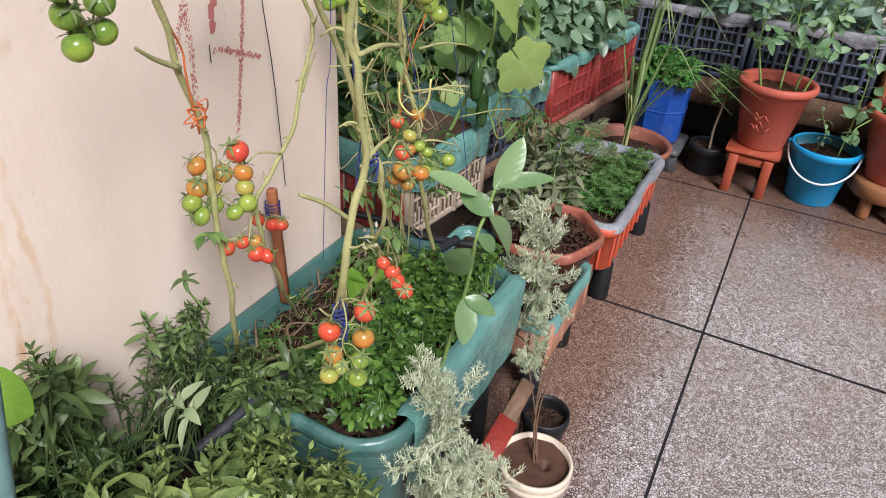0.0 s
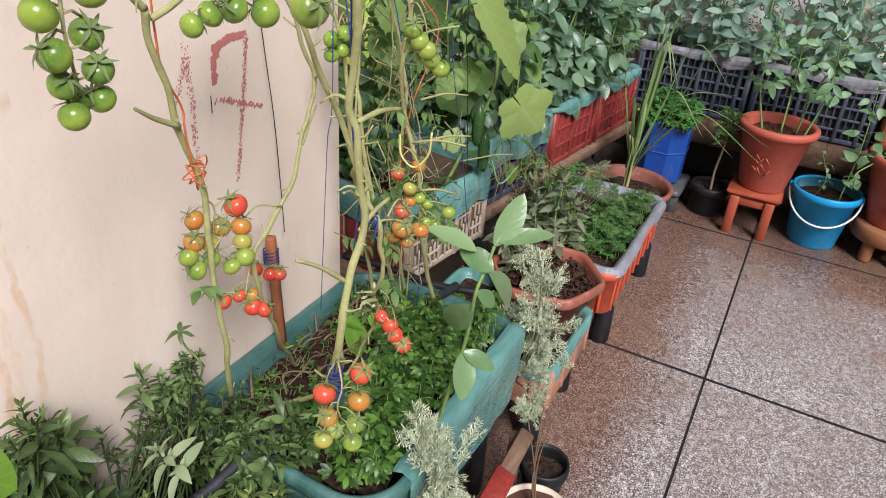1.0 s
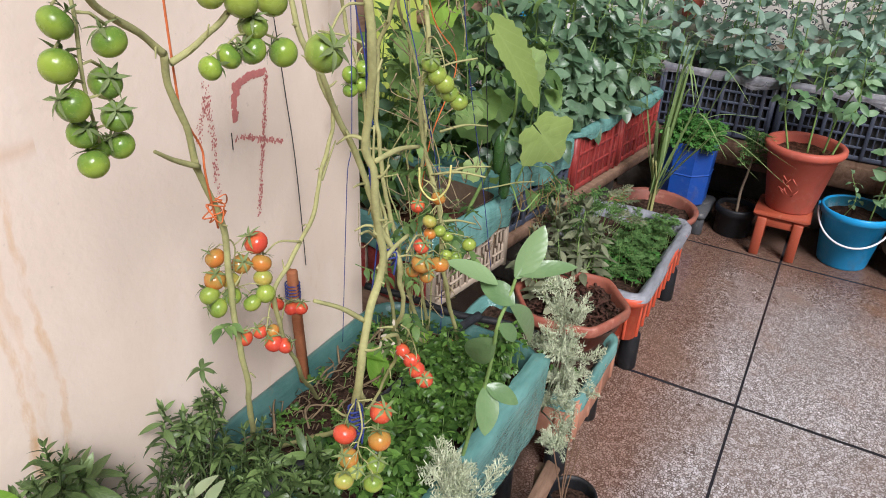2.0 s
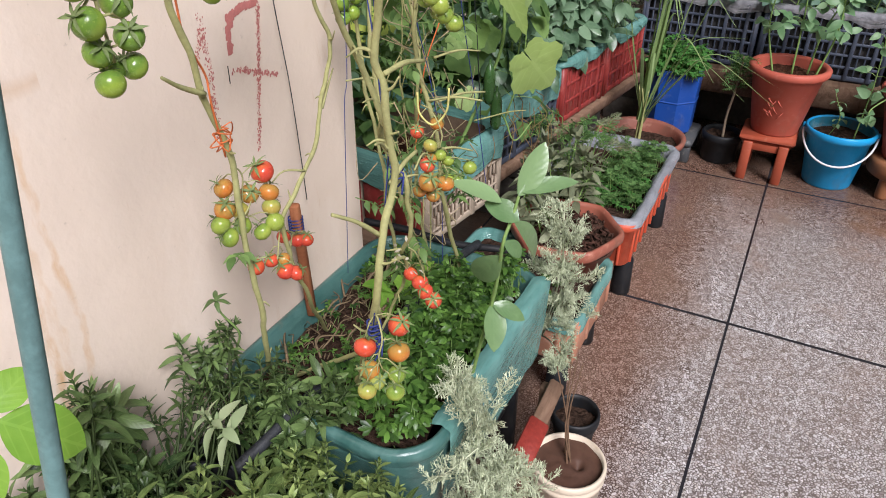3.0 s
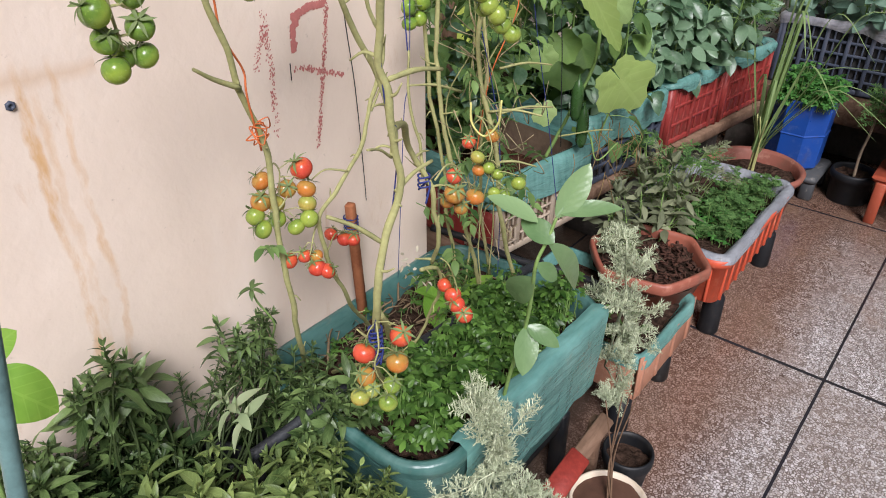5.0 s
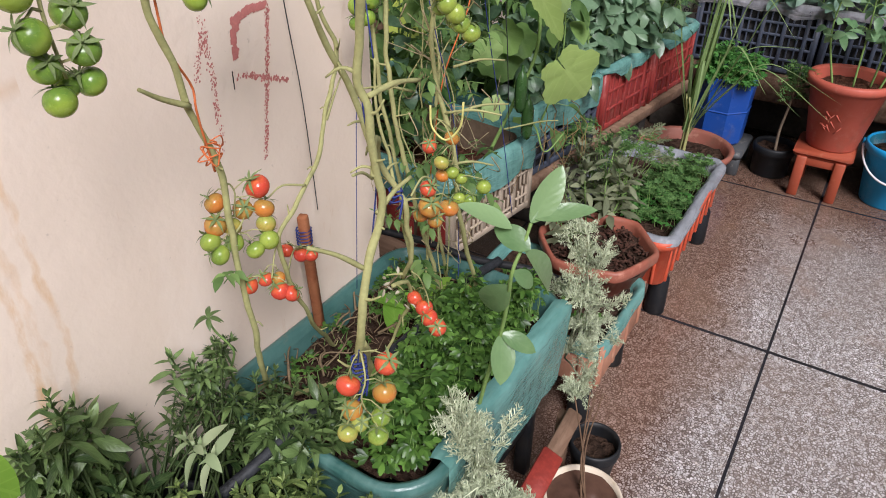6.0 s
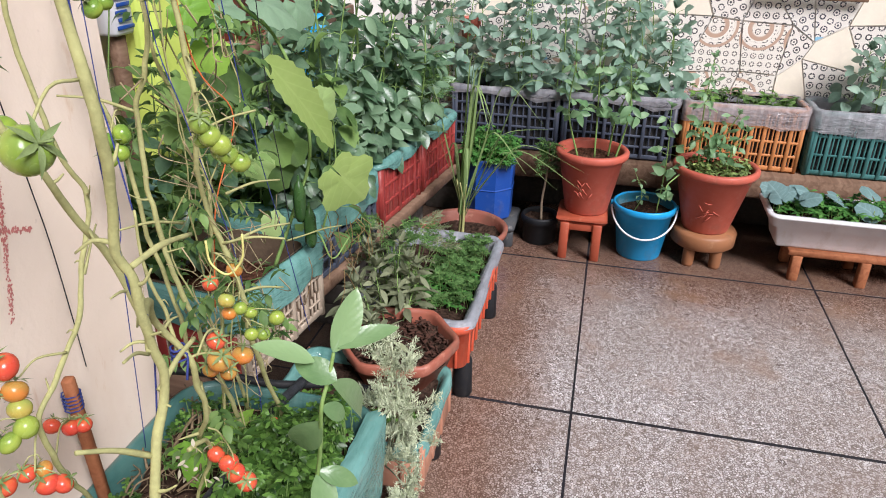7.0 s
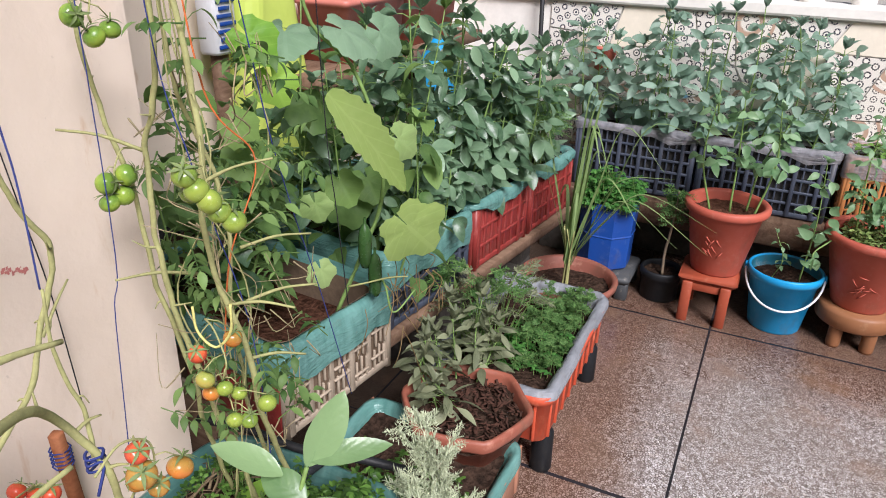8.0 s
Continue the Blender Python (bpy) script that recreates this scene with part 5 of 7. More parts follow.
        near = min(line, key=lambda q: (q - f - UP * 0.008).length)
        sweep(mb, [near, (near + f) / 2 + UP * 0.004, f], r * 0.7, r * 0.6, 4)


def tom_leaf(fol, p, d, size):
    """A tomato leaf: paired leaflets on one stalk."""
    p, d = Vector(p), Vector(d).normalized()
    side = d.cross(UP).normalized()
    sweep(fol, [p, p + d * size * 0.5, p + d * size - UP * size * 0.2], 0.0011, 0.0006, 4, False)
    for i in range(3):
        q = p + d * size * (0.35 + 0.25 * i)
        for s in (-1, 1):
            leaf(fol, q, side * s + d * 0.5 - UP * 0.2, UP, size * 0.38, size * 0.2, 0.7, 0.3, "lance", jit(0.4))
    leaf(fol, p + d * size, d - UP * 0.3, UP, size * 0.45, size * 0.24, 0.6, 0.3, "ovate")


# plant by the wall with the tall truss
pa = thing("tomato_plant", (-0.60, -1.13, 0.39), "tall bare tomato vine tied up with ripening trusses", "tomato plant", "tomato plants in the tub")
st, fo = MB(), MB()
vine(pa, st, [(-0.655, -1.06, 0.385), (-0.61, -1.105, 0.48), (-0.57, -1.145, 0.58), (-0.56, -1.156, 0.70), (-0.56, -1.158, 0.815), (-0.56, -1.168, 0.88), (-0.555, -1.185, 0.95), (-0.545, -1.212, 1.03), (-0.54, -1.222, 1.07)], 0.0056, 0.0052)
vine(pa, st, [(-0.54, -1.222, 1.07), (-0.535, -1.25, 1.095), (-0.52, -1.30, 1.13), (-0.50, -1.345, 1.19), (-0.50, -1.36, 1.32), (-0.53, -1.33, 1.6)], 0.0055, 0.003)
vine(pa, st, [(-0.54, -1.215, 1.06), (-0.54, -1.19, 1.07), (-0.545, -1.14, 1.09), (-0.55, -1.09, 1.13), (-0.56, -1.04, 1.24), (-0.58, -1.02, 1.5)], 0.005, 0.003)
sweep(st, curve([(-0.55, -1.19, 0.945), (-0.55, -1.22, 0.962), (-0.545, -1.245, 0.98)], 4), 0.0035, 0.002)
c1 = [(-0.561, -1.109, 0.816, 0.0130, "r"), (-0.582, -1.157, 0.810, 0.0108, "o"), (-0.578, -1.165, 0.785, 0.0114, "o"), (-0.568, -1.130, 0.793, 0.0106, "o"), (-0.552, -1.112, 0.791, 0.0110, "o"), (-0.572, -1.147, 0.777, 0.0104, "y"), (-0.578, -1.176, 0.769, 0.0108, "g"), (-0.548, -1.116, 0.773, 0.0104, "y"), (-0.540, -1.122, 0.756, 0.0106, "g"), (-0.566, -1.152, 0.759, 0.0098, "g"), (-0.570, -1.173, 0.752, 0.0108, "g"), (-0.548, -1.138, 0.748, 0.0104, "g")]
truss(st, c1, (-0.56, -1.158, 0.83))
g1 = [(-0.47, -1.371, 1.099, 0.0115, "d"), (-0.468, -1.328, 1.109, 0.0115, "d"), (-0.475, -1.333, 1.078, 0.0111, "d"), (-0.465, -1.369, 1.071, 0.0111, "d"), (-0.47, -1.332, 1.052, 0.0106, "d"), (-0.47, -1.364, 1.047, 0.0098, "d"), (-0.475, -1.33, 1.027, 0.01, "d"), (-0.465, -1.363, 1.024, 0.0102, "d"), (-0.482, -1.345, 1.028, 0.0089, "d"), (-0.47, -1.366, 1.128, 0.0111, "d")]
truss(st, g1, (-0.505, -1.335, 1.17), 0.002)
g2 = [(-0.53, -1.177, 1.049, 0.0108, "d"), (-0.53, -1.151, 1.056, 0.0119, "d"), (-0.53, -1.117, 1.056, 0.0133, "d"), (-0.53, -1.07, 1.045, 0.0144, "d"), (-0.53, -1.111, 1.079, 0.0122, "g"), (-0.53, -1.127, 1.105, 0.0149, "g"), (-0.535, -1.077, 1.1, 0.0149, "g"), (-0.54, -1.157, 1.115, 0.0126, "g"), (-0.545, -1.1, 1.076, 0.0126, "g")]
truss(st, g2, (-0.545, -1.12, 1.12), 0.002)
part("stem", st, STEM, pa)
for f in c1 + g1 + g2:
    tomato(pa, *f)
for p, d, s in (((-0.565, -1.15, 0.72), (0.4, -1, 0.5), 0.05), ((-0.5, -1.36, 1.3), (0.3, 0.6, 0.2), 0.07), ((-0.58, -1.02, 1.4), (0.2, -0.7, 0.1), 0.08)):
    tom_leaf(fo, p, d, s)
stuff("leaf_spray", fo, L_TOM, pa)

# plant in the middle, low red trusses
pc = thing("tomato_plant", (-0.58, -1.01, 0.39), "slender tomato vine with small red trusses", "tomato plant", "tomato plants in the tub")
st, fo = MB(), MB()
vine(pc, st, [(-0.645, -0.91, 0.385), (-0.60, -0.98, 0.48), (-0.56, -1.05, 0.585), (-0.55, -1.094, 0.69), (-0.55, -1.099, 0.745), (-0.55, -1.062, 0.767), (-0.55, -1.018, 0.811), (-0.55, -0.984, 0.873), (-0.55, -0.967, 0.939), (-0.55, -0.986, 0.994), (-0.555, -1.0, 1.1), (-0.57, -1.0, 1.5)], 0.0048, 0.0036)
sweep(st, curve([(-0.55, -0.99, 0.86), (-0.555, -0.965, 0.885), (-0.56, -0.945, 0.90)], 4), 0.002, 0.001)
sweep(st, curve([(-0.55, -1.04, 0.79), (-0.56, -1.07, 0.80), (-0.56, -1.095, 0.795)], 4), 0.0016, 0.001)
m1 = [(-0.629, -1.011, 0.648, 0.0092, "r"), (-0.612, -1.000, 0.641, 0.0098, "r"), (-0.602, -0.991, 0.640, 0.0096, "r")]
m2 = [(-0.561, -1.146, 0.695, 0.0098, "r"), (-0.549, -1.129, 0.699, 0.0086, "r"), (-0.538, -1.118, 0.698, 0.0078, "o"), (-0.532, -1.124, 0.685, 0.0106, "r"), (-0.521, -1.116, 0.680, 0.0096, "r")]
truss(st, m1, (-0.555, -1.085, 0.68))
truss(st, m2, (-0.55, -1.095, 0.735))
part("stem", st, STEM, pc)
for f in m1 + m2:
    tomato(pc, *f)

# plant nearest the path, with the orange pair
pb = thing("tomato_plant", (-0.42, -1.10, 0.39), "thick tomato vine with blue twine and orange fruit", "tomato plant", "tomato plants in the tub")
st, fo = MB(), MB()
def lean(ctrl):
    """The thick vine hangs out towards the path above the rim."""
    return [tuple(Vector(p) + Vector((0.037, -0.045, 0.030)) * min(1.0, max(0.0, (p[2] - 0.45) / 0.33))) for p in ctrl]


vine(pb, st, lean([(-0.52, -1.01, 0.385), (-0.455, -1.085, 0.50), (-0.395, -1.155, 0.63), (-0.362, -1.176, 0.74), (-0.36, -1.164, 0.81), (-0.36, -1.143, 0.861), (-0.36, -1.148, 0.923), (-0.358, -1.152, 0.96), (-0.36, -1.160, 0.99), (-0.352, -1.166, 1.04), (-0.35, -1.175, 1.12), (-0.37, -1.16, 1.3), (-0.4, -1.15, 1.6)]), 0.0062, 0.0045)
vine(pb, st, lean([(-0.365, -1.172, 0.73), (-0.42, -1.10, 0.60), (-0.47, -1.07, 0.53), (-0.53, -1.06, 0.475), (-0.60, -1.06, 0.42), (-0.64, -1.05, 0.385)]), 0.0055, 0.0045)
vine(pb, st, lean([(-0.361, -1.148, 0.90), (-0.375, -1.13, 0.925), (-0.40, -1.122, 0.964), (-0.40, -1.149, 1.013), (-0.40, -1.168, 1.05), (-0.42, -1.18, 1.12), (-0.48, -1.15, 1.4)]), 0.0048, 0.003)
vine(pb, st, [(-0.326, -1.19, 0.955), (-0.372, -1.130, 0.930), (-0.398, -1.092, 0.888), (-0.387, -1.074, 0.850), (-0.372, -1.070, 0.822), (-0.380, -1.058, 0.765), (-0.405, -1.035, 0.70)], 0.0058, 0.0036)
vine(pb, st, [(-0.388, -1.073, 0.842), (-0.398, -1.066, 0.875), (-0.405, -1.068, 0.92), (-0.411, -1.070, 0.985)], 0.0030, 0.0018)
for a, b, r in (((-0.362, -1.163, 0.812), (-0.38, -1.217, 0.859), 0.0034), ((-0.362, -1.143, 0.861), (-0.365, -1.085, 0.872), 0.0040), ((-0.358, -1.152, 0.975), (-0.36, -1.075, 0.965), 0.0038), ((-0.36, -1.15, 0.90), (-0.34, -1.20, 0.93), 0.0025)):
    a, b = (Vector(q) for q in lean([a, b]))
    sweep(st, curve([a, (a + b) / 2 + UP * 0.004, b], 4), r * 0.75, r * 0.5, 6, True, 0.3)
lo = [(-0.315, -1.199, 0.726, 0.0106, "r"), (-0.338, -1.232, 0.712, 0.0108, "r"), (-0.307, -1.214, 0.704, 0.0108, "o"), (-0.326, -1.243, 0.693, 0.0094, "o"), (-0.321, -1.258, 0.678, 0.0090, "y"), (-0.296, -1.242, 0.674, 0.0092, "g"), (-0.300, -1.231, 0.688, 0.0086, "g"), (-0.316, -1.245, 0.682, 0.0078, "y")]
ch = [(-0.414, -1.000, 0.642, 0.0092, "r"), (-0.400, -0.999, 0.631, 0.0106, "r"), (-0.390, -1.002, 0.620, 0.0104, "r"), (-0.377, -1.002, 0.609, 0.0106, "r"), (-0.383, -0.995, 0.603, 0.0092, "r")]
ob3 = [(-0.352, -1.062, 0.852, 0.0082, "r"), (-0.350, -1.063, 0.831, 0.0106, "o"), (-0.345, -1.030, 0.815, 0.0098, "o"), (-0.365, -1.057, 0.814, 0.0080, "o"), (-0.352, -1.048, 0.806, 0.0078, "o")]
sg = [(-0.315, -1.268, 1.112, 0.0125, "g")]
truss(st, sg, (-0.313, -1.221, 1.14))
truss(st, ob3, (-0.345, -1.105, 0.865))
truss(st, lo, (-0.335, -1.215, 0.745))
truss(st, ch, (-0.405, -1.02, 0.70))
vine(pb, st, [(-0.405, -1.055, 0.70), (-0.41, -1.02, 0.68), (-0.43, -0.99, 0.62), (-0.46, -0.98, 0.55), (-0.50, -0.99, 0.46)], 0.0036, 0.003)
part("stem", st, STEM, pb)
for f in lo + ch + ob3 + sg:
    tomato(pb, *f)
for k in range(6):
    tom_leaf(fo, (-0.42 + jit(0.02), -1.0 + jit(0.04), 0.66 + jit(0.05)), away(rnd.uniform(0, 6.3), 0.1), 0.05)
stuff("leaf_spray", fo, L_TOM, pb)

# plants at the wall's end
pd = thing("tomato_plant", (-0.52, -0.70, 0.39), "tangled tomato vine with orange and green trusses", "tomato plant", "tomato plants in the tub")
st, fo = MB(), MB()
vine(pd, st, [(-0.53, -0.72, 0.38), (-0.55, -0.76, 0.55), (-0.575, -0.79, 0.72), (-0.584, -0.80, 0.847), (-0.594, -0.80, 0.886), (-0.591, -0.80, 0.986), (-0.567, -0.80, 1.042), (-0.55, -0.80, 1.156), (-0.55, -0.79, 1.6)], 0.0052, 0.0044)
vine(pd, st, [(-0.47, -0.70, 0.38), (-0.48, -0.76, 0.6), (-0.485, -0.79, 0.76), (-0.492, -0.80, 0.817), (-0.512, -0.80, 0.905), (-0.508, -0.80, 0.975), (-0.51, -0.80, 1.081), (-0.54, -0.79, 1.3), (-0.56, -0.78, 1.6)], 0.0055, 0.0045)
vine(pd, st, [(-0.60, -0.72, 0.40), (-0.60, -0.78, 0.7), (-0.615, -0.80, 0.90), (-0.64, -0.80, 1.0), (-0.65, -0.81, 1.1), (-0.645, -0.82, 1.22), (-0.62, -0.83, 1.5)], 0.0048, 0.0036)
vine(pd, st, [(-0.56, -0.66, 0.38), (-0.575, -0.70, 0.6), (-0.55, -0.73, 0.8), (-0.57, -0.72, 0.95), (-0.60, -0.74, 1.1), (-0.6, -0.72, 1.5)], 0.0045, 0.003)
for k in range(4):
    x, y = -0.54 + jit(0.06), -0.74 + jit(0.06)
    vine(pd, st, [(x, y, 0.45), (x + jit(0.03), y + jit(0.03), 0.62), (x + jit(0.04), y + jit(0.04), 0.80), (x + jit(0.04), y + jit(0.04), 0.97), (x + jit(0.03), y + jit(0.03), 1.15), (x, y, 1.45)], rnd.uniform(0.0014, 0.0026), 0.0012)
for a, b in (((-0.492, -0.80, 0.817), (-0.41, -0.78, 0.825)), ((-0.591, -0.80, 0.99), (-0.65, -0.86, 1.02)), ((-0.50, -0.76, 0.80), (-0.45, -0.68, 0.80)), ((-0.505, -0.755, 0.87), (-0.47, -0.66, 0.86)), ((-0.575, -0.76, 0.82), (-0.60, -0.86, 0.85)), ((-0.52, -0.80, 0.96), (-0.45, -0.75, 0.99)), ((-0.5, -0.77, 0.72), (-0.46, -0.7, 0.70))):
    a, b = Vector(a), Vector(b)
    sweep(st, curve([a, (a + b) / 2 + UP * 0.006, b], 4), 0.0024, 0.0014, 6, True, 0.3)
bk = [(-0.468, -0.879, 0.801, 0.0090, "r"), (-0.46, -0.832, 0.798, 0.0096, "o"), (-0.43, -0.909, 0.799, 0.0088, "y"), (-0.425, -0.889, 0.777, 0.0080, "g"), (-0.435, -0.899, 0.774, 0.0080, "o"), (-0.42, -0.874, 0.763, 0.0080, "g"), (-0.388, -0.867, 0.756, 0.0090, "g"), (-0.41, -0.895, 0.745, 0.0078, "g"), (-0.40, -0.884, 0.741, 0.0082, "g")]
g3 = [(-0.452, -0.880, 1.008, 0.0108, "g"), (-0.446, -0.873, 0.992, 0.0112, "g"), (-0.438, -0.866, 0.980, 0.0112, "g"), (-0.436, -0.856, 0.966, 0.0108, "g"), (-0.426, -0.847, 0.954, 0.0110, "g"), (-0.458, -0.868, 0.986, 0.0100, "g"), (-0.448, -0.852, 0.968, 0.0098, "g")]
g4 = [(-0.61, -0.841, 0.96, 0.011, "d"), (-0.6, -0.821, 0.966, 0.011, "d"), (-0.61, -0.841, 0.937, 0.0104, "d"), (-0.605, -0.825, 0.942, 0.0106, "d"), (-0.6, -0.832, 1.118, 0.0106, "d"), (-0.6, -0.811, 1.123, 0.0097, "d"), (-0.605, -0.85, 1.14, 0.0104, "d")]
truss(st, bk, (-0.47, -0.86, 0.835))
truss(st, g3, (-0.505, -0.80, 1.02))
truss(st, g4[:4], (-0.61, -0.80, 0.99))
truss(st, g4[4:], (-0.61, -0.81, 1.16))
part("stem", st, STEM, pd)
for f in bk + g3 + g4:
    tomato(pd, *f)
for k in range(74):
    p = Vector((-0.57 + jit(0.09), -0.69 + jit(0.11), rnd.uniform(0.55, 1.25)))
    tom_leaf(fo, p, away(rnd.uniform(0, 6.3), rnd.uniform(-0.5, 0.3)), rnd.uniform(0.035, 0.065))
stuff("leaf_spray", fo, L_TOM, pd)
mb = MB()
for k in range(60):
    p = Vector((-0.55 + jit(0.07), -0.72 + jit(0.1), rnd.uniform(0.55, 1.1)))
    sweep(mb, curve([p, p + Vector((jit(0.03), jit(0.03), -0.03)), p + Vector((jit(0.05), jit(0.05), jit(0.06)))], 4), 0.0012, 0.0005, 4)
stuff("tendril_tangle", mb, STEM_DRY, pd)

# straw and dead stems on the tub's soil
mb = MB()
for k in range(150):
    x, y = rnd.uniform(-0.67, -0.53), rnd.uniform(-1.10, -0.66)
    a = rnd.uniform(0, 6.3)
    ln = rnd.uniform(0.012, 0.04)
    sweep(mb, [(x, y, 0.415), (x + ln * 0.5 * math.cos(a), y + ln * 0.5 * math.sin(a), 0.418 + rnd.uniform(0, 0.010)), (x + ln * math.cos(a + 0.5), y + ln * math.sin(a + 0.5), 0.414)], 0.0012, 0.0006, 4)
for k in range(26):
    x, y = rnd.uniform(-0.66, -0.56), rnd.uniform(-1.08, -0.72)
    a, ln = rnd.uniform(0.6, 2.4), rnd.uniform(0.06, 0.14)
    u = Vector((math.cos(a), math.sin(a), 0))
    p = Vector((x, y, 0.416))
    sweep(mb, curve([p, p + u * ln * 0.35 + Vector((jit(0.012), 0, 0.012)), p + u * ln * 0.7 + Vector((jit(0.02), 0, 0.010)), p + u * ln + Vector((jit(0.02), 0, 0.0))], 4), rnd.uniform(0.0016, 0.0032), 0.001, 5, True, 0.3)
tagged(part("straw_litter", mb, DEAD_STEM), "dry straw and dead stems on the tub soil", "straw", "", "stuff")

# parsley in the tub
carpet("parsley", -0.505, -1.105, -0.362, -0.70, 0.412, 0.09, 350, 0.0205, L_PARSLEY, "dense bright green parsley bed in the tub", "parsley", "cut")
carpet("parsley", -0.50, -0.88, -0.36, -0.675, 0.41, 0.10, 260, 0.015, L_PARSLEY, "taller feathery parsley at the tub's far end", "parsley", "cut")
carpet("parsley_seedlings", -0.66, -0.84, -0.53, -0.66, 0.412, 0.05, 80, 0.010, L_PARSLEY, "young parsley at the far end of the tub", "parsley", "lobed")
carpet("weed_patch", -0.66, -1.05, -0.56, -0.88, 0.412, 0.035, 30, 0.009, L_PARSLEY, "sparse small weeds on the dry tub soil", "weeds", "lobed")

# a dropped fruit by the pipe, and withered flowers on the thick vine
drop = thing("fallen_tomato", (-0.465, -0.765, 0.47), "small red tomato lying on the tub's leaves", "tomato")
tomato(drop, -0.465, -0.765, 0.489, 0.0080, "r")
mb = MB()
for k in range(14):
    p = Vector((-0.325 + jit(0.012), -1.165 + jit(0.014), 0.79 + jit(0.022)))
    leaf(mb, p, away(rnd.uniform(0, 6.3), jit(1.2)), UP, rnd.uniform(0.004, 0.010), 0.0035, jit(1.0), 0.4, "ovate", jit(1))
stuff("withered_bloom", mb, L_WHITE, pb, "withered whitish flower remains")

# broad bean seedlings
bs = thing("broad_bean_plant", (-0.335, -0.955, 0.41), "young broad bean plant with large grey-green leaves", "bean plant")
mb = MB()
sweep(mb, curve([(-0.345, -0.945, 0.40), (-0.325, -0.955, 0.50), (-0.310, -0.948, 0.589), (-0.296, -0.962, 0.66), (-0.288, -0.972, 0.715), (-0.284, -0.955, 0.745), (-0.281, -0.944, 0.772)], 5), 0.0032, 0.0022, 7)
part("stem", mb, STALK, bs)
for p, tip, up, w, dr in (
    ((-0.300, -0.956, 0.764), (-0.357, -0.974, 0.795), (0.25, -0.35, 0.9), 0.030, 0.25),
    ((-0.281, -0.942, 0.772), (-0.262, -0.908, 0.832), (0.75, -0.65, 0.25), 0.038, 0.15),
    ((-0.279, -0.939, 0.776), (-0.221, -0.908, 0.800), (0.1, -0.55, 0.85), 0.026, 0.35),
    ((-0.274, -0.957, 0.743), (-0.316, -0.962, 0.766), (0.35, -0.5, 0.8), 0.036, 0.25),
    ((-0.279, -0.960, 0.742), (-0.243, -0.885, 0.650), (0.6, -0.4, 0.7), 0.040, 0.35),
    ((-0.292, -0.968, 0.690), (-0.338, -0.962, 0.628), (0.3, -0.85, 0.35), 0.044, 0.3),
    ((-0.310, -0.946, 0.589), (-0.286, -0.981, 0.540), (0.75, -0.6, 0.25), 0.040, 0.15),
    ((-0.310, -0.946, 0.589), (-0.262, -0.935, 0.575), (0.1, -0.45, 0.9), 0.028, 0.4),
    ((-0.288, -0.972, 0.715), (-0.262, -0.950, 0.69), (0.5, -0.5, 0.6), 0.024, 0.4),
    ((-0.281, -0.944, 0.772), (-0.283, -0.930, 0.80), (0.7, -0.7, 0.3), 0.012, 0.1),
):
    mb = MB()
    d = Vector(tip) - Vector(p)
    leaf(mb, p, d, up, d.length * 1.08, w * 0.92, dr, 0.32, "oval", jit(0.15))
    part("leaf", mb, L_SEED, bs)
pl = thing("lettuce_seedling", (-0.55, -0.80, 0.40), "pale yellow-green leafy seedling in the tub", "seedling")
for k in range(6):
    mb = MB()
    a = k * 1.1
    p = Vector((-0.545 + 0.04 * math.cos(a * 2), -0.80 + 0.05 * math.sin(a * 2), 0.40))
    leaf(mb, p, away(a, 1.0), away(a + 3.1, 0.4), rnd.uniform(0.08, 0.13), 0.045, 0.5, 0.2, "oval", jit(0.5))
    part("leaf", mb, L_BRIGHT, pl)

# wormwood, silver
def cut_leaf(fol, p, d, size):
    """One finely divided leaf: thin forked lobes that curl upwards."""
    side = d.cross(away(rnd.uniform(0, 6.3), rnd.uniform(-0.4, 1.2)))
    side = side.normalized() if side.length > 0.05 else Vector((1, 0, 0))
    leaf(fol, p, d, UP, size, 0.0015, jit(0.5), 0.2, "fine")
    for k in range(5):
        q = p + d * (size * (0.22 + 0.17 * k))
        for s in (-1, 1):
            e = (d * 0.8 + side * s * rnd.uniform(0.6, 1.1) + UP * rnd.uniform(0.0, 0.5)).normalized()
            ln = size * rnd.uniform(0.28, 0.5) * (1.1 - 0.1 * k)
            leaf(fol, q, e, UP, ln, 0.0015, jit(0.8) - 0.4, 0.2, "fine")
            if k < 4:
                leaf(fol, q + e * ln * 0.45, (e + d * 0.8).normalized(), UP, ln * 0.6, 0.0015, jit(0.8), 0.2, "fine")
                leaf(fol, q + e * ln * 0.55, (e - d * 0.5 + side * s * 0.4).normalized(), UP, ln * 0.45, 0.0015, jit(0.8), 0.2, "fine")


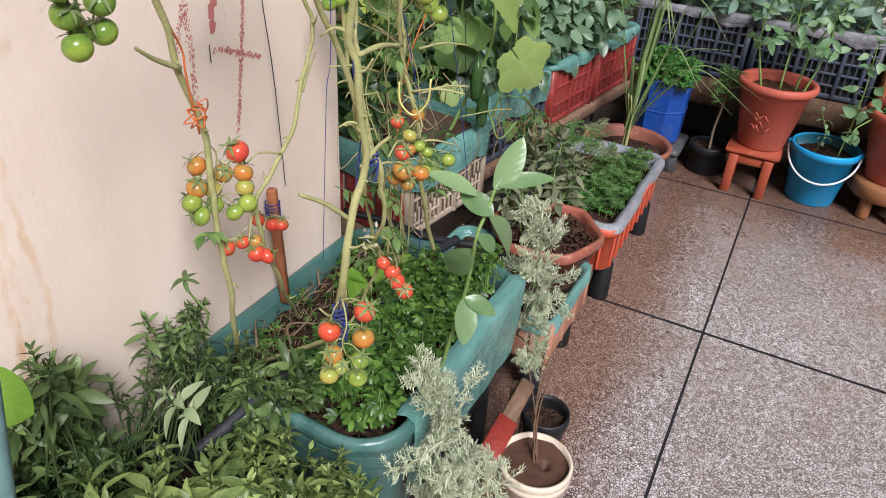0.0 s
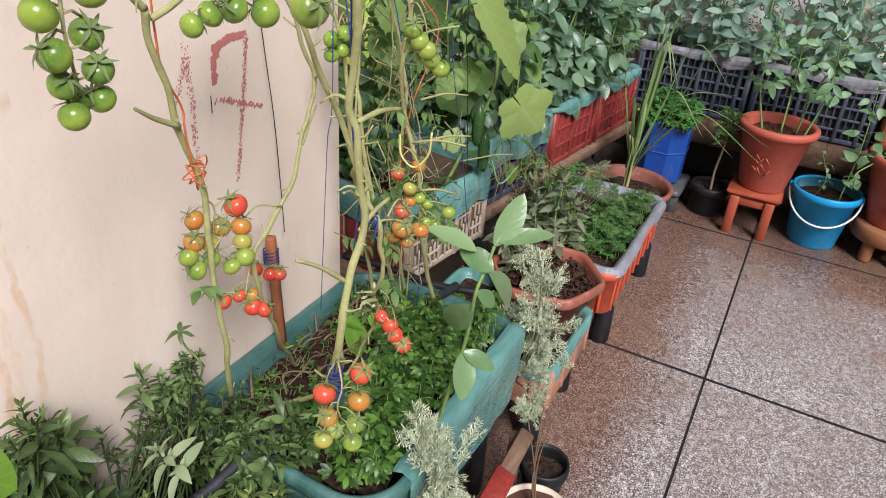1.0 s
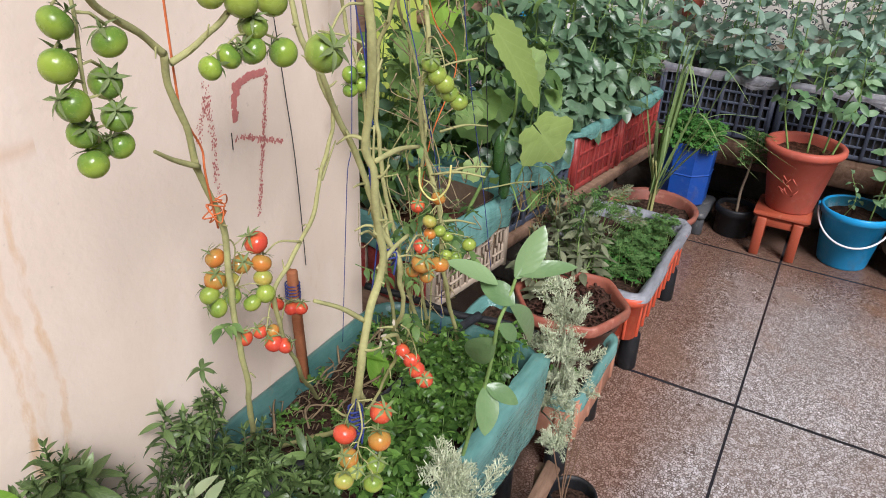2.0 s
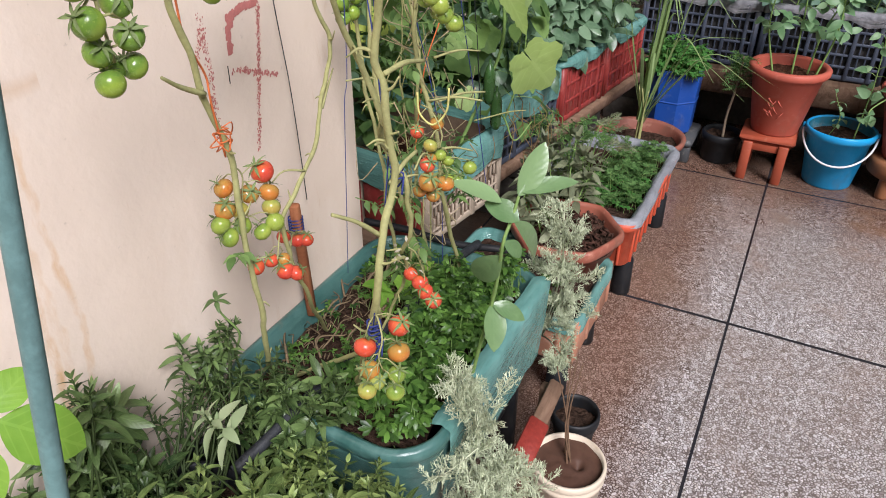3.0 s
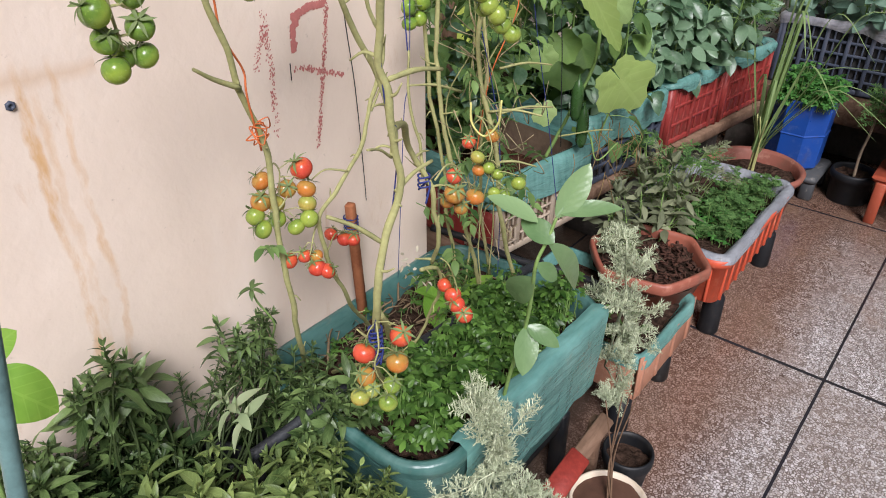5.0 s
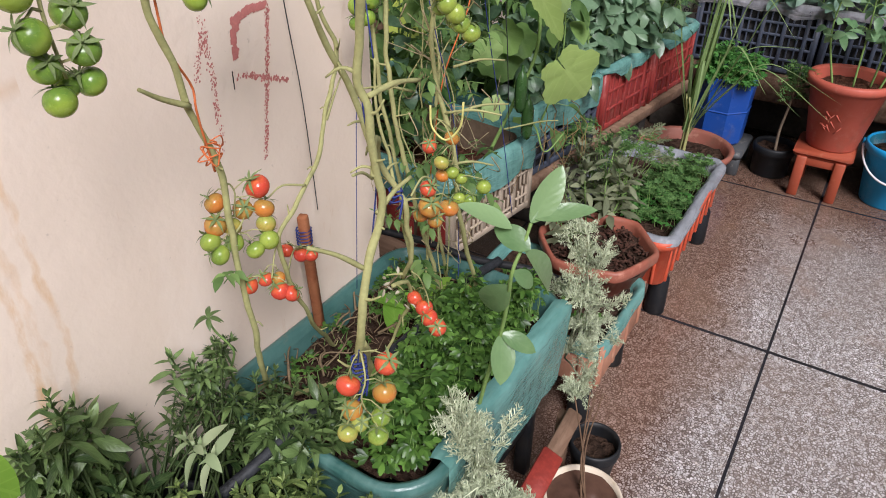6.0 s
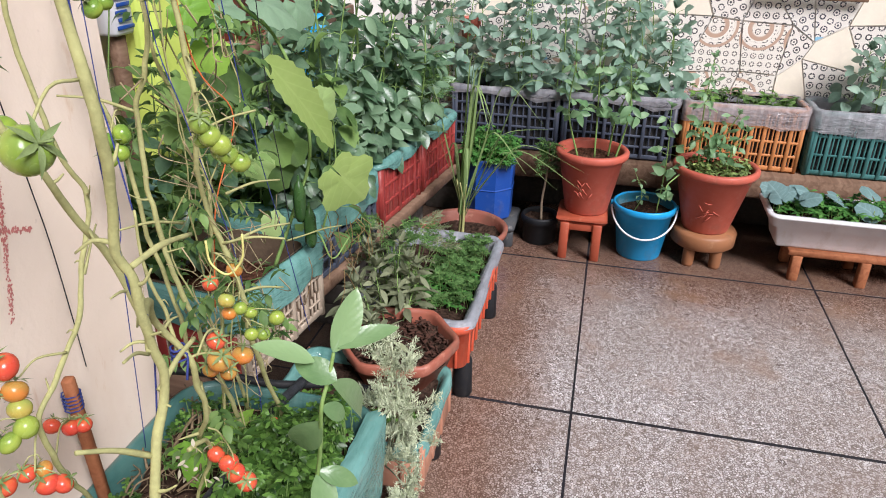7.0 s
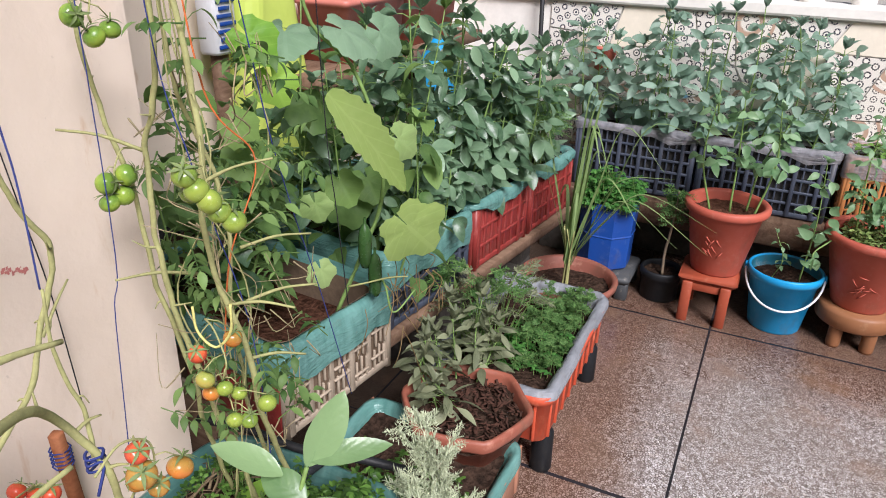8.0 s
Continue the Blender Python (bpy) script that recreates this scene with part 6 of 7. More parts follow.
def wormwood(at, clumps, label):
    """Silver sprays: thin bending stems out of one root, with cut leaves along them."""
    ob = thing("wormwood", at, label, "wormwood")
    st, fol = MB(), MB()
    for c, rad, count in clumps:
        a, b = Vector(at), Vector(c)
        hub = curve([a, (a + b) / 2 + Vector((jit(0.02), jit(0.02), 0.03)), b], 8)
        sweep(st, hub, 0.0019, 0.0012, 5)
        for k in range(max(5, count * 2 // 7)):
            d = away(rnd.uniform(0, 6.3), rnd.uniform(-0.5, 1.2))
            p0 = hub[-1 - rnd.randrange(5)]
            tip = p0 + d * rad * rnd.uniform(0.6, 1.5)
            line = curve([p0, (p0 + tip) / 2 + Vector((jit(0.008), jit(0.008), -0.006)), tip + UP * 0.008], 4)
            sweep(st, line, 0.0009, 0.0006, 4, False)
            for p in line[1:]:
                for m in range(2):
                    e = (d * 0.7 + away(rnd.uniform(0, 6.3), rnd.uniform(-0.2, 0.9))).normalized()
                    cut_leaf(fol, p, e, rnd.uniform(0.016, 0.036))
    part("stem_spray", st, L_SILVER, ob)["kind"] = "stuff"
    stuff("foliage", fol, L_SILVER, ob)
    return ob


wormwood((-0.29, -1.04, 0.05), [((-0.285, -1.045, 0.48), 0.06, 34), ((-0.27, -1.07, 0.43), 0.06, 30), ((-0.262, -1.03, 0.37), 0.06, 26), ((-0.25, -1.09, 0.33), 0.065, 30), ((-0.275, -1.05, 0.29), 0.07, 28), ((-0.235, -1.04, 0.26), 0.06, 24)], "silvery wormwood with finely cut leaves beside the tub")
wormwood((-0.36, -0.52, 0.20), [((-0.30, -0.66, 0.60), 0.035, 10), ((-0.30, -0.64, 0.52), 0.045, 10), ((-0.30, -0.62, 0.45), 0.05, 12), ((-0.295, -0.60, 0.38), 0.05, 16), ((-0.285, -0.60, 0.30), 0.05, 20), ((-0.275, -0.61, 0.22), 0.045, 20)], "trailing silver wormwood over the peach crate")

# the bush in front of the tub, in black grow pots
for x, y, r, h in ((-0.585, -1.34, 0.095, 0.40), (-0.40, -1.30, 0.09, 0.33), (-0.52, -1.52, 0.10, 0.38), (-0.30, -1.24, 0.065, 0.26), (-0.627, -1.232, 0.046, 0.385)):
    round_pot("grow_pot", (x, y), 0.0, h, r * 0.82, r, BLACK_P, "black plastic grow pot under the leafy bush", SOIL, 0.006, 0.10 if r < 0.05 else 0.03)


def bush(at, tips, label, mat, size=0.05):
    """Bending shoots with crosswise pairs of willow-shaped leaves, wide apart below and bunched at the tip."""
    ob = thing("flowering_bush", at, label, "bush", "leafy bushes before the tub")
    st, fol = MB(), MB()
    a = Vector(at)
    for tip in tips:
        b = Vector(tip)
        base = a + Vector((jit(0.05), jit(0.05), 0))
        line = curve([base, base * 0.5 + b * 0.5 + Vector((jit(0.03), jit(0.03), 0.0)), b], 9)
        sweep(st, line, 0.0022, 0.0012, 5, False)
        turn = rnd.uniform(0, 6.3)
        axis = ((line[-1] - line[-5]).normalized() + Vector((jit(0.35), jit(0.35), 0))).normalized()
        side = axis.cross(Vector((math.cos(turn), math.sin(turn), 0.1))).normalized()
        cross = axis.cross(side)
        g = size * rnd.uniform(0.6, 1.25)
        broad = rnd.uniform(0.25, 0.37)
        count = rnd.randrange(5, 8)
        for i in range(count):
            t = i / (count - 1)
            p = b - axis * (g * 1.25 * (1 - t) ** 1.3)
            ln = g * (1.08 - 0.62 * t ** 1.6) * rnd.uniform(0.85, 1.12)
            rise = 0.15 + 1.0 * t * t + jit(0.2)
            for k in (-1, 1):
                d = (side if i % 2 else cross) * k + axis * rise + Vector((jit(0.18), jit(0.18), jit(0.12)))
                leaf(fol, p, d, axis + Vector((jit(0.25), jit(0.25), 0.2)), ln, ln * broad * rnd.uniform(0.85, 1.15), rnd.uniform(0.1, 1.1) * (1.1 - 0.6 * t), rnd.uniform(0.15, 0.5), "willow", jit(0.45))
                if rnd.random() < 0.7:
                    e = (side if i % 2 else cross) * k * 0.7 + axis * (rise + 0.7)
                    leaf(fol, p, e, axis, ln * 0.42, ln * 0.15, 0.3, 0.4, "willow", jit(0.6))
        for k in range(3):
            leaf(fol, b, axis + away(turn + k * 2.1, 0.0) * 0.4, side, g * rnd.uniform(0.25, 0.4), g * 0.10, 0.2, 0.6, "willow")
    part("stem_spray", st, STALK_DARK, ob)["kind"] = "stuff"
    stuff("foliage", fol, mat, ob)
    return ob


def spots(n, c, spread, low=0.0):
    """Shoot tips scattered about a centre, the outer ones lower."""
    out = []
    for _ in range(n):
        u, v, w = jit(1), jit(1), jit(1)
        x, y = c[0] + spread[0] * u, c[1] + spread[1] * v
        if math.hypot(x + 0.60, y + 1.262) < 0.06:
            continue
        out.append((x, y, c[2] + spread[2] * w - low * (u * u + v * v)))
    return out


# dark filler leaves; the shade between the bushes is put into their colour
bush((-0.58, -1.34, 0.20), spots(44, (-0.56, -1.30, 0.36), (0.12, 0.13, 0.04)), "lower leaves of the bushes by the wall in painted-in shade", L_UNDER, 0.045)
bush((-0.40, -1.30, 0.20), spots(34, (-0.40, -1.29, 0.34), (0.13, 0.10, 0.05)), "lower leaves of the bushes by the path in painted-in shade", L_UNDER, 0.045)
bush((-0.62, -1.44, 0.20), spots(30, (-0.62, -1.44, 0.42), (0.07, 0.06, 0.08)), "leaves low against the wall's foot in painted-in shade", L_UNDER, 0.05)
bush((-0.63, -1.40, 0.36), spots(14, (-0.645, -1.385, 0.575), (0.04, 0.05, 0.045)), "dark green upright bush at the foot of the wall", L_BUSH, 0.037)
bush((-0.63, -1.40, 0.30), spots(21, (-0.63, -1.39, 0.49), (0.045, 0.06, 0.04)), "dark green lower shoots of the bush by the wall", L_BUSH, 0.034)
bush((-0.61, -1.33, 0.36), spots(33, (-0.635, -1.205, 0.495), (0.045, 0.075, 0.04)), "dark green bush with narrow leaves against the wall", L_BUSH, 0.027)
bush((-0.56, -1.22, 0.34), spots(20, (-0.555, -1.17, 0.465), (0.06, 0.035, 0.03)), "dark green narrow-leaved bush at the tub's end", L_BUSH, 0.034)
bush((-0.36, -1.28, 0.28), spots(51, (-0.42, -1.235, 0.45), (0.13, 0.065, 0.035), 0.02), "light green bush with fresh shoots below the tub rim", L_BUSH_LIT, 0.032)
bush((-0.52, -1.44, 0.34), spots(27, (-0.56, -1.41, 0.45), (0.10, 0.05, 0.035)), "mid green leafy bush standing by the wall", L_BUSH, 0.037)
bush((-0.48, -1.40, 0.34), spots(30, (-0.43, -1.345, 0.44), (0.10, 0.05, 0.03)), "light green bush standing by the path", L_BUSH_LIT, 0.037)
bush((-0.64, -1.33, 0.25), spots(27, (-0.645, -1.31, 0.44), (0.025, 0.06, 0.05)), "dark leaves filling the gap along the wall's foot", L_BUSH, 0.029)
bush((-0.63, -1.50, 0.25), spots(27, (-0.63, -1.49, 0.47), (0.035, 0.05, 0.06)), "dark leafy bush low by the wall behind the pole", L_BUSH, 0.036)
bush((-0.58, -1.56, 0.30), spots(24, (-0.60, -1.56, 0.47), (0.07, 0.045, 0.05)), "dark leafy shoots behind the leaning pole", L_BUSH, 0.035)
bush((-0.50, -1.50, 0.30), spots(21, (-0.50, -1.49, 0.42), (0.06, 0.05, 0.04)), "mid green shoots at the foot of the leaning pole", L_BUSH, 0.035)
bush((-0.53, -1.17, 0.36), spots(22, (-0.535, -1.125, 0.485), (0.075, 0.035, 0.025)), "dark green bush leaning over the tub's rolled rim", L_BUSH, 0.035)
bush((-0.46, -1.33, 0.34), spots(10, (-0.47, -1.345, 0.485), (0.10, 0.05, 0.02)), "fresh pale green shoots with broad star-shaped rosettes", L_BUSH_LIT, 0.043)
bush((-0.63, -1.39, 0.36), spots(9, (-0.635, -1.395, 0.615), (0.035, 0.055, 0.045)), "tall mid green shoots standing against the wall", L_BUSH, 0.040)
bush((-0.63, -1.50, 0.30), spots(21, (-0.630, -1.505, 0.555), (0.035, 0.035, 0.03)), "mid green shoots crowding the wall beside the pole", L_BUSH, 0.032)
bush((-0.58, -1.46, 0.25), spots(22, (-0.58, -1.47, 0.46), (0.07, 0.05, 0.05)), "leaves round the pole's foot in painted-in shade", L_UNDER, 0.045)
bush((-0.62, -1.22, 0.34), spots(15, (-0.640, -1.185, 0.56), (0.03, 0.05, 0.025)), "mid green upright shoots beside the tub's wall end", L_BUSH, 0.030)
bush((-0.64, -1.36, 0.25), spots(34, (-0.640, -1.365, 0.40), (0.045, 0.06, 0.07)), "leaves in the gap between the bushes in painted-in shade", L_UNDER, 0.040)
bush((-0.64, -1.34, 0.28), spots(24, (-0.640, -1.345, 0.45), (0.04, 0.05, 0.05)), "dark green fine shoots between the bushes by the wall", L_BUSH, 0.034)
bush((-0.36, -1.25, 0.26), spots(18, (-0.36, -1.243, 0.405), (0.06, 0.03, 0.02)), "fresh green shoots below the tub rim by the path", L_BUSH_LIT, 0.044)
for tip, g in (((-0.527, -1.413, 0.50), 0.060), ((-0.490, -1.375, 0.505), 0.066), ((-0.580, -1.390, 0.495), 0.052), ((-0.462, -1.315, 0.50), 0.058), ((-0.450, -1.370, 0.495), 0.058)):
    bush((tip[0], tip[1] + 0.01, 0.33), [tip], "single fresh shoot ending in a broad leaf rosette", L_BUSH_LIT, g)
bush((-0.53, -1.33, 0.34), [(-0.547, -1.288, 0.563)], "pale silvery shoot standing out of the bush", L_PALE, 0.032)

lone = thing("wall_shoot", (-0.64, -1.14, 0.42), "curling shoot with a small leaf rosette by the wall", "shoot")
mb = MB()
sweep(mb, curve([(-0.655, -1.12, 0.45), (-0.63, -1.145, 0.52), (-0.61, -1.15, 0.57), (-0.62, -1.165, 0.61), (-0.615, -1.175, 0.64)], 6), 0.0020, 0.0014, 6)
part("stem", mb, STALK, lone)
for k in range(8):
    mb = MB()
    leaf(mb, (-0.615, -1.175, 0.64), away(k * 0.79 + jit(0.2), rnd.uniform(0.0, 0.9)), UP, rnd.uniform(0.012, 0.024), 0.007, 0.9, 0.4, "willow")
    part("leaf", mb, L_BUSH, lone)

# bright leaves and the painted stake in the foreground
stake_pole = thing("plant_support_pole", (-0.378, -1.65, 0.2), "leaning green painted steel plant support pole", "pole")
mb = MB()
sweep(mb, [(-0.378, -1.535 + 0.1725 * (z - 0.90), z) for z in (0.12, 0.5, 0.8, 1.1, 1.5, 1.9)], 0.0070, n=16)
part("tube", mb, POLE, stake_pole)
mb = MB()
lathe(mb, (-0.378, -1.67, 0.0), [(0.0, 0.0), (0.06, 0.0), (0.06, 0.10), (0.055, 0.115), (0.0, 0.13)], 20, 0, 0.1)
part("foot", mb, CONCRETE, stake_pole, "lump of concrete round the foot")
bp2 = thing("climbing_plant", (-0.52, -1.56, 0.35), "bright green climbing plant with broad fresh leaves", "climber")
mb = MB()
sweep(mb, curve([(-0.53, -1.53, 0.34), (-0.53, -1.545, 0.55), (-0.52, -1.54, 0.72), (-0.50, -1.53, 0.82), (-0.458, -1.55, 0.838)], 6), 0.0030, 0.002, 6)
part("stem", mb, STALK, bp2)
for p, tip, w in (((-0.452, -1.536, 0.826), (-0.409, -1.504, 0.790), 0.046), ((-0.458, -1.538, 0.834), (-0.452, -1.502, 0.852), 0.030), ((-0.456, -1.556, 0.822), (-0.430, -1.574, 0.776), 0.034)):
    mb = MB()
    d = Vector(tip) - Vector(p)
    leaf(mb, p, d, (0.6, -0.3, 0.6), d.length, w, 0.25, 0.22, "oval", jit(0.2))
    part("leaf", mb, L_BRIGHT, bp2)

# cucumber vine over the shelf crates
cu = thing("cucumber_vine", (-0.66, -0.28, 0.50), "climbing cucumber vine with very large rough leaves", "cucumber plant")
mb = MB()
sweep(mb, curve([(-0.68, -0.30, 0.50), (-0.64, -0.27, 0.62), (-0.60, -0.25, 0.75), (-0.61, -0.25, 0.88), (-0.65, -0.27, 1.0), (-0.70, -0.33, 1.1), (-0.72, -0.35, 1.4)], 6), 0.0045, 0.003, 7)
sweep(mb, curve([(-0.64, -0.27, 0.62), (-0.57, -0.30, 0.60), (-0.52, -0.35, 0.57), (-0.50, -0.30, 0.60)], 6), 0.0025, 0.0015, 6)
part("stem", mb, STALK, cu)
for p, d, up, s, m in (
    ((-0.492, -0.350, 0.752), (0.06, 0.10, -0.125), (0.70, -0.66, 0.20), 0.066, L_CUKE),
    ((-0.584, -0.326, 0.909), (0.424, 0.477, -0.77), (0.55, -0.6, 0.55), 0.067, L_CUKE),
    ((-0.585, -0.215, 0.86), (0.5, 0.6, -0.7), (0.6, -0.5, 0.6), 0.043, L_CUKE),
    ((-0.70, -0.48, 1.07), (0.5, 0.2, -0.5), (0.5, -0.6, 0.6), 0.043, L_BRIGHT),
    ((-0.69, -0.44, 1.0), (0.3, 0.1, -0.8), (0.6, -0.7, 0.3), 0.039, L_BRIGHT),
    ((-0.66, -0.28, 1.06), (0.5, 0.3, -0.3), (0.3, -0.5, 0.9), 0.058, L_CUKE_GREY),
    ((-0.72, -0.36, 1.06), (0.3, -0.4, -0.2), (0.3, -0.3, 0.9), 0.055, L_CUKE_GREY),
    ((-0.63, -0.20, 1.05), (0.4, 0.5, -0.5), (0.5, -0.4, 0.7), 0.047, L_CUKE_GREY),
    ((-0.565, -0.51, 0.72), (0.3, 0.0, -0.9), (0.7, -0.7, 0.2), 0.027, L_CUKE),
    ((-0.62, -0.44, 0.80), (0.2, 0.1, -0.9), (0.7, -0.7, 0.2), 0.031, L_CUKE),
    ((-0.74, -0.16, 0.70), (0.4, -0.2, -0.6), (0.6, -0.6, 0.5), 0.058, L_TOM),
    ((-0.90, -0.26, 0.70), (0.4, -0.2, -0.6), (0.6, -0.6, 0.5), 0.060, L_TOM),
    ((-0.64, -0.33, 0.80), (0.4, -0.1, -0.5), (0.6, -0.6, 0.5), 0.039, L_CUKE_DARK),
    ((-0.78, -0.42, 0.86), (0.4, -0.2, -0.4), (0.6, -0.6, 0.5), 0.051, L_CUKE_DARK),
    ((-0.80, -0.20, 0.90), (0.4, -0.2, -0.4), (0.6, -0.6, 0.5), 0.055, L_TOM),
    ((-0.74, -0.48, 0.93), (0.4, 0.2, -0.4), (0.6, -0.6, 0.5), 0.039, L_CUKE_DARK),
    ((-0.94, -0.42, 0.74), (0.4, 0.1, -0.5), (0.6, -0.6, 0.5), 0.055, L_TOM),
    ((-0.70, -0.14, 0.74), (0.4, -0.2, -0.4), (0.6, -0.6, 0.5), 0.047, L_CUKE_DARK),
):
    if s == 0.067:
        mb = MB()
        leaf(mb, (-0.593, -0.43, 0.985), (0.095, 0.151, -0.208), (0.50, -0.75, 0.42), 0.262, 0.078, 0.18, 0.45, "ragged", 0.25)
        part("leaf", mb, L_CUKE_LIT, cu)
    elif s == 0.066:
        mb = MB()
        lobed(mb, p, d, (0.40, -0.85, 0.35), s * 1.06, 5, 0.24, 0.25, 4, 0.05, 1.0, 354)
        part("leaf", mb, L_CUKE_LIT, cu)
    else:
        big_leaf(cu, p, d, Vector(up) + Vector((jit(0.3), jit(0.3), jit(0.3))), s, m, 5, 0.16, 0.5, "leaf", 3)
mb = MB()
sweep(mb, curve([(-0.625, -0.338, 0.592), (-0.59, -0.33, 0.605), (-0.55, -0.312, 0.618), (-0.516, -0.301, 0.624)], 6), 0.0021, 0.0015, 6, True, 0.3)
part("runner", mb, SHEATH, cu, "yellow-green runner lying on the crate's edge")
for x, y, z in ((-0.60, -0.315, 0.672), (-0.585, -0.305, 0.61)):
    mb = MB()
    lathe(mb, (x, y, z), [(0.0, -0.045), (0.007, -0.042), (0.012, -0.03), (0.0135, 0.0), (0.0125, 0.026), (0.008, 0.042), (0.003, 0.048), (0.002, 0.06)], 14, 0, 0.08)
    part("cucumber", mb, T_CUKE, cu)
mb = MB()
for k in range(24):
    p = Vector((-0.52 + jit(0.05), -0.30 + jit(0.10), 0.60 + jit(0.04)))
    sweep(mb, curve([p, p + Vector((0.01, jit(0.03), -0.03)), p + Vector((jit(0.03), jit(0.04), -0.05 - 0.05 * rnd.random()))], 4), 0.0011, 0.0006, 4)
stuff("tendril_tangle", mb, L_DRY, cu)

# leafy stand in the shelf crates
for k in range(15):
    x, y = (rnd.uniform(-1.02, -0.90), rnd.uniform(-0.45, -0.15)) if k < 6 else (rnd.uniform(-0.92, -0.66), rnd.uniform(-0.16, 0.02))
    leafy("cucumber_plant", (x, y, 0.46), (x + 0.05 + jit(0.06), y + jit(0.08), rnd.uniform(0.75, 1.12)), "tangled cucumber shoot with rough leaves in the shelf crates", "cucumber plant", (L_CUKE_DARK, L_TOM, L_BEAN)[k % 3], 7, 2, 0.062, 0.72, "round", 0.003, STALK, "cucumber shoots", 0.1, 0, 0.8, 1.1, 4)
for k in range(24):
    s = k / 23
    x, y = -0.80 + 0.11 * s + jit(0.13), -0.08 + 0.88 * s + jit(0.05)
    top = 1.02 - 0.20 * max(0, s - 0.45) * 1.8 + jit(0.07)
    leafy("bean_plant", (x, y, 0.50), (x + 0.05 + jit(0.05), y + jit(0.06), top), "tall broad bean plant with grey-green leaflets in a shelf crate", "bean plant", L_BEAN, 8, 3, 0.074, 0.45, "bean", 0.0038, STALK, "bean plants on the shelf", 0.12, 1, 0.35, 0.8, 8, (0.35, -0.5, 0.75))
for k in range(12):
    x, y = -0.62 + 0.05 * k / 11 + jit(0.04), -0.05 + 0.75 * k / 11 + jit(0.03)
    leafy("bean_plant", (x - 0.08, y, 0.50), (x - 0.06 + jit(0.02), y + jit(0.04), 0.76 + jit(0.08)), "short broad bean plant behind the crate edge", "bean plant", L_BEAN, 6, 2, 0.060, 0.52, "bean", 0.0032, STALK, "bean plants on the shelf", 0.3, 1, 0.7, 0.7, 5, (0.4, -0.5, 0.6))
for k in range(5):
    feathery("carrot_tops", (-0.65 + jit(0.06), 0.66 + 0.05 * k, 0.51), 0.10, 0.24, "feathery green carrot tops at the shelf's far end", "carrot plant", 22, L_FEATHER, 0.07, 6, 0.022, 2, 0.0034)
for k in range(9):
    x, y = -0.95 + jit(0.12), -0.50 + 0.14 * k
    leafy("back_plant", (x, y, 0.50), (x + jit(0.08), y + jit(0.08), 0.88 + jit(0.1)), "dark leafy plant at the back of the shelf", "plant", L_TOM, 9, 3, 0.06, 0.5, "ovate", 0.0035, STALK, "plants at the back of the shelf", 0.05, 1, 0.6, 1.0, 5)

# far crates
for k in range(21):
    x = -0.64 + 0.90 * k / 20 + jit(0.03)
    y = 1.37 + jit(0.06)
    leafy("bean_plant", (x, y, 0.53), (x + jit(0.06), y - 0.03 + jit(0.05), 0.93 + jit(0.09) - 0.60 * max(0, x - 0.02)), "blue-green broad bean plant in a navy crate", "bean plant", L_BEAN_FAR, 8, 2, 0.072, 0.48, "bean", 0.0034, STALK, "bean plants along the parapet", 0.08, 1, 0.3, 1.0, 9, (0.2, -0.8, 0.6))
for k in range(5):
    x = 0.90 + 0.09 * k
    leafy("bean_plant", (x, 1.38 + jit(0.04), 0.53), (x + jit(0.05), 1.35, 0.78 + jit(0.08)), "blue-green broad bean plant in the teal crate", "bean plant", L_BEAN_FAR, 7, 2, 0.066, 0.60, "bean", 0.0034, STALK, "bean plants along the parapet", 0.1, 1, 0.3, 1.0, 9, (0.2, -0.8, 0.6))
carpet("seedlings", 0.33, 1.29, 0.73, 1.46, 0.53, 0.06, 90, 0.032, L_PARSLEY, "low green seedlings in the tan crate", "seedlings")

carpet("weed_patch", -0.63, -0.48, -0.33, -0.34, 0.225, 0.05, 60, 0.014, L_PARSLEY, "small weeds growing in the peach crate", "weeds", "lobed")

# drum, sapling, pots, bucket, tray
carpet("celery", -0.515, 0.97, -0.32, 1.16, 0.335, 0.11, 210, 0.021, L_CELERY, "dense fresh green celery leaves in the blue drum", "celery", "cut")
carpet("celery_fringe", -0.495, 0.968, -0.335, 1.01, 0.335, 0.05, 60, 0.020, L_CELERY, "celery leaves spilling over the drum rim", "celery", "cut")
sap = thing("sapling", (-0.20, 1.07, 0.09), "thin sapling with feathery leaves in a black pot", "sapling")
mb, fo, s2 = MB(), MB(), MB()
line = curve([(-0.20, 1.07, 0.09), (-0.203, 1.07, 0.18), (-0.195, 1.065, 0.26), (-0.19, 1.06, 0.34), (-0.188, 1.055, 0.42)], 6)
sweep(mb, line, 0.0055, 0.003, 8)
part("trunk", mb, BARK, sap)
for k in range(40):
    p = line[rnd.randrange(14, len(line))]
    frond(s2, fo, p, away(rnd.uniform(0, 6.3), rnd.uniform(-0.1, 0.8)), rnd.uniform(0.05, 0.10), 6, 0.026, 2, 0.0009, 0.0042)
part("twig_spray", s2, STALK, sap)["kind"] = "stuff"
stuff("foliage", fo, L_FEATHER, sap)
for x, y, z, n, tx in ((-0.08, 1.02, 0.73, 6, -0.12), (-0.02, 1.05, 0.75, 7, -0.04), (0.055, 1.03, 0.73, 7, 0.07), (0.03, 1.08, 0.68, 6, 0.10)):
    leafy("potted_plant", (x, y, 0.38), (tx, y + jit(0.03), z), "slender stemmed plant with broad leaves in the terracotta pot", "potted plant", L_POT, n, 2, 0.060, 0.55, "ovate", 0.004, STALK, "plants in the terracotta pot", 0.42, 1, 0.5, 0.9, 6, (0.1, -0.7, 0.6))
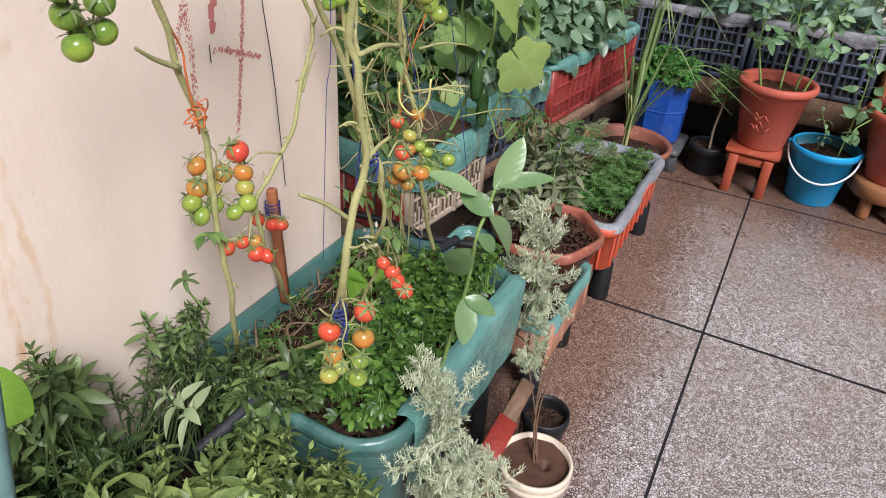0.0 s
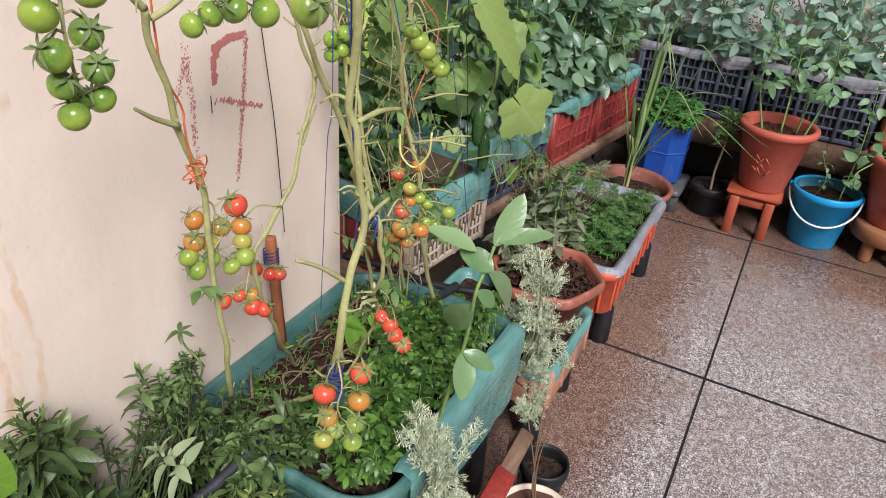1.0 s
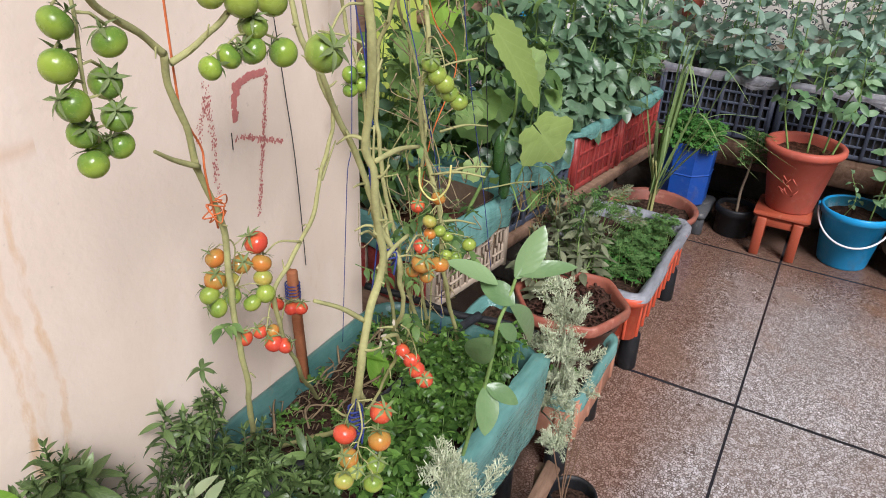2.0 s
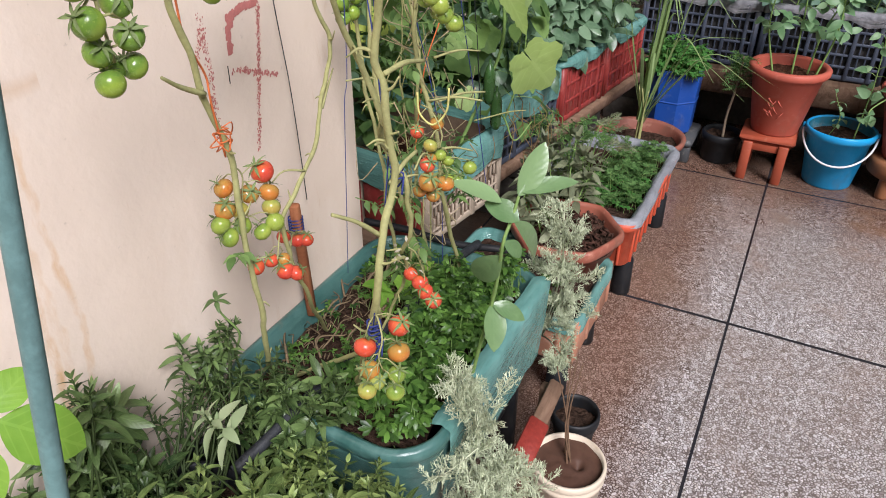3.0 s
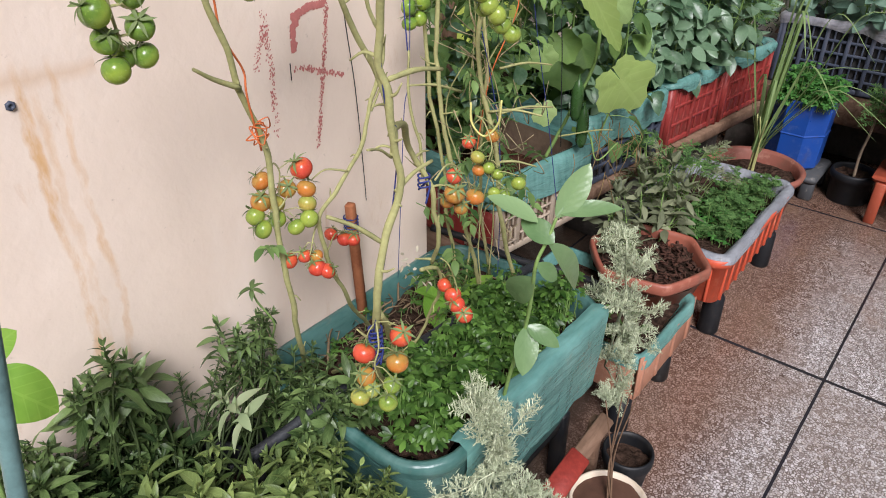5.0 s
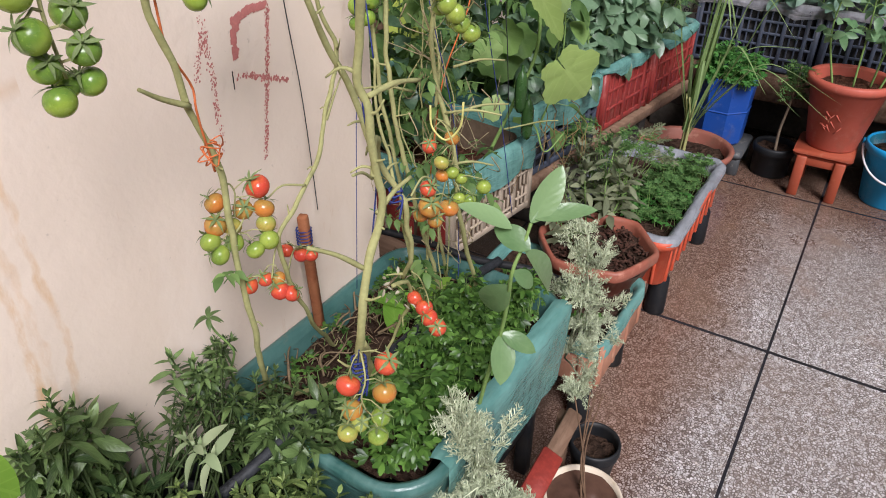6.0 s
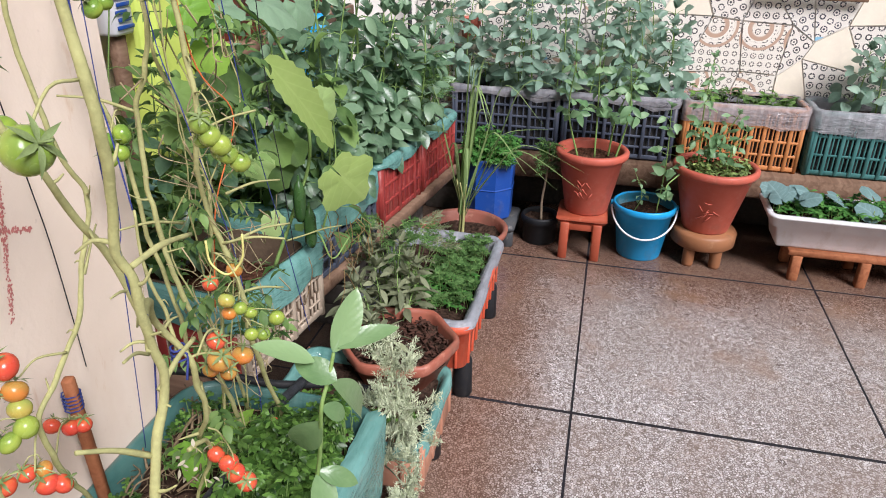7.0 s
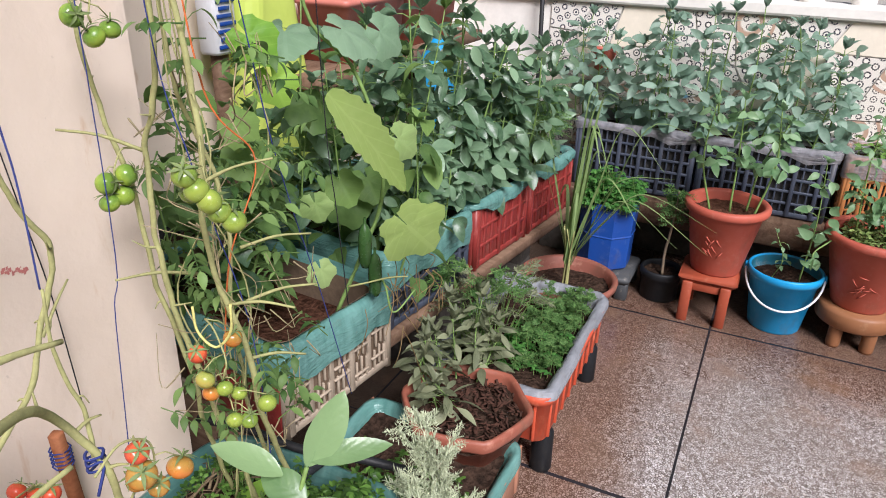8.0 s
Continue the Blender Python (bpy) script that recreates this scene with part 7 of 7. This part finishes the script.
leafy("potato_plant", (0.235, 1.05, 0.18), (0.225, 1.0, 0.60), "tall leafy shoot growing out of the blue bucket", "potato plant", L_POT, 6, 2, 0.056, 0.60, "ovate", 0.0030, STALK, "", 0.30, 1, 0.6, 0.8, 5, (0.1, -0.8, 0.5))
leafy("potato_plant", (0.29, 1.0, 0.36), (0.255, 0.94, 0.28), "drooping leafy shoot hanging beside the bucket", "potato plant", L_POT, 3, 2, 0.050, 0.60, "ovate", 0.003, STALK, "", 0.5, 1, 0.8, 0.8, 4, (0.1, -0.8, 0.5))
for x, tx, z, n in ((0.36, 0.345, 0.77, 10), (0.44, 0.46, 0.58, 7), (0.39, 0.33, 0.52, 5), (0.46, 0.50, 0.52, 5)):
    leafy("potted_plant", (x, 1.08, 0.36), (tx, 1.05, z), "upright plant with pale narrow tips in the pot", "potted plant", L_POT, n, 2, 0.046, 0.50, "ovate", 0.0034, STALK, "plants in the second pot", 0.2, 1, 0.5, 0.8, 7, (0.1, -0.7, 0.6))
carpet("clover", 0.33, 0.98, 0.54, 1.18, 0.352, 0.045, 150, 0.02, L_BUSH_LIT, "low yellow-green ground cover filling the pot", "ground cover", "round")
leafy("seedling", (0.15, 1.03, 0.18), (0.135, 1.01, 0.35), "thin seedling in the blue bucket", "seedling", L_POT, 5, 2, 0.034, 0.5, "ovate", 0.0018, STALK, "", 0.3, 0, 0.5, 0.8, 3)
carpet("tray_greens", 0.64, 0.965, 1.24, 1.17, 0.245, 0.05, 420, 0.022, L_CELERY, "carpet of small salad greens in the white tray", "salad greens", "round")
cab = thing("cabbage_seedlings", (0.9, 1.07, 0.25), "blue-green cabbage leaves among the salad greens", "cabbage")
for k in range(16):
    x, y = rnd.choice((rnd.uniform(0.63, 0.76), rnd.uniform(0.84, 1.2))), rnd.uniform(1.0, 1.15)
    mb = MB()
    lobed(mb, (x, y, 0.29 + jit(0.02)), away(rnd.uniform(0, 6.3), 0.4), UP + Vector((jit(0.4), -0.4, 0)), rnd.uniform(0.032, 0.05), 3, 0.08, 0.3, 3, 0.1)
    part("leaf", mb, L_BLUE, cab)
    mb = MB()
    sweep(mb, [(x, y, 0.24), (x, y, 0.29)], 0.002, 0.0015, 5)
    part("stalk", mb, STALK, cab)

# orange tray, hexagonal planter, basin
carpet("tray_herbs", -0.46, 0.06, -0.31, 0.45, 0.235, 0.06, 140, 0.028, L_FEATHER, "fine green herb bed in the orange tray", "herbs", "fine")
carpet("tray_herb_mat", -0.47, 0.05, -0.305, 0.25, 0.232, 0.035, 110, 0.016, L_CELERY, "low dark green herb mat in the orange tray", "herbs")
feathery("marigold_bush", (-0.52, 0.17, 0.235), 0.12, 0.17, "feathery green bush in the orange tray", "bush", 24, L_SAGE, 0.075, 6, 0.026, 2, 0.004)
feathery("marigold_bush", (-0.53, 0.10, 0.235), 0.10, 0.24, "feathery dark green bush at the tray's back", "bush", 22, L_FEATHER, 0.075, 6, 0.026, 2, 0.004)
for k in range(8):
    a = rnd.uniform(1.2, 4.6)
    x, y = -0.44 + 0.08 * math.cos(a), -0.17 + 0.07 * math.sin(a)
    leafy("sage", (x, y, 0.28), (x + 0.045 * math.cos(a) + jit(0.02), y + 0.045 * math.sin(a) + 0.03, 0.37 + jit(0.04)), "grey-green sage with long soft leaves in the six-sided planter", "sage", L_SAGE, 5, 3, 0.062, 0.36, "willow", 0.0022, STALK, "sage plants", 0.3, 0, 0.3, 0.4, 7)
for k in range(6):
    x, y = -0.48 + jit(0.06), -0.02 + jit(0.05)
    leafy("sage", (x, y, 0.25), (x + jit(0.06), y + jit(0.05), 0.42 + jit(0.05)), "grey-green sage leaning over the tray's end", "sage", L_SAGE, 5, 3, 0.060, 0.34, "willow", 0.0022, STALK, "sage plants", 0.2, 0, 0.3, 0.4, 7)
gr = thing("lemongrass", (-0.425, 0.58, 0.20), "tall arching lemongrass clump in the round basin", "lemongrass")
mb = MB()
for k in range(8):
    p = (-0.428 + jit(0.012), 0.57 + jit(0.012), 0.20)
    sweep(mb, curve([p, (p[0] + jit(0.006), p[1] + jit(0.006), 0.32), (p[0] + jit(0.02), p[1] + jit(0.02), 0.42)], 4), 0.0030, 0.0020, 6)
part("stalk_sheaf", mb, SHEATH, gr)["kind"] = "stuff"
for k in range(20):
    az = rnd.uniform(0, 6.3)
    reach, high = rnd.uniform(0.04, 0.20), rnd.uniform(0.50, 0.80)
    if k < 5:
        az, reach, high = rnd.uniform(-0.5, 0.9), rnd.uniform(0.02, 0.07), rnd.uniform(0.74, 0.86)
    elif k < 13:
        az = rnd.uniform(-0.9, 0.3)
    p = Vector((-0.428 + jit(0.015), 0.57 + jit(0.015), 0.30))
    tip = p + Vector((reach * math.cos(az), reach * math.sin(az), high - 0.30))
    drop = Vector((reach * 1.1 * math.cos(az), reach * 1.1 * math.sin(az), -0.10 if k > 5 else 0.02))
    line = curve([p, p * 0.5 + tip * 0.5 + Vector((0, 0, 0.03)), tip, tip + drop], 6)
    mb = MB()
    n = len(line)
    v, f = [], []
    side = Vector((-math.sin(az), math.cos(az), 0))
    for i, q in enumerate(line):
        w = 0.0062 * (1 - (i / (n - 1)) ** 2.2) * (0.6 + 0.4 * min(1, i / 4)) + 0.0003
        v += [tuple(q - side * w + UP * w * 0.4), tuple(q), tuple(q + side * w + UP * w * 0.4)]
    for i in range(n - 1):
        f += [(3 * i, 3 * i + 1, 3 * i + 4, 3 * i + 3), (3 * i + 1, 3 * i + 2, 3 * i + 5, 3 * i + 4)]
    mb.add(v, f)
    part("blade", mb, L_GRASS, gr)

# ---- lines, stake, pipes ----
def string(name, ctrl, r, mat, label, category="twine"):
    mb = MB()
    sweep(mb, curve(ctrl, 8), r, n=5)
    return tagged(part(name, mb, mat), label, category)


string("twine", [(-0.60, -0.895, 0.52), (-0.60, -0.87, 0.80), (-0.60, -0.85, 1.0), (-0.60, -0.84, 2.2)], 0.0007, BLUE_TWINE, "taut blue twine hanging beside the tomato vine")
string("twine", [(-0.50, -0.53, 0.51), (-0.50, -0.60, 0.73), (-0.50, -0.67, 0.93), (-0.50, -0.72, 1.13), (-0.50, -0.9, 2.0)], 0.0008, BLUE_TWINE, "blue twine running up to a cucumber vine")
string("twine", [(-0.333, -1.222, 0.73), (-0.333, -1.175, 0.93), (-0.323, -1.205, 1.08), (-0.323, -1.185, 2.0)], 0.0008, BLUE_TWINE, "blue twine wound along a thick tomato stem")
string("twine", [(-0.49, -0.75, 0.42), (-0.495, -0.76, 0.75), (-0.52, -0.80, 0.98), (-0.55, -0.81, 1.2), (-0.55, -0.82, 2.0)], 0.0008, BLUE_TWINE, "blue twine holding the tangled tomato vine")
string("twine", [(-0.69, -0.872, 0.63), (-0.69, -0.875, 0.71), (-0.69, -0.882, 0.835), (-0.69, -0.897, 0.968), (-0.69, -0.93, 1.3), (-0.69, -0.95, 1.9)], 0.0008, BLACK_TWINE, "thin black twine hanging down the cream wall")
string("twine", [(-0.56, -0.44, 0.62), (-0.57, -0.45, 0.8), (-0.58, -0.46, 1.0), (-0.60, -0.47, 1.8)], 0.0009, BLACK_TWINE, "black twine above the beige crate")
string("twine", [(-0.56, -1.166, 0.86), (-0.553, -1.18, 0.93), (-0.556, -1.178, 0.96), (-0.548, -1.20, 1.0), (-0.55, -1.205, 1.05), (-0.54, -1.21, 1.5)], 0.0013, ORANGE_TWINE, "orange twine wound round a tomato stem")
string("twine", [(-0.53, -0.78, 0.70), (-0.52, -0.76, 0.85), (-0.50, -0.72, 0.97), (-0.52, -0.77, 1.06), (-0.54, -0.78, 1.3)], 0.0011, ORANGE_TWINE, "loose orange twine among the tomato leaves")
mb = MB()
for k in range(7):
    a = k * 0.9
    c = Vector((-0.558, -1.166, 0.875 + 0.004 * k))
    sweep(mb, curve([c + away(a, 0) * 0.007, c + away(a + 1.5, 0.3) * 0.012, c + away(a + 3, -0.4) * 0.013 + Vector((0, jit(0.01), jit(0.012))), c + away(a + 4.5, 0) * 0.008], 4), 0.0009, n=4)
tagged(part("twine_knot", mb, ORANGE_TWINE), "frayed orange twine knot on the tomato stem", "twine", "", "stuff")
mb = MB()
for k in range(6):
    c = Vector((-0.335, -1.216, 0.705 + 0.006 * k))
    sweep(mb, curve([c + away(a, 0) * 0.0085 for a in (0, 1.6, 3.2, 4.8, 6.4)] + [c + Vector((jit(0.015), jit(0.015), -0.02))], 4), 0.0012, n=4)
tagged(part("twine_knot", mb, BLUE_TWINE), "blue twine wrapped round the thick stem", "twine", "", "stuff")
string("twine", [(-0.411, -1.070, 0.985), (-0.432, -1.055, 1.06), (-0.455, -1.045, 1.16), (-0.50, -1.02, 1.6)], 0.0008, BLUE_TWINE, "blue twine holding up a thin tomato shoot")
mb = MB()
for k in range(3):
    c = Vector((-0.386, -1.074, 0.834 + 0.006 * k))
    sweep(mb, curve([c + away(a, 0) * 0.008 for a in (0, 1.6, 3.2, 4.8, 6.4)] + [c + Vector((jit(0.015), jit(0.015), -0.02))], 4), 0.0013, n=4)
tagged(part("twine_knot", mb, BLUE_TWINE), "blue twine knotted round a side branch", "twine", "", "stuff")
string("wire_loop", [(-0.467, -0.878, 0.86), (-0.464, -0.878, 0.83), (-0.444, -0.875, 0.815), (-0.424, -0.872, 0.838), (-0.42, -0.872, 0.872)], 0.0016, YELLOW_WIRE, "bent pale yellow wire loop on a vine", "wire")

stk = thing("wooden_stake", (-0.672, -0.915, 0.42), "short red-brown wooden stake against the wall", "stake")
mb = MB()
box(mb, (-0.0075, -0.0075, 0.0), (0.0075, 0.0075, 0.232), pose(-0.672, -0.915, 0.420, 3, -1, 20), 0.002)
part("shaft", mb, STAKE_W, stk)
mb = MB()
for k in range(5):
    c = Vector((-0.675, -0.925, 0.60 + 0.006 * k))
    sweep(mb, [c + away(a, 0.1) * 0.0125 for a in (0.2, 1.0, 1.8, 2.6, 3.4, 4.2, 5.0, 5.8, 6.5)], 0.0012, n=4)
part("binding", mb, BLUE_TWINE, stk, "blue twine binding")
mb = MB()
sweep(mb, curve([(-0.478, -0.622, 0.464), (-0.490, -0.70, 0.466), (-0.495, -0.80, 0.462), (-0.500, -0.90, 0.460), (-0.512, -1.03, 0.460), (-0.522, -1.13, 0.462), (-0.530, -1.205, 0.452), (-0.546, -1.265, 0.436)], 8), 0.0088, n=10)
tagged(part("irrigation_pipe", mb, PIPE_GREY), "dusty grey irrigation pipe lying across the tub", "pipe")
mb = MB()
sweep(mb, curve([(-0.72, -0.66, 0.47), (-0.635, -0.638, 0.462), (-0.53, -0.625, 0.45), (-0.43, -0.60, 0.45), (-0.36, -0.56, 0.42)], 8), 0.0075, n=10)
tagged(part("water_pipe", mb, PIPE), "black rubber water pipe behind the tub", "pipe")

# ---- red brush marks on the wall, dry and broken ----
def brush(pts, width, flecks, label, solid=0.0):
    """A stroke of dry paint: many thin flecks along a line on the wall face."""
    mb = MB()
    for i in range(flecks):
        t = rnd.random() * (len(pts) - 1)
        k = int(t)
        y = pts[k][0] + (pts[k + 1][0] - pts[k][0]) * (t - k) + rnd.gauss(0, width * 0.33)
        z = pts[k][1] + (pts[k + 1][1] - pts[k][1]) * (t - k) + jit(0.003)
        a, b = rnd.uniform(0.0005, 0.0014) * (1 + solid), rnd.uniform(0.0006, 0.002) * (1 + solid)
        x = -0.6996 + 0.0000018 * i
        mb.add([(x, y - a, z - b), (x, y + a, z - b * 0.7), (x, y + a * 0.8, z + b), (x, y - a * 0.7, z + b * 0.8)], [(0, 1, 2, 3)])
    return tagged(part("paint_mark", mb, MARK_PAINT), label, "paint mark", "red paint marks", "stuff")


brush([(-0.988, 0.915), (-0.985, 0.945), (-0.975, 0.962)], 0.0050, 240, "red painted downstroke on the cream wall", 1.6)
brush([(-0.985, 0.958), (-0.955, 0.967), (-0.925, 0.967)], 0.0048, 240, "red painted bar on the cream wall", 1.3)
brush([(-0.920, 0.965), (-0.93, 0.90), (-0.945, 0.83), (-0.958, 0.755)], 0.0065, 330, "worn red brush stroke running down the wall", 0.05)
brush([(-0.985, 0.888), (-0.94, 0.872), (-0.895, 0.855)], 0.011, 130, "worn red cross stroke on the wall", 0.3)
brush([(-1.035, 0.975), (-1.030, 0.90), (-1.036, 0.795)], 0.010, 170, "faint red brush stroke on the wall", 0.0)
brush([(-1.035, 0.955), (-1.055, 0.90)], 0.009, 60, "faint short red brush stroke", 0.0)
mb = MB()
mb.add([(-0.6992, -0.9985, 0.872), (-0.6992, -0.9965, 0.872), (-0.6992, -0.9962, 0.897), (-0.6992, -0.998, 0.897)], [(0, 1, 2, 3)])
tagged(part("pencil_tick", mb, BLACK_TWINE), "short dark vertical tick on the wall", "mark", "", "stuff")
mb = MB()
lathe(mb, (0, 0, 0), [(0.0, 0.0015), (0.0022, 0.0015), (0.0026, 0.003), (0.0046, 0.003), (0.0056, 0.0015), (0.0058, 0.0)], 6)
scr = tagged(part("wall_plug", mb, NAVY_P), "small dull blue six-sided wall plug", "plug")
scr.matrix_basis = pose(-0.70, -1.368, 0.94, 0, 90, 0)

# ---- behind the shelf ----
for k, (y, w) in enumerate(((0.62, 0.36), (1.02, 0.38))):
    ob = thing("window_box", (-1.20, y, 0.84), "faded red plastic window box against the back wall", "planter", "faded red planters")
    mb = MB()
    rr = lambda g: rounded(-1.29 - g * 0.2, y - w / 2 - g, -1.11 + g, y + w / 2 + g, 0.02)
    shell(mb, [(rr(-0.05), 0.842), (rr(-0.012), 0.841), (rr(0.0), 1.0), (rr(0.01), 1.005), (rr(0.01), 1.02), (rr(-0.006), 1.02), (rr(-0.012), 0.98), (rr(-0.08), 0.975)])
    part("box_body", mb, PINK_P, ob)
mb = MB()
box(mb, (-1.315, 0.25, 0.80), (-1.08, 1.40, 0.839), None, 0.004)
tagged(part("back_shelf", mb, WOOD), "rough dark timber shelf on the back wall", "shelf")
for y in (0.30, 1.22):
    mb = MB()
    box(mb, (-1.31, y - 0.03, 0.0), (-1.24, y + 0.03, 0.799), None, 0.005)
    tagged(part("shelf_post", mb, WOOD), "timber post under the back shelf", "post", "back shelf posts")
jug = thing("water_container", (-1.03, 0.88, 0.346), "blue plastic water container standing behind the beans", "container")
mb = MB()
box(mb, (-1.09, 0.81, 0.347), (-0.97, 0.95, 0.80), None, 0.02)
lathe(mb, (-1.03, 0.88, 0.795), [(0.06, 0.0), (0.05, 0.03), (0.028, 0.04), (0.028, 0.075), (0.0, 0.077)], 18)
part("container_body", mb, SKY_P, jug)
bag = thing("plastic_sack", (-1.22, 0.20, 0.5), "lime green plastic sack standing on a crate", "sack")
mb = MB()
sk = lambda g: dense(rounded(-1.29 - g, 0.09 - g, -1.16 + g, 0.33 + g, 0.05))
shell(mb, [(sk(-0.06), 0.501), (sk(0.0), 0.51), (sk(0.012), 0.65), (sk(0.0), 0.85), (sk(-0.01), 1.05), (sk(-0.05), 1.2), (sk(-0.06), 1.22)], 0.02)
part("sack_body", mb, LIME_P, bag)
bb = crate("vegetable_crate", 0.70, 0.24, 0.50, BLACK_P, "tall dark crate at the back of the shelf", "", 6, 12)
bb.matrix_basis = pose(-1.20, -0.02, 0.0, 0, 0, 90)
wp = thing("patterned_panel", (-1.24, -0.12, 0.5), "white plastic panel with small blue pattern", "panel")
mb = MB()
box(mb, (-1.26, 0.0, 0.92), (-1.20, 0.082, 1.12), None, 0.008)
part("panel_body", mb, WHITE_P, wp)
mb = MB()
box(mb, (-1.245, 0.02, 0.501), (-1.215, 0.06, 0.921), None, 0.004)
part("panel_post", mb, WOOD, wp)
for k in range(7):
    mb = MB()
    box(mb, (-1.199, 0.008 + 0.008 * (k % 2), 0.935 + 0.018 * k), (-1.194, 0.072 - 0.010 * (k % 3), 0.944 + 0.018 * k), None, 0.001)
    part("pattern_bar", mb, BLUE_P, wp)
mb = MB()
sweep(mb, [(-0.906, -0.385, 0.478), (-0.903, -0.28, 0.482), (-0.900, -0.165, 0.50)], 0.008, n=8)
tagged(part("garden_stick", mb, GREY_P), "short grey plastic rod lying on the crate's soil", "stick")
mb = MB()
sweep(mb, [(-0.845, 1.44, 0.0), (-0.846, 1.45, 0.6), (-0.862, 1.45, 1.25)], 0.009, n=10)
tagged(part("corner_post", mb, PIPE), "thin dark post standing in the terrace corner", "post")
mb = MB()
box(mb, (0.52, 1.458, 0.930), (0.90, 1.474, 0.955), None, 0.003)
tagged(part("plank", mb, WOOD), "short weathered plank fixed under the parapet ledge", "plank")
round_pot("flower_pot", (-0.588, 1.452), 0.72, 0.085, 0.034, 0.040, TERRA, "tiny terracotta pot hung on the tiled parapet", SOIL, 0.004, 0.02)
round_pot("flower_pot", (-0.16, 1.57), 1.011, 0.12, 0.06, 0.08, TERRA, "small terracotta pot standing on the parapet ledge")

# ---- pieces of the floor and the parapet ----
GAP, GAP_Y = 0.0034, 0.006
mb = MB()
box(mb, (-PX / 2 + GAP, -PY / 2 + GAP_Y, -0.03), (PX / 2 - GAP, PY / 2 - GAP_Y, 0.0), None, 0.0012)
first = None
last = MB()
box(last, (-PX / 2 + GAP, -PY / 2 + GAP_Y, -0.03), (PX / 2 - GAP, 1.499 - 1.5 * PY, 0.0), None, 0.0012)
for i in range(-1, 6):
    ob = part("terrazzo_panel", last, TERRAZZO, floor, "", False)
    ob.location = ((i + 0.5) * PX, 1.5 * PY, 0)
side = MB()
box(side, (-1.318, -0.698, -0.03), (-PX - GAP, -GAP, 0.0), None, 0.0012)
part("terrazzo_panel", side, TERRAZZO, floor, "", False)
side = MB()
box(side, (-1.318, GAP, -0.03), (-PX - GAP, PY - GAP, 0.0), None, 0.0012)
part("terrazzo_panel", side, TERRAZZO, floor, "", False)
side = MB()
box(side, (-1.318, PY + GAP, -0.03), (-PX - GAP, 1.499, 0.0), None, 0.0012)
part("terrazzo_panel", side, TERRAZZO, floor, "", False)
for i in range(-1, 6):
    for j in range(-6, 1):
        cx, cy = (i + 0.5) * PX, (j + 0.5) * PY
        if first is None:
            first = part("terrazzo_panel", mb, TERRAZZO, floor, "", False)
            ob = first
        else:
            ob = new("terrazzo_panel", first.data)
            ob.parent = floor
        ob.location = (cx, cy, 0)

TILES = [
    make_mosaic("tile_blue_rosette", (0.78, 0.74, 0.68), (0.022, 0.022, 0.045), (0.22, 0.45, 0.62), 29.0, 3.4),
    make_mosaic("tile_dark_dots", (0.77, 0.72, 0.66), (0.022, 0.02, 0.03), (0.30, 0.14, 0.15), 28.0, 0.0),
    make_mosaic("tile_brown_rings", (0.78, 0.73, 0.66), (0.035, 0.025, 0.03), (0.45, 0.30, 0.22), 32.0, 5.0),
    plain("tile_plain_beige", (0.80, 0.72, 0.60), 0.35, 8, 0.12, 0.0, 0.05),
]
grid = {}
for i in range(24):
    for j in range(6):
        grid[i, j] = (-0.83 + 0.145 * i + (jit(0.05) if 0 < i < 23 else 0), 0.24 + 0.144 * j + (jit(0.045) if 0 < j < 5 else 0))
for i in range(23):
    for j in range(5):
        quad = [grid[i, j], grid[i + 1, j], grid[i + 1, j + 1], grid[i, j + 1]]
        cx, cz = sum(p[0] for p in quad) / 4, sum(p[1] for p in quad) / 4
        turn = rnd.choice((0, 0.5, 1.1, 2.0))
        loop = []
        for x, z in quad:
            dx, dz = x - cx, z - cz
            sh = 1 - 0.004 / max(0.02, math.hypot(dx, dz))
            dx, dz = dx * sh, dz * sh
            loop.append((dx * math.cos(turn) + dz * math.sin(turn), -dx * math.sin(turn) + dz * math.cos(turn)))
        mb = MB()
        mb.add([(x, 0.0, z) for x, z in loop] + [(x, -0.006, z) for x, z in loop], [(0, 1, 2, 3), (7, 6, 5, 4), (0, 4, 5, 1), (1, 5, 6, 2), (2, 6, 7, 3), (3, 7, 4, 0)])
        ob = part("tile", mb, TILES[3 if (2 * i + 3 * j) % 5 == 1 else rnd.choice((0, 0, 1, 1, 2))], None, "", False)
        ob.parent = parapet
        ob.matrix_basis = Matrix.Translation((cx, 1.4985, cz)) @ Matrix.Rotation(-turn, 4, "Y")
